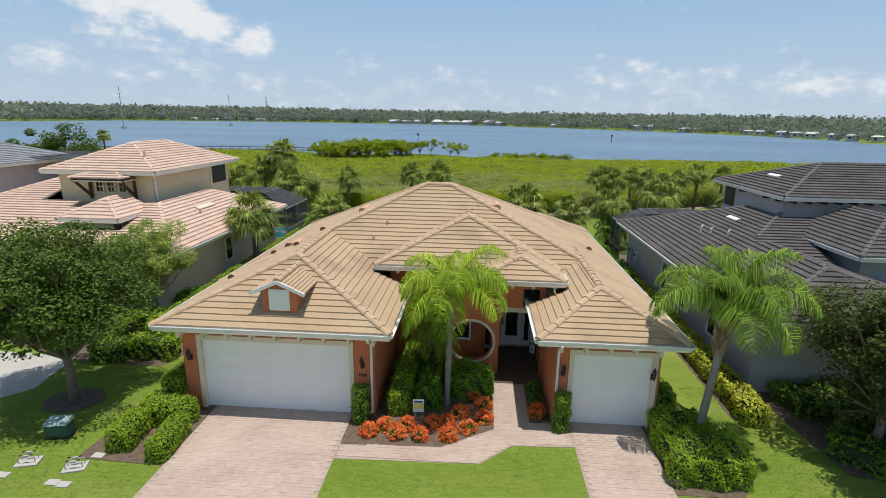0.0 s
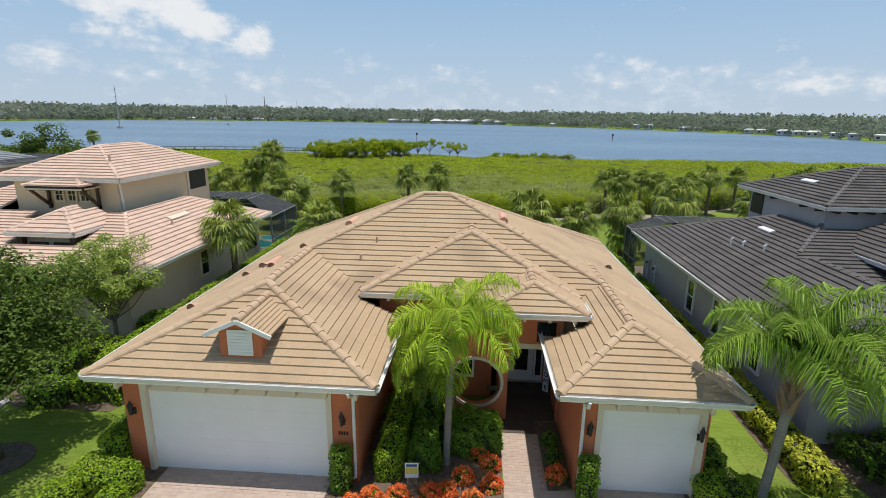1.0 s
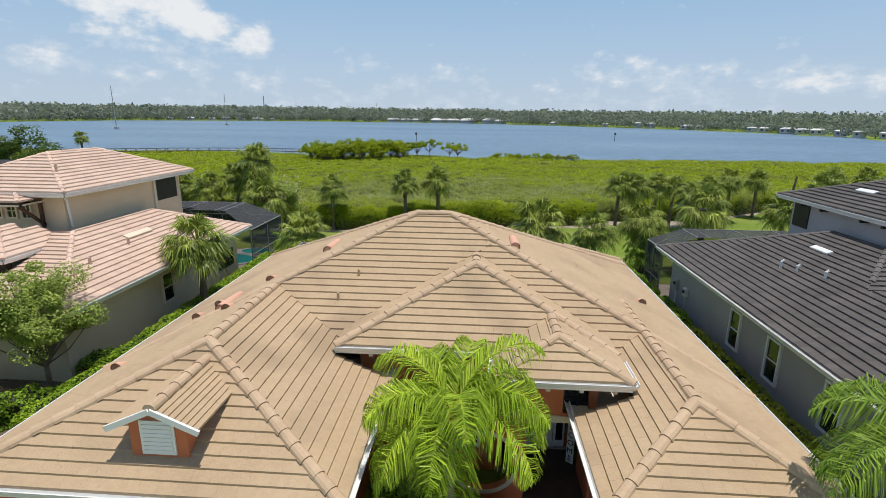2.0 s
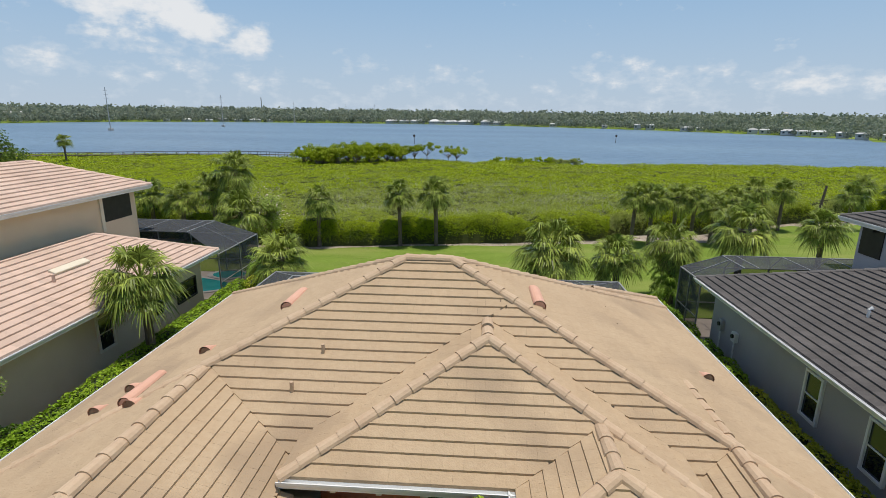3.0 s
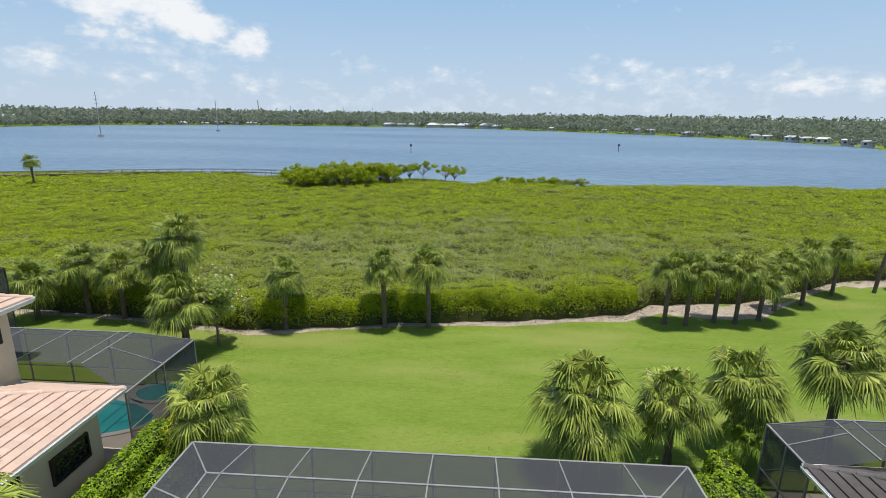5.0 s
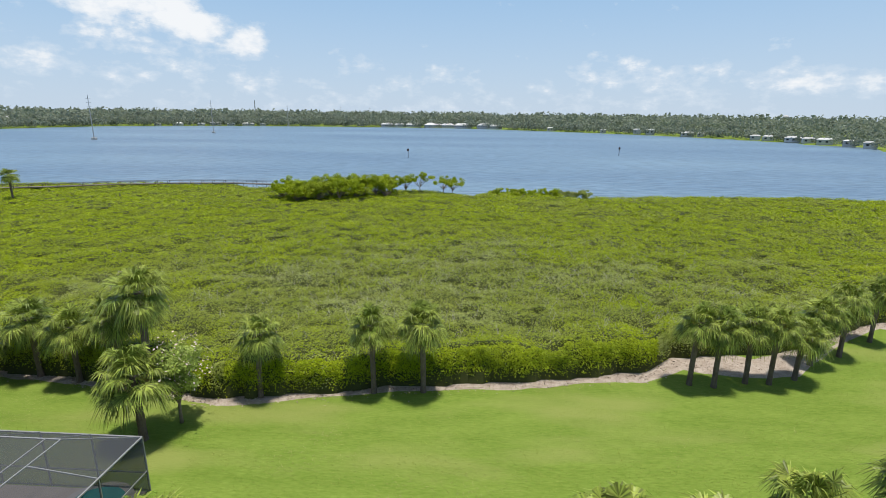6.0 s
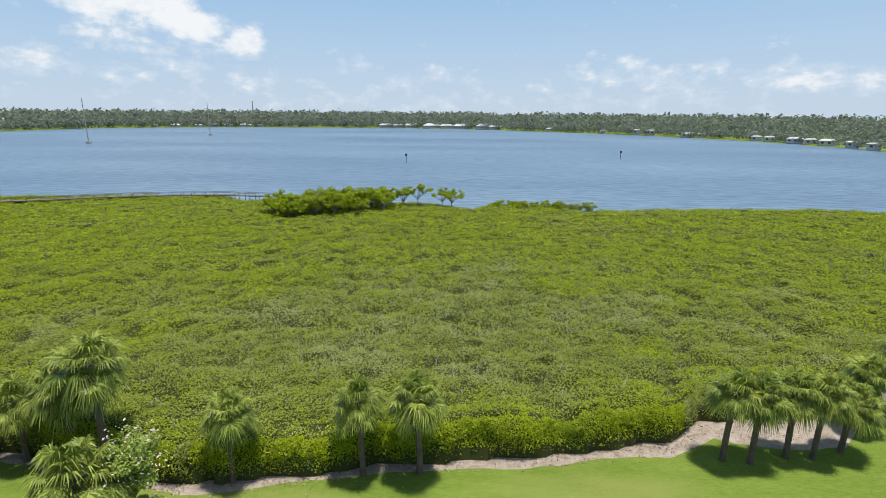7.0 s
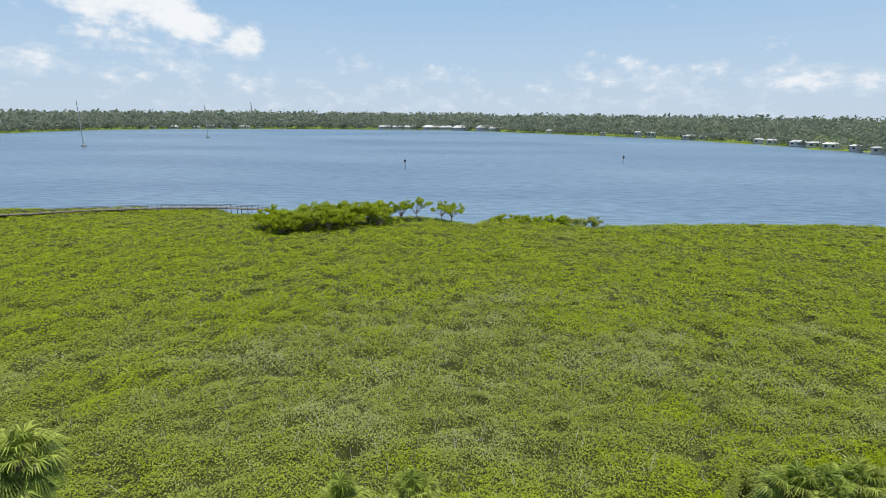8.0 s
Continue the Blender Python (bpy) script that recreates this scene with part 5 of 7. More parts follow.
def feather_crown_mesh(name, seed, fronds, length, leaflet, droop, emax=80, emin=-5, pairs=44, width=0.016):
    """Arching feather fronds with hanging leaflets."""
    rs = np.random.default_rng(seed)
    quads = []
    for i in range(fronds):
        a = i * 2.39996 + rs.uniform(-0.2, 0.2)
        e0 = radians(emax - (emax - emin) * ((i + 0.5) / fronds) + rs.uniform(-6, 6))
        ln = length * rs.uniform(0.85, 1.1)
        n = 14
        p = np.zeros(3)
        e = e0
        pts = [p.copy()]
        for k in range(n):
            p = p + ln / n * np.array([math.cos(a) * math.cos(e), math.sin(a) * math.cos(e), math.sin(e)])
            pts.append(p.copy())
            e -= droop * (0.5 + 1.2 * k / n) / n * max(0.25, math.cos(e) + 0.35)
        pts = np.array(pts)
        side = np.array([-math.sin(a), math.cos(a), 0])
        for k in range(n):
            w = 0.022 * (1 - 0.8 * k / n) + 0.004
            quads.append(strip_quads(pts[k], pts[k + 1] - pts[k], side, w, w * 0.9))
        for q in range(pairs):
            f = 0.14 + 0.86 * q / (pairs - 1)
            kk = min(n - 1, int(f * n))
            b = pts[kk] + (pts[kk + 1] - pts[kk]) * (f * n - kk)
            d = unit(pts[kk + 1] - pts[kk])
            l = leaflet * (math.sin(math.pi * min(1, 0.18 + 0.85 * f)) ** 0.6 + 0.15)
            for sg in (-1, 1):
                o = unit(side * sg * rs.uniform(0.6, 1.0) + d * rs.uniform(0.4, 0.7) + np.array([0, 0, rs.uniform(-0.25, 0.45)]))
                m1 = o * l * 0.5
                m2 = unit(o * 0.45 + np.array([0, 0, -0.95 * rs.uniform(0.5, 1.3)])) * l * 0.6
                ac = unit(np.cross(o, np.array([0, 0, 1.0])) + rs.normal(size=3) * 0.35)
                quads.append(strip_quads(b, m1, ac, width * 0.6, width))
                quads.append(strip_quads(b + m1, m2, ac, width, width * 0.2))
    return quads_mesh(name, np.array(quads))


def feather_palm(name, label, x, y, crown_z, mesh, trunk_r, trunk_mat, lean=(0, 0), boots=True, rz=0, size=1.0):
    z0 = ground_height(x, y)
    t = tagged(empty(name, x, y, z0), label, "palm tree")
    h = crown_z - z0
    bm = bmesh.new()
    n = 14
    pts = [(lean[0] * (k / n), lean[1] * (k / n), -0.05 + (h - 0.2) * k / n) for k in range(n + 1)]
    tube(bm, pts, [trunk_r * (1.3 if k == 0 else 1 + 0.05 * (k % 2)) for k in range(n + 1)], 10)
    part("trunk", bm, trunk_mat, t)
    if boots:
        bm = bmesh.new()
        for k in range(16):
            a = k * 2.4
            z = h - 1.1 + 0.07 * k
            f = z / h
            c = Vector((lean[0] * f, lean[1] * f, z))
            o = Vector((math.cos(a), math.sin(a), 0))
            tube(bm, [c + o * trunk_r * 0.6, c + o * trunk_r * 1.5 + Vector((0, 0, 0.22)), c + o * trunk_r * 2.6 + Vector((0, 0, 0.55))], [0.075, 0.05, 0.015], 5)
        part("boot_sheath", bm, M_BOOT, t)
    c = new("crown", mesh)
    c.parent = t
    c.matrix_basis = pose(lean[0], lean[1], h, 0, 0, rz) @ Matrix.Scale(size, 4)
    return t


def hedge_leaves(cx, cy, z0, lx, ly, h, rz=0.0, leaf=0.05, dens=420, lump=0.06, seed=0):
    """Leaves on the top and sides of a clipped rounded block."""
    a = (lx * ly + 2 * (lx + ly) * h)
    n = int(a * dens)
    u = RNG.uniform(-1, 1, (n, 3))
    f = RNG.random(n) * a
    top = f < lx * ly
    sx = (~top) & (f < lx * ly + 2 * ly * h)
    u[top, 2] = 1
    u[sx, 0] = np.sign(u[sx, 0])
    sy = ~(top | sx)
    u[sy, 1] = np.sign(u[sy, 1])
    nr = np.zeros((n, 3))
    nr[top, 2] = 1
    nr[sx, 0] = u[sx, 0]
    nr[sy, 1] = u[sy, 1]
    p = np.stack([u[:, 0] * lx / 2, u[:, 1] * ly / 2, (u[:, 2] + 1) / 2 * h], 1)
    rr = min(0.15, 0.4 * min(lx, ly, h))
    ex = np.maximum(np.abs(p[:, 0]) - (lx / 2 - rr), 0)
    ey = np.maximum(np.abs(p[:, 1]) - (ly / 2 - rr), 0)
    ez = np.maximum(p[:, 2] - (h - rr), 0)
    l = np.sqrt(ex ** 2 + ey ** 2 + ez ** 2)
    k = np.where(l > rr, (l - rr) / np.maximum(l, 1e-6), 0)
    p[:, 0] -= np.sign(p[:, 0]) * ex * k
    p[:, 1] -= np.sign(p[:, 1]) * ey * k
    p[:, 2] -= ez * k
    nr = unit(nr + np.stack([np.sign(p[:, 0]) * ex, np.sign(p[:, 1]) * ey, ez], 1) / rr)
    wob = np.sin(p[:, 0] * 5.1 + seed) * np.sin(p[:, 1] * 4.3 + seed * 2) + 0.6 * np.sin(p[:, 0] * 11 + p[:, 2] * 9 + seed)
    p += nr * (wob * lump + RNG.normal(size=n) * 0.025)[:, None]
    p[:, 2] = np.maximum(p[:, 2], 0.02)
    c, s = math.cos(rz), math.sin(rz)
    R = np.array([[c, -s, 0], [s, c, 0], [0, 0, 1]])
    return leaf_quads(p @ R.T + np.array([cx, cy, z0]), unit(nr + np.array([0, 0, 0.25])) @ R.T, leaf)


# solid block filling the hedge, coloured as the shade behind its leaves
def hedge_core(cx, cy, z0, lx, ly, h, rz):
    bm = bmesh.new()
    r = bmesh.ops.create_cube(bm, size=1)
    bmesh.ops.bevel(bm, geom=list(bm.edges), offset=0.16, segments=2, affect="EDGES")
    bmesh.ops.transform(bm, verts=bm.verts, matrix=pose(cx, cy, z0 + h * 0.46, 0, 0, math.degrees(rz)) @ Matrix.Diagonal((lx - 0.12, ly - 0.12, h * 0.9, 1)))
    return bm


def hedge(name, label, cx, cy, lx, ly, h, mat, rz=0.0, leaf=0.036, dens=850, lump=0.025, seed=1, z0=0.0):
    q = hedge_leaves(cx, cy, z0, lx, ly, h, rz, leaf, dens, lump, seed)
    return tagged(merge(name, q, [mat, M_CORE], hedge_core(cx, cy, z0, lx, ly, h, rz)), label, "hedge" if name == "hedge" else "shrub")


def shrub(label, x, y, r, h, mat, bloom=None, leaf=0.05, n=520, z0=0.0, name="shrub"):
    """A rounded shrub standing on the bed, with flower heads if it blooms."""
    s = tagged(empty(name, x, y, z0), label, "shrub")
    v = unit(RNG.normal(size=(n, 3)))
    v[:, 2] = np.abs(v[:, 2]) * 1.0 - 0.08
    lum = 1 + 0.12 * np.sin(v[:, 0] * 7 + x * 9) * np.sin(v[:, 1] * 6 + y * 7)
    p = v * np.array([r, r, h]) * (RNG.uniform(0.7, 1.05, n) * lum)[:, None]
    p[:, 2] = np.maximum(p[:, 2], 0.02)
    link_mesh("foliage", quads_mesh("foliage", leaf_quads(p, v, leaf)), mat, s)
    # solid lump inside the shrub; its near-black colour stands for inner shade
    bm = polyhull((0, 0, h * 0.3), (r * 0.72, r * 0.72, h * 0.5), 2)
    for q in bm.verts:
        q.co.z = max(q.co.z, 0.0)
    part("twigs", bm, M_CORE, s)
    if bloom:
        m = 48
        v = unit(RNG.normal(size=(m, 3)))
        v[:, 2] = np.abs(v[:, 2]) * 0.95 + 0.02
        c = v * np.array([r, r, h]) * 1.02
        k = 22
        w = unit(RNG.normal(size=(m * k, 3)))
        pts = np.repeat(c, k, 0) + w * 0.075 * RNG.uniform(0.6, 1.0, (m * k, 1))
        link_mesh("bloom", quads_mesh("bloom", leaf_quads(pts, w, 0.034)), bloom, s, "dense flower heads")["kind"] = "stuff"
    return s


# trees by the driveways
tree("tree", "dark green oak tree with rounded crown in lawn", -12.05, 14.05, 0, (-0.2, 0.3, 3.75, 2.8, 2.6, 2.35), 1.7, 0.14, 0.06, M_OAK, 52000, 95, 1)
tree("tree", "airy light green ornamental tree beside cream house", -13.9, 21.6, 0, (0, 0, 2.95, 2.0, 1.9, 1.75), 1.2, 0.09, 0.05, M_MYRTLE, 26000, 70, 2)
tree("tree", "olive green tree with bare twigs beside grey house", 13.3, 13.4, 0, (0.9, 0.0, 3.1, 2.8, 2.9, 2.9), 1.4, 0.13, 0.07, M_OLIVE, 52000, 120, 3, bare=34)
# mostly out of view, added for the shadow it throws on bed and lawn
tree("tree", "olive green tree mostly out of view, shading the bed and lawn", 15.0, 10.4, 0, (-0.2, 0, 3.4, 3.0, 2.8, 2.6), 1.5, 0.14, 0.075, M_OLIVE, 30000, 80, 13)
# extra tree left of the view, added as cover for the neighbour's driveway
tree("tree", "dense dark green extra tree, out of view near the street", -15.6, 10.4, 0, (-0.3, 0, 3.6, 2.1, 2.0, 1.8), 1.9, 0.12, 0.075, M_OAK, 12000, 40, 9)
tree("tree", "leafy green tree far beyond the houses", -52, 62, -1, (0, 0, 5.5, 5, 5, 3.2), 3.0, 0.25, 0.16, M_OAK, 9000, 50, 4)
tree("tree", "pink-white flowering tree at the lawn edge", -14.6, 46.6, -0.1, (0, 0, 3.0, 1.5, 1.4, 1.7), 1.3, 0.08, 0.07, M_MYRTLE, 7000, 30, 5)
fl = tagged(link_mesh("blossom", quads_mesh("blossom", leaf_quads(np.array([-14.3, 46.4, 3.4]) + unit(RNG.normal(size=(260, 3))) * RNG.uniform(0.9, 1.7, (260, 1)) * np.array([1, 1, 1]), np.tile([0, 0, 1.0], (260, 1)), 0.07)), M_PINKBLOOM), "pale pink blossom on a flowering tree", "blossom", kind="stuff")

# palms: x, y, height of the crown's heart, size
EDGE_PALMS = [
    (-5.26, 50.45, 4.0, 0.95), (-2.4, 50.75, 4.15, 1.0), (-11.6, 49.5, 3.6, 0.95), (13.6, 52.8, 3.9, 0.95), (14.95, 52.6, 3.7, 0.95), (17.1, 53.3, 3.8, 0.95), (18.5, 53.7, 3.7, 0.9), (20.4, 53.9, 2.9, 0.95), (22.6, 55.6, 3.4, 0.95), (25.4, 57.0, 3.9, 0.95), (29.3, 60.2, 3.6, 0.9), (36.5, 61.5, 3.2, 1.0), (40.5, 66, 3.4, 1.0), (44, 66, 3.4, 1.0)]
LAWN_PALMS = [
    (-26.0, 50.9, 3.6, 1.0), (-23.1, 50.4, 3.4, 0.95), (-20.4, 50.4, 4.1, 1.05), (-18.3, 49.9, 5.8, 1.15), (-28.6, 49.6, 2.6, 1.1), (-15.6, 45.0, 3.3, 1.15), (-9.5, 36.4, 2.55, 1.05), (-12.1, 28.9, 3.75, 1.0), (4.9, 36.7, 3.3, 1.2), (8.35, 37.5, 2.85, 0.95), (11.5, 38.6, 3.35, 1.0), (15.3, 38.9, 4.2, 1.05), (-84, 112, 4.5, 1.0), (24.5, 46.5, 2.9, 1.0)]
for i, (x, y, z, s) in enumerate(EDGE_PALMS + LAWN_PALMS):
    fan_palm(x, y + 0.5 * math.sin(5 * i) * (i in (5, 6, 8, 9, 10)), z, s * (1.06 if i < 14 else 1.12 if i < 19 else 1.15), i, dead=i % 3 != 2)
QUEEN = feather_crown_mesh("crown", 21, 18, 2.5, 0.70, 1.75, emax=68, emin=6, pairs=105, width=0.0125)
QUEEN.materials.append(M_QUEEN)
QUEEN2 = feather_crown_mesh("crown", 22, 16, 2.9, 0.80, 2.1, emax=93, emin=44, pairs=115, width=0.0125)
QUEEN2.materials.append(M_QUEEND)
PYGMY = feather_crown_mesh("crown", 23, 24, 1.35, 0.30, 1.8, emax=84, emin=-15, pairs=30, width=0.013)
PYGMY.materials.append(M_QUEEND)
feather_palm("queen_palm", "bright green queen palm with smooth grey trunk in the entry bed", 0.57, 15.0, 4.1, QUEEN, 0.10, M_QUEENBARK, (0.1, 0.1), False, 15)
feather_palm("queen_palm", "tall queen palm with dry frond bases beside side lawn", 8.12, 13.3, 4.0, QUEEN2, 0.11, M_QUEENBARK, (0.5, 0.3), True, 40)
for x, y, z, s in ((-0.25, 16.6, 2.1, 1.0), (0.1, 16.9, 1.45, 0.8), (11.7, 38.3, 1.7, 1.35), (11.2, 37.4, 1.1, 1.1), (-20.0, 21.0, 2.8, 1.4), (-17.6, 21.4, 2.5, 1.3), (-11.6, 38.6, 1.2, 1.0), (-17.2, 18.5, 1.6, 1.1)):
    feather_palm("date_palm", "small dark green pygmy date palm with slender trunk", x, y, z, PYGMY, 0.07, M_PALMBARK, (0, 0), False, 50 * x, s)

# hedges and shrubs
CL = "clipped bright green boxy hedge beside the driveway"
hedge("hedge", CL, -8.75, 12.15, 0.7, 1.35, 0.7, M_HEDGE, 0.12)
hedge("hedge", CL, -8.15, 13.2, 1.65, 0.85, 0.75, M_HEDGE, -0.2, seed=2)
hedge("hedge", CL, -7.4, 11.95, 0.55, 1.6, 0.65, M_HEDGE, 0.05, seed=3)
hedge("hedge", "clipped green hedge block against terracotta wall", -8.35, 14.1, 0.7, 0.75, 1.15, M_HEDGE, 0, seed=4)
hedge("hedge", "clipped green hedge block against terracotta wall", -8.75, 15.6, 0.8, 1.8, 0.8, M_HEDGED, 0, seed=5)
for x, y in ((-2.08, 13.72), (4.26, 13.86)):
    hedge("shrub", "narrow columnar clipped shrub beside garage door", x, y, 0.48, 0.42, 1.3, M_HEDGED, 0, 0.04, 700, 0.03, seed=6)
hedge("hedge", "long clipped green hedge along the entry court", -0.95, 16.2, 0.7, 4.2, 0.85, M_HEDGE, 0, seed=7)
hedge("hedge", "dark green clipped shrubs in the entry bed", -0.05, 15.9, 0.8, 2.8, 0.8, M_HEDGED, 0, 0.055, lump=0.1, seed=8)
hedge("hedge", "dark green clipped shrubs in the entry bed", 1.35, 16.0, 1.5, 1.3, 0.85, M_HEDGED, 0, 0.055, lump=0.1, seed=9)
hedge("hedge", "large rounded green hedge round the queen palm", 7.95, 12.35, 2.1, 1.7, 0.85, M_HEDGE, 0, seed=10, lump=0.08)
hedge("hedge", "large rounded green hedge round the queen palm", 7.7, 13.75, 1.5, 1.1, 0.85, M_HEDGE, 0, seed=11, lump=0.08)
hedge("hedge", "dark green shrub against garage corner", 7.55, 14.9, 0.8, 0.9, 1.1, M_HEDGED, 0, seed=12)
hedge("hedge", "clipped green hedge along terracotta side wall", 7.75, 16.6, 0.7, 2.2, 0.8, M_HEDGE, 0, seed=13)
for i, y in enumerate(np.arange(19.6, 37, 2.1)):
    hedge("hedge", "long clipped green hedge between the two houses", -12.0 - 0.03 * i, y, 1.0, 2.1, 0.95, M_HEDGE, 0.0, 0.055, 330, 0.05, seed=i)
for i, y in enumerate(np.arange(15.4, 28.5, 1.7)):
    hedge("hedge", "yellow-green variegated hedge along grey house", 10.6, y, 0.8, 1.66, 0.72, M_HEDGEY, 0.0, 0.06, 330, 0.05, seed=i)
for i, y in enumerate((29.3, 31.2, 33.0, 35.0, 36.6)):
    hedge("hedge", "dark green clipped shrubs beside grey house", 10.5 - 0.1 * i, y, 0.95, 1.5, 0.85, M_HEDGED if i % 2 else M_HEDGE, 0.0, 0.055, 330, 0.08, seed=i)
hedge("hedge", "dark green clipped shrubs at pool corner", 9.2, 34.6, 1.2, 2.6, 0.9, M_HEDGE, 0.0, 0.055, 330, 0.1, seed=3)
hedge("hedge", "green and yellow shrubs beside pool screen", -11.4, 37.2, 1.3, 1.2, 1.0, M_HEDGEY, 0.0, 0.06, 330, 0.1, seed=3)
hedge("hedge", "green shrubs beside the pool screen", -10.4, 34.8, 1.3, 2.4, 0.9, M_HEDGE, 0.0, 0.055, 330, 0.1, seed=4)
for i, (x, y, lx, ly) in enumerate(((-11.4, 17.5, 1.9, 0.9), (-12.9, 17.0, 1.3, 0.9), (-14.6, 18.9, 2.2, 1.2), (-13.2, 20.2, 2.4, 1.0), (-16.6, 19.9, 2.4, 1.2), (-12.9, 23.0, 1.3, 1.0), (-18.6, 19.6, 1.6, 1.2))):
    hedge("hedge", "dark green shrub border beside the cream house", x, y, lx, ly, 0.8, M_HEDGED if i % 3 else M_HEDGE, 0.3 * (i % 2), 0.06, 300, 0.1, seed=i)
for i, (x, y) in enumerate(((13.0, 15.9), (14.6, 15.2), (12.6, 17.8), (14.5, 17.0), (13.0, 13.4), (15.5, 13.4))):
    hedge("hedge", "dark green shrubs in shade under the tree", x, y, 1.8, 1.4, 0.7, M_HEDGED, 0.2 * i, 0.06, 260, 0.14, seed=i)
for x, y in ((-1.72, 13.1), (-1.25, 13.42), (-0.84, 13.04), (-0.59, 13.54), (-0.14, 13.02), (0.24, 13.68), (0.76, 13.1), (1.33, 13.54), (1.07, 14.38), (1.85, 14.12), (1.83, 14.93), (0.66, 13.75), (1.5, 15.3)):
    shrub("low shrub covered with orange-red flower heads in mulch", x, y, 0.27, 0.34, M_HEDGED, M_BLOOM, 0.035, 420, name="flowering_shrub")
for x, y in ((3.62, 15.4), (3.62, 16.2), (3.6, 14.6), (1.6, 15.6)):
    shrub("dark reddish shrub beside the entry walk", x, y, 0.26, 0.42, M_HEDGED, M_BLOOM if y < 15 else None, 0.05, 300)

# ---- mangrove flats ----
def mounds(x, y):
    """The height of the mangrove canopy: overlapping bushes over slow swells."""
    c = 2.6
    gx, gy = np.floor(x / c), np.floor(y / c)
    best = np.zeros_like(x)
    for i in (-1, 0, 1):
        for j in (-1, 0, 1):
            ix, iy = gx + i, gy + j
            h1 = np.sin(ix * 127.1 + iy * 311.7) * 43758.5453
            h2 = np.sin(ix * 269.5 + iy * 183.3) * 43758.5453
            h3 = np.sin(ix * 71.7 + iy * 97.3) * 43758.5453
            h1, h2, h3 = h1 - np.floor(h1), h2 - np.floor(h2), h3 - np.floor(h3)
            px, py = (ix + h1) * c, (iy + h2) * c
            r = 1.25 + 1.1 * h3
            d2 = ((x - px) ** 2 + (y - py) ** 2) / r ** 2
            best = np.maximum(best, (0.55 + 0.6 * h3) * np.sqrt(np.maximum(0, 1 - d2)))
    return best


EDGE_X = np.linspace(-160, 160, 321)
EDGE_Y0 = np.array([lawn_edge(v) + 0.45 * noise.noise((v * 0.9, 1.7, 0)) + 0.35 * noise.noise((v * 0.31, 5.2, 0)) for v in EDGE_X]) + 0.4
EDGE_Y1 = np.array([near_shore(v) for v in EDGE_X])


def fade(x, y, scale, seed):
    """Smooth random waves between -1 and 1, at one scale, in all directions."""
    rs = np.random.default_rng(seed)
    out = np.zeros_like(x)
    for k in range(9):
        a, w, ph = rs.uniform(0, math.tau), rs.uniform(0.6, 1.7) / scale, rs.uniform(0, math.tau)
        out += np.sin((x * math.cos(a) + y * math.sin(a)) * w * math.tau + ph)
    return out / 4.2


def greyness(x, y):
    """Where the greyer, drier mangroves stand: patches in the middle of the flats."""
    middle = np.exp(-((x + 3) / 34) ** 2 - ((y - 68) / 17) ** 2)
    return 1.5 * middle + 0.5 * fade(x, y, 22, 5) + 0.4 * fade(x, y, 6, 6)


def thin(x, y):
    """Small openings in the canopy, where the dark sheet below shows."""
    return np.clip(fade(x, y, 3.1, 8) + 0.6 * fade(x, y, 9, 9) - 0.6, 0, 1)


def canopy(x, y):
    e0, e1 = np.interp(x, EDGE_X, EDGE_Y0), np.interp(x, EDGE_X, EDGE_Y1)
    rise = np.clip((y - e0) / 0.9, 0, 1) ** 0.4
    fall = np.clip((e1 - y) / 2.0, 0, 1) ** 0.5
    swell = 0.12 * fade(x, y, 16, 3)
    lump = np.interp(y, [60, 90], [0.6, 0.26])
    front = 0.55 * np.exp(-((y - e0) / 3.5) ** 2)
    base = -0.2 - np.clip((y - e0) * 0.05, 0, 1.0)
    return base + rise * fall * (1.05 + swell + front + lump * mounds(x * 0.8, y * 0.8) + (0.12 + 0.3 * lump) * mounds(x * 2.1 + 7, y * 2.1 + 3) - 0.7 * thin(x, y))


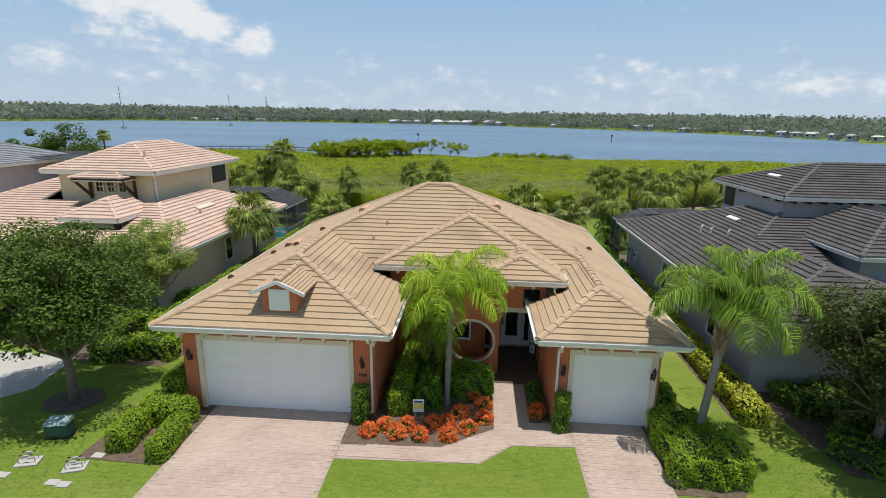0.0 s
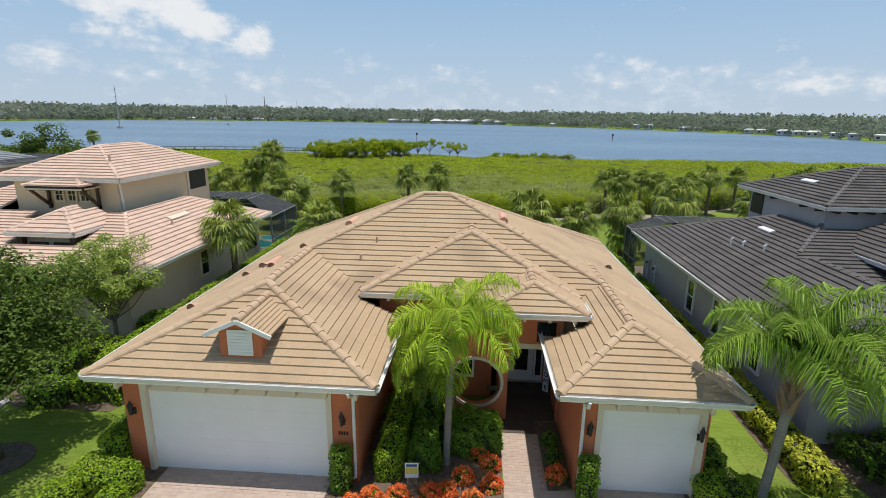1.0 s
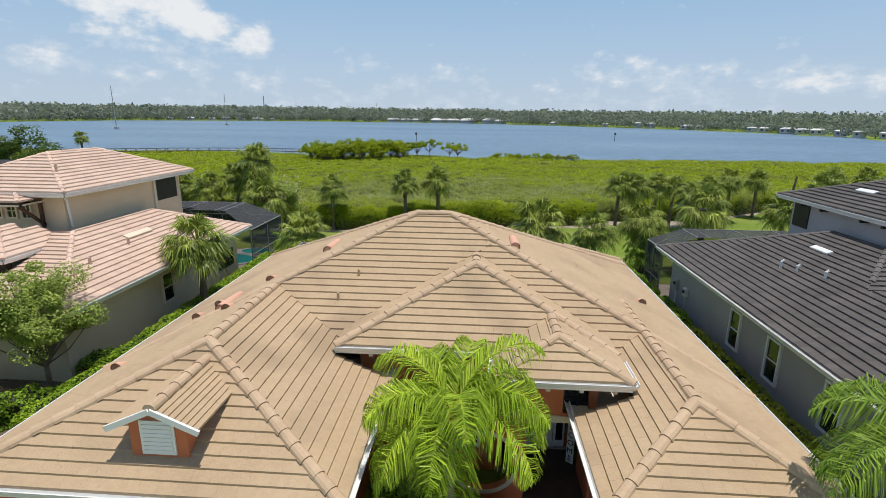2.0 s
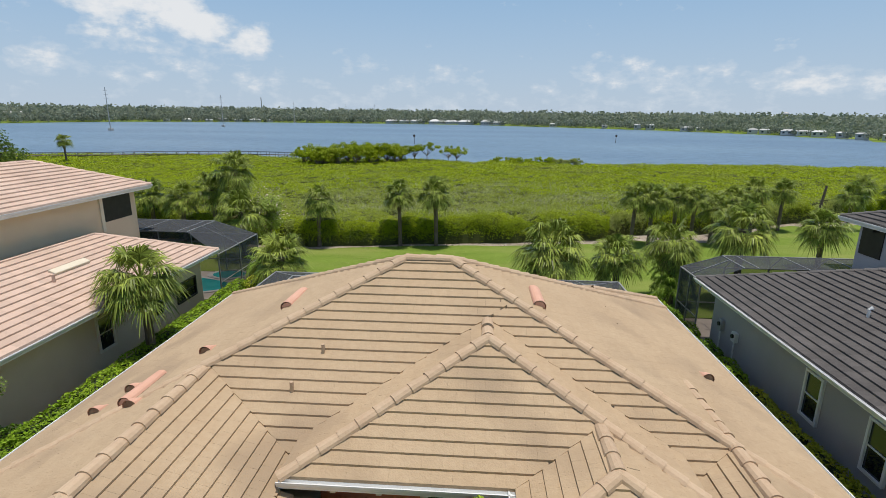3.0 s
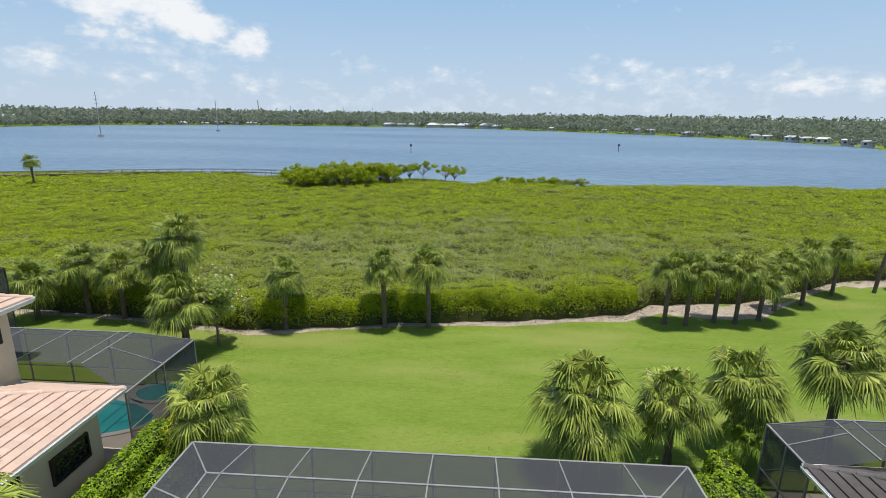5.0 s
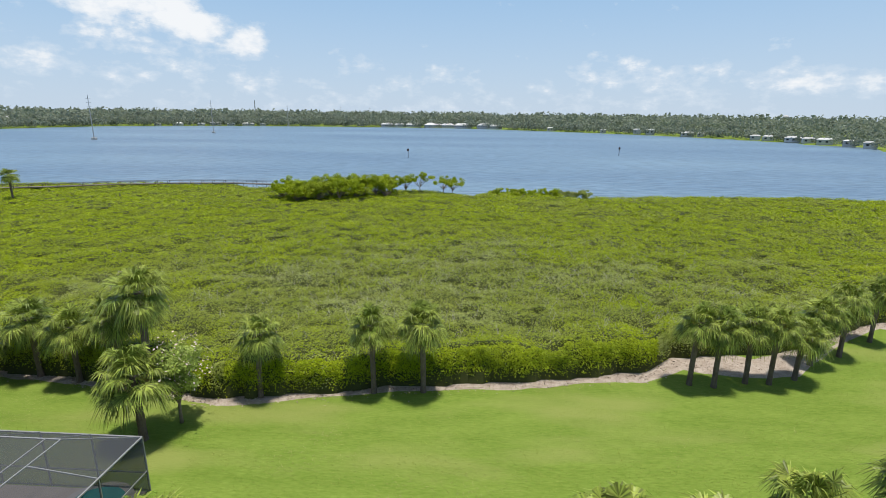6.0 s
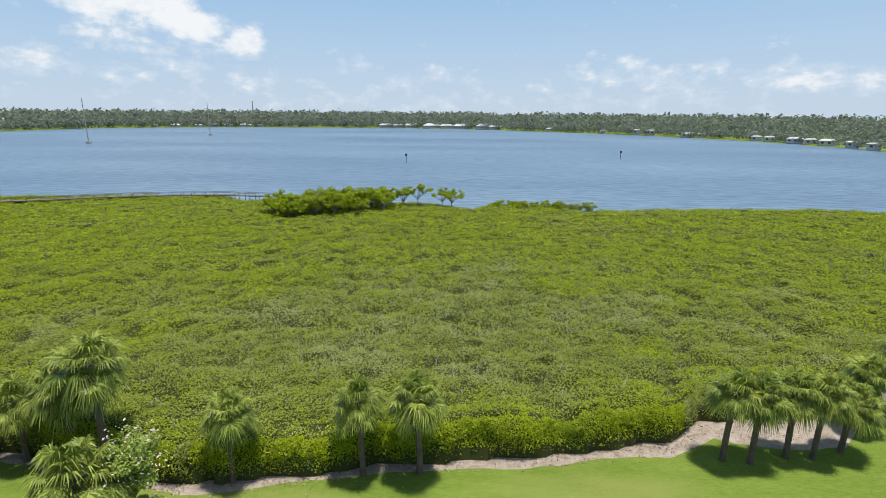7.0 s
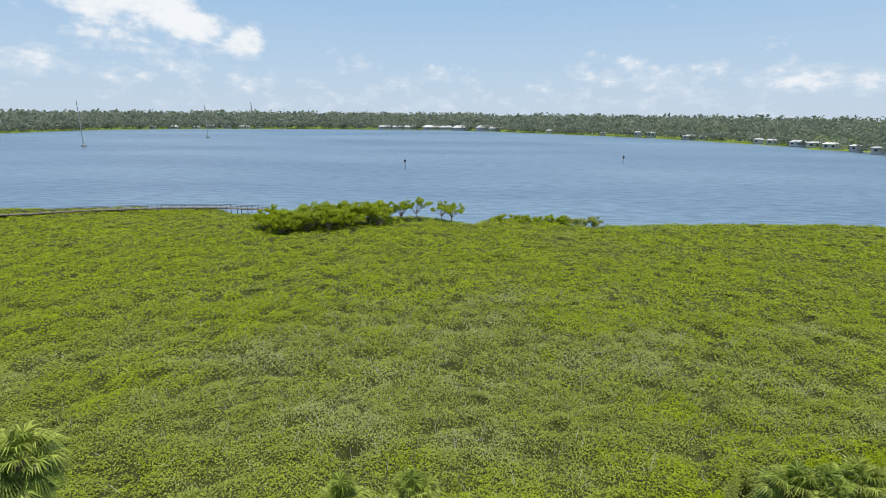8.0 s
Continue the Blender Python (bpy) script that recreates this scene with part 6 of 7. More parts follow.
def build_mangroves():
    # a sheet below the leaves, its dark colour standing for shade inside the bushes
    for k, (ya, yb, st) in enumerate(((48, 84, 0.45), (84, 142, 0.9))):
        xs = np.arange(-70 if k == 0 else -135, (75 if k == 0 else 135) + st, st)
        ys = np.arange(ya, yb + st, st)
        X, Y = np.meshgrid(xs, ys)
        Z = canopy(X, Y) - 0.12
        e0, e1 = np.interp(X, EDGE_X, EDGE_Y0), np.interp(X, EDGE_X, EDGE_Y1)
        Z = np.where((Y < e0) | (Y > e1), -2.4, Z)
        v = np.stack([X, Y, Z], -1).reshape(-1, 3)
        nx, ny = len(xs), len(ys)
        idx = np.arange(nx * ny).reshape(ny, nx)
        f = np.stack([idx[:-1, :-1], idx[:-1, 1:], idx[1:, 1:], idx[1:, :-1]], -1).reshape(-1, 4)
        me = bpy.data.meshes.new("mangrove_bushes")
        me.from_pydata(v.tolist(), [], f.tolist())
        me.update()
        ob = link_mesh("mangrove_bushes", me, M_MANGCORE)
        tagged(ob, "dark sheet below the mangrove leaves, coloured as their shade", "mangroves", kind="stuff")
    # the leaves: bright green, and the greyer kind in patches
    out, grey = [], []
    for ya, yb, half, dens, size in ((49, 66, 48, 260, 0.055), (66, 84, 66, 130, 0.075), (84, 105, 92, 60, 0.105), (105, 143, 130, 30, 0.14)):
        n = int((yb - ya) * 2 * half * dens)
        x, y = RNG.uniform(-half, half, n), RNG.uniform(ya, yb, n)
        e0, e1 = np.interp(x, EDGE_X, EDGE_Y0), np.interp(x, EDGE_X, EDGE_Y1)
        keep = (y > e0) & (y < e1)
        x, y = x[keep], y[keep]
        k = RNG.random(len(x)) < (0.35 + 0.35 * mounds(x * 0.8, y * 0.8) + 0.5 * mounds(x * 2.1 + 7, y * 2.1 + 3)) * (1 - 0.85 * thin(x, y))
        x, y = x[k], y[k]
        z = canopy(x, y)
        d = 0.15
        nr = np.stack([-(canopy(x + d, y) - z) / d, -(canopy(x, y + d) - z) / d, np.ones_like(x)], 1)
        p = np.stack([x, y, z + RNG.normal(size=len(x)) * 0.10], 1)
        q = leaf_quads(p, unit(nr) * 0.7 + np.array([0, -0.05, 0.45]), size, slim=0.7, spread=0.8)
        g = greyness(x, y) + 0.35 * RNG.normal(size=len(x)) > 0.85
        out.append(q[~g])
        grey.append(q[g])
    # the front face towards the lawn: bushes overhanging a foot that bares the dark sheet
    n = 130000
    x = RNG.uniform(-45, 60, n)
    e0 = np.interp(x, EDGE_X, EDGE_Y0)
    f = RNG.random(n) ** 0.6
    bulge = 0.35 * fade(x, f * 2.0, 1.6, 12)
    p = np.stack([x, e0 + 0.35 - 0.45 * f * (1 - f) * 2 + bulge * 0.6 + RNG.normal(size=n) * 0.12, -0.2 + f * (canopy(x, e0 + 0.9) + 0.2)], 1)
    k = RNG.random(n) < np.clip(0.25 + f * 0.9 + bulge * 1.6, 0, 1)
    q = leaf_quads(p[k], np.tile([0, -0.8, 0.8], (int(k.sum()), 1)), 0.046, slim=0.7)
    g = fade(x[k], x[k] * 0 + 3.0, 7, 14) > 0.35
    out.append(q[~g])
    grey.append(q[g])
    ob = link_mesh("mangrove_leaves", quads_mesh("mangrove_leaves", np.concatenate(out)), M_MANG)
    tagged(ob, "yellow-green mangrove leaves over the flats", "mangroves", kind="stuff")
    ob = link_mesh("grey_mangrove_leaves", quads_mesh("grey_mangrove_leaves", np.concatenate(grey)), M_GREYMANG)
    tagged(ob, "grey-green leaves of drier mangroves in patches", "mangroves", kind="stuff")
    # bleached dead stems
    n = 7000
    x, y = RNG.normal(2, 20, n), RNG.normal(72, 12, n)
    x[:500], y[:500] = RNG.normal(30, 5, 500), RNG.normal(126, 2, 500)
    e0, e1 = np.interp(x, EDGE_X, EDGE_Y0), np.interp(x, EDGE_X, EDGE_Y1)
    k = (y > e0 + 1) & (y < e1 - 0.5)
    x, y = x[k], y[k]
    b = np.stack([x, y, canopy(x, y) - 0.15], 1)
    t = unit(np.stack([RNG.normal(size=len(x)) * 0.6, RNG.normal(size=len(x)) * 0.6, np.ones(len(x))], 1)) * RNG.uniform(0.25, 0.85, (len(x), 1))
    s = unit(np.cross(t, RNG.normal(size=t.shape))) * 0.017
    tagged(link_mesh("dead_stems", quads_mesh("dead_stems", np.stack([b - s, b + s, b + t + s * 0.4, b + t - s * 0.4], 1)), M_DEADWOOD), "bleached dead stems among the mangroves", "dead stems", kind="stuff")


build_mangroves()
# taller mangroves at the water
TM = "taller mangrove tree with open stems at the water"
for i in range(20):
    f = i / 19
    x = -36 + 19 * f + random.uniform(-1, 1)
    y = 118.5 + 8 * f + random.uniform(-3.5, 3.5)
    h = 3.6 + 0.5 * math.sin(3 * f) + random.uniform(-0.5, 0.5)
    tree("mangrove_tree", "dense leafy mangrove tree on the shore point", x, y, -1.7, (0, 0, h, 2.9, 2.6, 1.7), h * 0.5, 0.10, 0.13, M_MANG, 4200, 30, 40 + i)
for i, (x, y, h, r) in enumerate(((-16.5, 127.0, 4.2, 2.6), (-13.6, 128.2, 4.4, 2.4), (-10.8, 129.6, 4.9, 2.8), (-5.9, 130.0, 4.3, 3.0), (-4.0, 129.4, 4.0, 2.6))):
    tree("mangrove_tree", TM, x, y, -1.7, (0, 0, h, r, r, 1.0), h * 0.62, 0.09, 0.12, M_MANG, 2600, 20, 60 + i)
for i in range(7):
    tree("mangrove_tree", "low bushy mangrove at the water", 5.5 + i * 2.9, 131.2 - 0.35 * i, -1.7, (0, 0, 2.0, 2.3, 2.0, 1.0), 1.0, 0.08, 0.13, M_MANG if i < 5 else M_GREYMANG, 2400, 18, 70 + i)


# ---- far shore ----
def far_point(deg, back):
    r = far_shore(deg) + back
    a = radians(deg)
    return r * math.sin(a), r * math.cos(a)


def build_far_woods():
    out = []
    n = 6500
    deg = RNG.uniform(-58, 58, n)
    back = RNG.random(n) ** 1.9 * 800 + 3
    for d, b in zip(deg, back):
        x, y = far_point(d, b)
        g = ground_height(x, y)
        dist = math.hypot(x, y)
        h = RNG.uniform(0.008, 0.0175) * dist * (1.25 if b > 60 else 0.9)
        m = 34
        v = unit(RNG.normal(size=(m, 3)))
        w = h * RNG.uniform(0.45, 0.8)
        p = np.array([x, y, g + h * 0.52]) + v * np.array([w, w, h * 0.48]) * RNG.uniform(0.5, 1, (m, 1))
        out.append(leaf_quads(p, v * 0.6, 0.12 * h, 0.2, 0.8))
    tagged(link_mesh("far_woods", quads_mesh("far_woods", np.concatenate(out)), M_FARLEAF), "line of trees along the far shore, haze in their leaf colour", "woods", kind="stuff")


build_far_woods()


# ---- things on the water and the far shore ----
def far_house(deg, back, w, d, h, two=False):
    x, y = far_point(deg, back)
    z = ground_height(x, y)
    t = tagged(empty("far_house", x, y, max(z, -1.4), -deg + random.uniform(-12, 12)), "small pale house among trees on the far shore", "house", "houses on the far shore")
    part("wall", boxes((-w / 2, w / 2, -d / 2, d / 2, -0.5, h)), M_FARWALL, t)
    bm = bmesh.new()
    e = 0.5
    a = [bm.verts.new(p) for p in ((-w / 2 - e, -d / 2 - e, h), (w / 2 + e, -d / 2 - e, h), (w / 2 + e, d / 2 + e, h), (-w / 2 - e, d / 2 + e, h))]
    b = [bm.verts.new(p) for p in ((-w / 2 + d * 0.4, 0, h + d * 0.25), (w / 2 - d * 0.4, 0, h + d * 0.25))]
    for f in ((a[0], a[1], b[1], b[0]), (a[1], a[2], b[1]), (a[2], a[3], b[0], b[1]), (a[3], a[0], b[0]), (a[3], a[2], a[1], a[0])):
        bm.faces.new(f)
    part("roof", bm, M_FARROOF, t)
    for k in range(int(w // 4)):
        xx = -w / 2 + 2 + k * 4
        part("window", boxes((xx - 0.8, xx + 0.8, -d / 2 - 0.04, -d / 2 + 0.1, h * 0.35, h * 0.75)), M_GLASS, t)


WEST_HOUSES = [
    (-29.5, 6, 22, 4), (-27.5, 4, 16, 4), (-26.2, 8, 24, 5), (-24.8, 5, 18, 4), (-23.2, 6, 26, 4), (-21.8, 5, 14, 4), (-31.2, 5, 14, 4), (-9.2, 6, 30, 5), (-7.9, 4, 24, 5), (-6.5, 8, 34, 5), (-4.3, 5, 40, 5), (-2.8, 6, 30, 5), (-1.2, 5, 36, 5), (1.2, 6, 34, 6), (2.3, 8, 26, 5)]
EAST_HOUSES = [
    (16.4, 5, 11, 6), (17.6, 5, 12, 6), (20.9, 5, 17, 4), (22.0, 8, 9, 4), (26.4, 6, 11, 4), (27.4, 5, 12, 4), (29.2, 5, 15, 4), (30.3, 5, 12, 4), (31.4, 6, 14, 4), (33.0, 8, 10, 4), (34.3, 5, 10, 4), (36.0, 5, 9, 4), (37.6, 5, 9, 4)]
HILL_HOUSES = [
    (-44.5, 120, 40, 8), (-42.5, 150, 50, 9), (-39.3, 160, 22, 10), (-47, 20, 16, 5), (-49, 40, 20, 6), (-36, 200, 26, 9), (-33, 160, 18, 9), (-13.5, 190, 60, 9), (-12, 30, 18, 4), (13.2, 6, 9, 4), (8, 10, 14, 4)]
for deg, back, w, h in WEST_HOUSES + EAST_HOUSES + HILL_HOUSES:
    far_house(deg, back, w * 0.7, w * 0.35, h * 0.8)


def power_pole(x, y, h):
    z = -1.9
    p = tagged(empty("power_pole", x, y, z), "tall grey transmission pole standing in the bay", "power pole", "transmission poles across the bay")
    bm = bmesh.new()
    tube(bm, [(0, 0, -2), (0, 0, h)], [0.34, 0.2], 8)
    part("pole", bm, M_POLE, p)
    for k in range(3):
        bm = bmesh.new()
        bar(bm, (-1.6, 0, h - 2.5 - 2.6 * k), (1.6, 0, h - 2.5 - 2.6 * k), 0.16)
        part("cross_arm", bm, M_POLE, p)
    part("footing", boxes((-1.3, 1.3, -1.3, 1.3, -1.5, 1.6), bevel=0.1), M_CONC, p)


for q in ((-262, 369, 30), (-256, 524, 31), (-309, 880, 34), (-272, 1085, 36), (-217, 1110, 36)):
    power_pole(*q)
tw = tagged(empty("radio_tower", -440, 1060, ground_height(-440, 1060)), "slender mast above the far woods", "mast")
bm = bmesh.new()
tube(bm, [(0, 0, 0), (0, 0, 44)], [1.2, 0.8], 6)
part("mast", bm, M_POLE, tw)
wt_ = tagged(empty("water_tower", 460, 830, ground_height(460, 830)), "white water tower above the far trees", "water tower")
bm = bmesh.new()
tube(bm, [(0, 0, 0), (0, 0, 16)], [1.6, 1.4], 10)
part("stem", bm, M_FARWALL, wt_)
bm = polyhull((0, 0, 18.5), (4.5, 4.5, 3.0), 2)
part("tank", bm, M_FARWALL, wt_, smooth=True)
for x, y in ((-28, 246), (70, 277)):
    m_ = tagged(empty("channel_marker", x, y, -1.9), "dark wooden channel marker post with board in the water", "channel marker", "channel markers")
    bm = bmesh.new()
    tube(bm, [(0, 0, -1.5), (0, 0, 4.2)], [0.14, 0.12], 7)
    part("post", bm, M_BROWNWOOD, m_)
    part("board", boxes((-0.45, 0.45, -0.26, -0.2, 3.0, 3.9)), M_BROWNWOOD, m_)

# boardwalk along the shore
bw = tagged(empty("boardwalk"), "weathered timber boardwalk along the mangrove shore", "boardwalk")
path = [(-112, 119), (-100, 123), (-88, 127.5), (-78, 132.5), (-66, 136.0), (-54, 137.5), (-42, 136.0)]
for a, b in zip(path, path[1:]):
    a, b = Vector((*a, 0.4)), Vector((*b, 0.4))
    bm = bmesh.new()
    bar(bm, a, b, 1.5, 0.12)
    d_ = part("deck", bm, M_WOODDECK, bw)
    for sg in (-1, 1):
        s_ = (b - a).cross(Vector((0, 0, 1))).normalized() * 0.75 * sg
        bm = bmesh.new()
        bar(bm, a + s_ + Vector((0, 0, 0.62)), b + s_ + Vector((0, 0, 0.62)), 0.07)
        part("rail", bm, M_WOODDECK, bw)
        for k in range(5):
            c = a.lerp(b, k / 5) + s_
            bm = bmesh.new()
            bar(bm, (c.x, c.y, -3.0), (c.x, c.y, 1.04), 0.1)
            part("post", bm, M_WOODDECK, bw)
# leaning dead trunk at the right of the lawn
bm = bmesh.new()
tube(bm, [(33.2, 61.0, -0.8), (33.35, 61, 1.5), (33.6, 61, 4.0)], [0.16, 0.14, 0.1], 7)
tagged(part("dead_trunk", bm, M_PALMBARK), "bare dead palm trunk leaning at the lawn edge", "dead trunk")

# ---- beds, drives and walks ----
def slab(name, label, cat, poly, z1, mat, kind="structure", z0=-0.15):
    return tagged(part(name, prism(bmesh.new(), poly, z0, z1), mat), label, cat, kind=kind)


slab("mulch_bed", "brown mulch bed before the entry court", "bed", [(-2.46, 12.5), (0.56, 12.64), (2.14, 13.68), (2.14, 17.3), (-1.7, 17.3), (-1.7, 14.2), (-2.46, 14.2)], 0.016, M_MULCH)
slab("mulch_bed", "brown mulch bed round the driveway hedges", "bed", [(-9.7, 11.2), (-7.12, 11.1), (-7.12, 14.28), (-8.1, 14.28), (-8.1, 16.6), (-9.4, 16.6), (-9.2, 14), (-9.6, 13.2)], 0.014, M_MULCH)
slab("mulch_bed", "brown mulch bed round the queen palm", "bed", [(6.87, 11.2), (8.6, 11.2), (9.25, 12.0), (9.0, 13.6), (8.5, 15.2), (8.3, 18), (7.2, 18), (7.2, 14.4), (6.87, 14.4)], 0.014, M_MULCH)
slab("mulch_bed", "mulch strip beside the entry walk", "bed", [(3.32, 14.1), (3.98, 14.3), (3.98, 17.3), (3.32, 17.3)], 0.015, M_MULCH)
slab("mulch_bed", "dark mulch bed under the side tree", "bed", [(12.0, 12.4), (17, 11.5), (17, 19), (11.4, 19), (11.6, 16)], 0.014, M_MULCH)
slab("mulch_bed", "dark mulch strip beside grey house", "bed", [(10.0, 15), (11.39, 15), (11.39, 33.5), (10.0, 33.5)], 0.013, M_MULCH)
slab("mulch_bed", "dark mulch strip beside cream house", "bed", [(-13.6, 22.5), (-11.8, 19.0), (-11.8, 36.0), (-13.6, 36.0)], 0.013, M_MULCH)
slab("mulch_bed", "mulch bed of the shrub border", "bed", [(-19.5, 18.4), (-13.8, 16.6), (-10.6, 16.6), (-10.2, 18.0), (-12.2, 19.4), (-12.2, 22.4), (-19.5, 22.2)], 0.012, M_MULCH)
n = 18
slab("mulch_ring", "round mulch ring under the oak", "bed", [(-12.05 + 0.95 * math.cos(k * math.tau / n), 14.05 + 0.8 * math.sin(k * math.tau / n)) for k in range(n)], 0.02, M_MULCH)
slab("driveway", "pale grey concrete driveway of the neighbour", "driveway", [(-30, 11.6), (-15.6, 12.8), (-14.0, 14.6), (-14.4, 17.0), (-30, 17.8)], 0.022, M_CONC)
# leaf litter along the mangrove edge
lit = bmesh.new()
prev = None
for x in np.arange(-45, 62, 1.0):
    e = lawn_edge(x)
    j = 0.6 * noise.noise((x * 0.6, 2.2, 0)) + 0.5 * noise.noise((x * 1.7, 4.1, 0))
    near_ = e - (0.15 + j * 0.5) - (2.6 * math.exp(-((x - 19) / 6.5) ** 2)) - (1.2 if x > 32 else 0)
    row = [lit.verts.new((x, yy, ground_height(x, yy) + up)) for yy, up in ((near_ - 0.25, -0.06), (near_ + 0.15, 0.012), (near_ + 0.5 * (e + 2.2 - near_), 0.012), (e + 2.2, 0.012))]
    if prev:
        for q in range(3):
            lit.faces.new((prev[q], row[q], row[q + 1], prev[q + 1]))
    prev = row
tagged(part("litter_strip", lit, M_LITTER), "strip of dry leaf litter below the mangroves", "ground", kind="structure")

# scattered litter and twigs
n = 5200
x = RNG.uniform(-45, 60, n)
e = np.interp(x, EDGE_X, EDGE_Y0) - 0.35
y = e - np.abs(RNG.normal(size=n)) * 0.45 + 0.5 - 2.4 * np.exp(-((x - 19) / 6.5) ** 2) * RNG.random(n)
z = np.array([ground_height(a, b) for a, b in zip(x, y)]) + 0.025
tagged(link_mesh("leaf_litter", quads_mesh("leaf_litter", leaf_quads(np.stack([x, y, z], 1), np.tile([0, 0, 1.0], (n, 1)), 0.075, 0.1, 0.4)), M_LITTERLEAF), "dry leaves and twigs strewn along the thicket", "leaf litter", kind="stuff")


def grass_blades(name, label, x, y, h, mat):
    """Short upright blades standing on the ground."""
    n = len(x)
    z = np.array([ground_height(a, b) for a, b in zip(x, y)])
    a = RNG.uniform(0, math.tau, n)
    s = np.stack([np.cos(a), np.sin(a), np.zeros(n)], 1) * (h * 0.28 * RNG.uniform(0.7, 1.3, n))[:, None]
    t = np.stack([RNG.normal(size=n) * 1.3, RNG.normal(size=n) * 1.3, np.ones(n)], 1) * (h * RNG.uniform(0.5, 1.2, n))[:, None]
    b = np.stack([x, y, z - 0.005], 1)
    tagged(link_mesh(name, quads_mesh(name, np.stack([b - s, b + s, b + t + s * 0.3, b + t - s * 0.3], 1)), mat), label, "grass", kind="stuff")


def free_lawn(x, y):
    """Lawn in front that no bed, drive or house covers."""
    k = ~((x > -7.12) & (x < -2.44)) & ~((x > 4.53) & (x < 6.88) & (y < 14.6)) & ~((x > -9.8) & (x < 9.3) & (y > 11.6)) & ~((x > 11.6) & (y > 11.4)) & ~((x < -13.8) & (y > 11.5))
    k |= (x > -2.4) & (x < 4.5) & (y < np.interp(x, [-2.5, 1.7, 2.66, 4.55], [11.8, 11.93, 12.84, 12.94]))
    k |= (x > 9.0) & (x < 10.0) & (y > 11.6) & (y < 32)
    k |= (x > -11.7) & (x < -9.8) & (y > 11.6) & (y < 16.4)
    return k


x, y = RNG.uniform(-16, 13, 110000), RNG.uniform(8.5, 17, 110000)
k = free_lawn(x, y)
grass_blades("front_grass", "short green blades of the front lawn", x[k], y[k], 0.032, M_BLADE)
x, y = RNG.uniform(-40, 50, 200000), RNG.uniform(34.5, 62, 200000)
k = (y < np.interp(x, EDGE_X, EDGE_Y0) - 0.4 - 2.4 * np.exp(-((x - 19) / 6.5) ** 2)) & ~((x < -12.6) & (y < 44.2)) & ~((x > 11.0) & (x < 26.2) & (y < 38.5)) & ~((x > 26) & (y < 36))
grass_blades("back_grass", "short green blades of the back lawn", x[k], y[k], 0.04, M_BACKBLADE)


# pavers
PAVED = {"driveway": [(-7.1, -4.0), (-2.46, -4.0), (-2.46, 14.38), (-7.1, 14.38)],
         "driveway_small": [(4.55, -4.0), (6.86, -4.0), (6.86, 14.5), (4.55, 14.5)]}
WALK = [[(-2.45, 11.84), (1.7, 11.97), (0.56, 12.66), (-2.45, 12.52)], [(1.7, 11.97), (2.66, 12.88), (2.16, 13.69), (0.56, 12.66)],
        [(2.66, 12.88), (4.54, 12.98), (4.54, 14.3), (3.31, 14.1), (2.16, 13.69)], [(2.16, 13.69), (3.31, 14.08), (3.31, 16.6), (2.16, 16.6)]]


def inside(poly, x, y):
    s = [(b[0] - a[0]) * (y - a[1]) - (b[1] - a[1]) * (x - a[0]) for a, b in zip(poly, poly[1:] + poly[:1])]
    return all(q >= 0 for q in s) or all(q <= 0 for q in s)


bm = bmesh.new()
box(bm, -0.117, 0.117, -0.057, 0.057, -0.05, 0.0, bevel=0.006)
PAVER = bpy.data.meshes.new("paver")
bm.to_mesh(PAVER)
bm.free()
PAVER.materials.append(M_PAVER)


def pave(name, label, polys, near):
    s = tagged(empty(name), label, "driveway" if "drive" in name else "walk", kind="structure")
    for k, poly in enumerate(polys):
        part("sand_bed", prism(bmesh.new(), poly, -0.12, 0.010 + 0.002 * k), M_SAND, s)
    rest, count = [], 0
    x0, x1 = min(p[0] for q in polys for p in q), max(p[0] for q in polys for p in q)
    y0, y1 = max(7.0, min(p[1] for q in polys for p in q)), max(p[1] for q in polys for p in q)
    r = 0
    y = y0 + 0.06
    while y < y1:
        x = x0 + (0.06 if r % 2 else 0.18) - 0.12
        while x < x1:
            if all(any(inside(q, x + dx, y + dy) for q in polys) for dx, dy in ((-0.11, -0.05), (0.11, -0.05), (0.11, 0.05), (-0.11, 0.05))):
                z = 0.024 + random.uniform(-0.0025, 0.0025)
                if near(x, y) and count < 150:
                    o = new("paver", PAVER)
                    o.parent = s
                    o.matrix_basis = pose(x, y, z, random.uniform(-0.6, 0.6), random.uniform(-0.6, 0.6), 0)
                    count += 1
                else:
                    rest.append((x, y, z))
            x += 0.240
        y += 0.120
        r += 1
    c = np.array(rest)
    hx, hy = 0.1185, 0.0585
    n = len(c)
    v = np.zeros((n, 8, 3), np.float32)
    for q, (sx, sy, zz) in enumerate(((-1, -1, 0), (1, -1, 0), (1, 1, 0), (-1, 1, 0), (-1, -1, -0.03), (1, -1, -0.03), (1, 1, -0.03), (-1, 1, -0.03))):
        v[:, q] = c + np.array([sx * hx, sy * hy, zz])
    f = np.array([(0, 1, 2, 3), (4, 5, 1, 0), (5, 6, 2, 1), (6, 7, 3, 2), (7, 4, 0, 3)])
    faces = (f[None] + 8 * np.arange(n)[:, None, None]).reshape(-1, 4)
    me = bpy.data.meshes.new("paver_field")
    me.from_pydata(v.reshape(-1, 3).tolist(), [], faces.tolist())
    me.update()
    ob = link_mesh("paver_field", me, M_PAVER_I, s)
    ob["kind"] = "stuff"


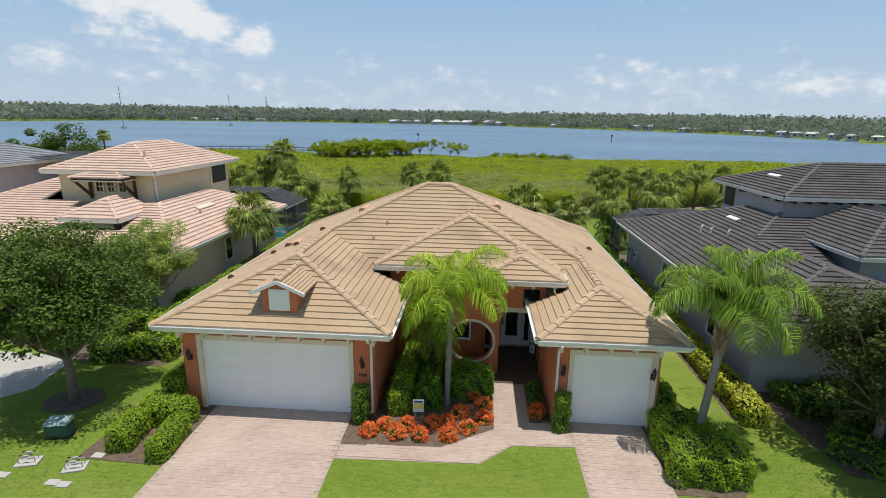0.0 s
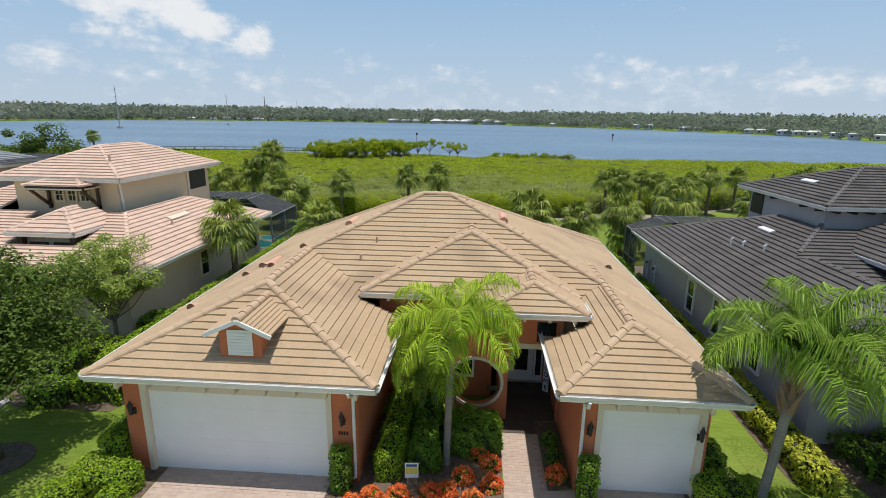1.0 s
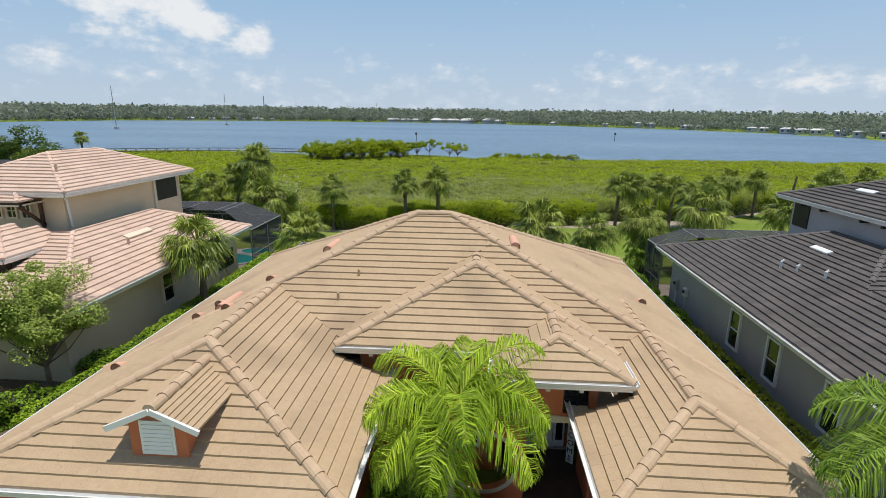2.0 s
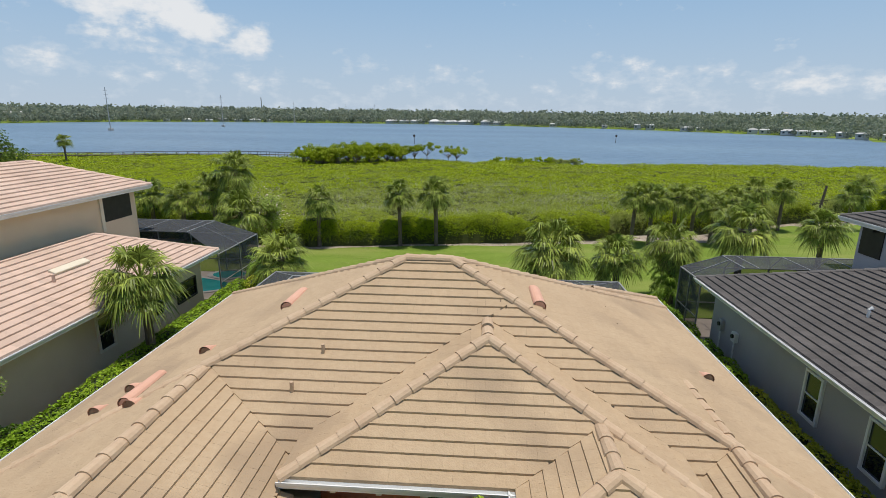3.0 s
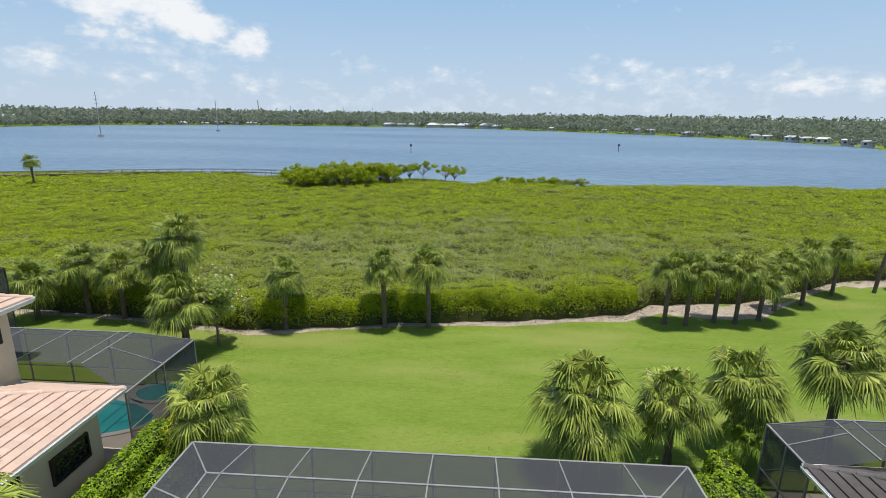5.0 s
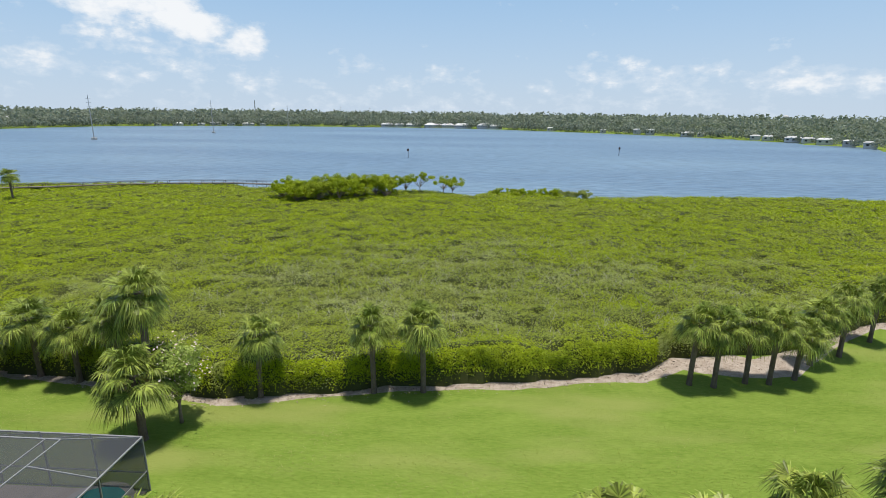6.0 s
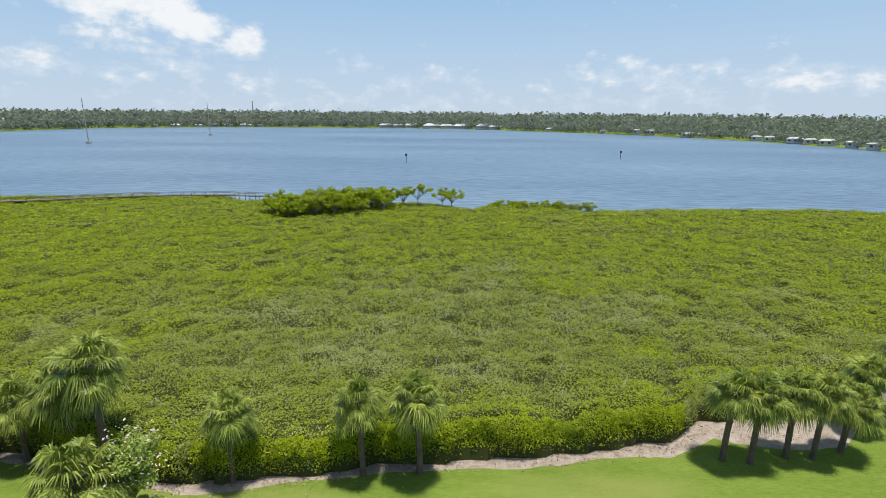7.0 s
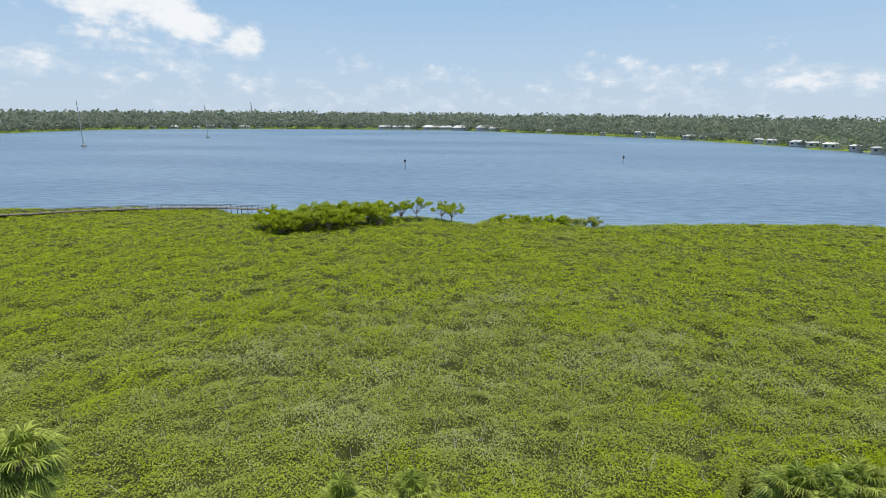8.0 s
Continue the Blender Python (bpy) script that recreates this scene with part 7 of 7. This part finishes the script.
pave("driveway", "rose-tan brick paver driveway before double garage", [PAVED["driveway"]], lambda x, y: y > 13.3)
pave("driveway", "rose-tan brick paver driveway before single garage", [PAVED["driveway_small"]], lambda x, y: y > 12.9)
pave("front_walk", "rose-tan brick paver walk to the entry", WALK, lambda x, y: x > 2 and y > 14)
slab("porch_floor", "dark brick porch floor at the entry, roof shade in its colour", "floor", [(2.16, 16.62), (3.31, 16.62), (3.31, 17.37), (4.0, 17.37), (4.0, 19.9), (2.12, 19.9)], 0.02, M_PORCH)

# ---- utilities and signs in the lawn ----
ub = tagged(empty("utility_box", -10.95, 12.15, 0, 12), "green steel utility cabinet with paler lid on lawn", "utility box")
ub.matrix_basis = ub.matrix_basis @ Matrix.Scale(0.74, 4)
part("base", boxes((-0.46, 0.46, -0.32, 0.32, -0.02, 0.09)), M_BLACK, ub)
part("cabinet", boxes((-0.42, 0.42, -0.28, 0.28, 0.09, 0.62), bevel=0.02), M_GREENBOX, ub)
bm = bmesh.new()
vs = [bm.verts.new(p) for p in ((-0.45, -0.31, 0.62), (0.45, -0.31, 0.62), (0.45, 0.31, 0.62), (-0.45, 0.31, 0.62), (-0.43, -0.2, 0.70), (0.43, -0.2, 0.70), (0.43, 0.28, 0.76), (-0.43, 0.28, 0.76))]
for f in ((4, 5, 6, 7), (0, 1, 5, 4), (1, 2, 6, 5), (2, 3, 7, 6), (3, 0, 4, 7)):
    bm.faces.new([vs[q] for q in f])
part("lid", bm, M_BOXTOP, ub, "pale green lid")


def backflow(x, y, rz):
    b = tagged(empty("backflow_valve", x, y, 0, rz), "looped pipe backflow valve on a concrete pad", "pipe valve", "water valves in the lawn")
    b.matrix_basis = b.matrix_basis @ Matrix.Scale(0.68, 4)
    part("pad", boxes((-0.42, 0.42, -0.3, 0.3, -0.05, 0.07), bevel=0.012), M_CONC, b)
    for yy in (-0.12, 0.14):
        bm = bmesh.new()
        tube(bm, [(-0.3, yy, 0.05), (-0.3, yy, 0.30), (-0.24, yy, 0.36), (0.24, yy, 0.36), (0.3, yy, 0.30), (0.3, yy, 0.05)], [0.02] * 6, 7)
        part("pipe", bm, M_POLE, b)
        part("valve_body", boxes((-0.1, 0.1, yy - 0.04, yy + 0.04, 0.32, 0.42), bevel=0.015), M_POLE, b)
        for xx in (-0.2, 0.2):
            part("valve_handle", boxes((xx - 0.05, xx + 0.05, yy - 0.012, yy + 0.012, 0.41, 0.44)), M_BRONZE, b)


backflow(-10.85, 10.9, 15)
backflow(-9.4, 10.8, 20)
for x, y in ((-9.15, 11.35), (-9.55, 10.2), (-9.2, 10.15), (-11.1, 10.35)):
    tagged(part("valve_cover", boxes((x - 0.17, x + 0.17, y - 0.11, y + 0.11, -0.04, 0.03), bevel=0.008), M_CONC), "flat pale concrete valve cover in the lawn", "valve cover", "covers in the lawn")
ys = tagged(empty("yard_sign", -0.28, 14.0, 0, 5), "small yellow and white yard sign on stakes", "yard sign")
part("board", boxes((-0.18, 0.18, -0.012, 0.012, 0.28, 0.72)), M_WHITE, ys)
part("print", boxes((-0.16, 0.16, -0.018, -0.0125, 0.40, 0.60)), M_YELLOW, ys)
part("print", boxes((-0.14, 0.14, -0.018, -0.0125, 0.62, 0.69)), M_BLUE, ys)
for x in (-0.12, 0.12):
    part("stake", boxes((x - 0.008, x + 0.008, -0.008, 0.008, -0.02, 0.3)), M_POLE, ys)
# upright word board by the door
wb = tagged(empty("word_board", 3.86, 19.2, 0.02, -35), "tall white board with black letters leaning by door", "sign")
part("board", boxes((-0.11, 0.11, 0, 0.03, 0.0, 1.85), bevel=0.005), M_WHITE, wb)
for i, ch in enumerate("WELCOME"):
    cu = bpy.data.curves.new("letter", "FONT")
    cu.body, cu.size, cu.align_x, cu.extrude = ch, 0.24, "CENTER", 0.003
    tmp = bpy.data.objects.new("letter", cu)
    me = bpy.data.meshes.new_from_object(tmp)
    bpy.data.objects.remove(tmp)
    l = link_mesh("letter", me, M_BLACK, wb)
    l.matrix_basis = pose(0, -0.004, 1.60 - i * 0.252, 90, 0, 0)
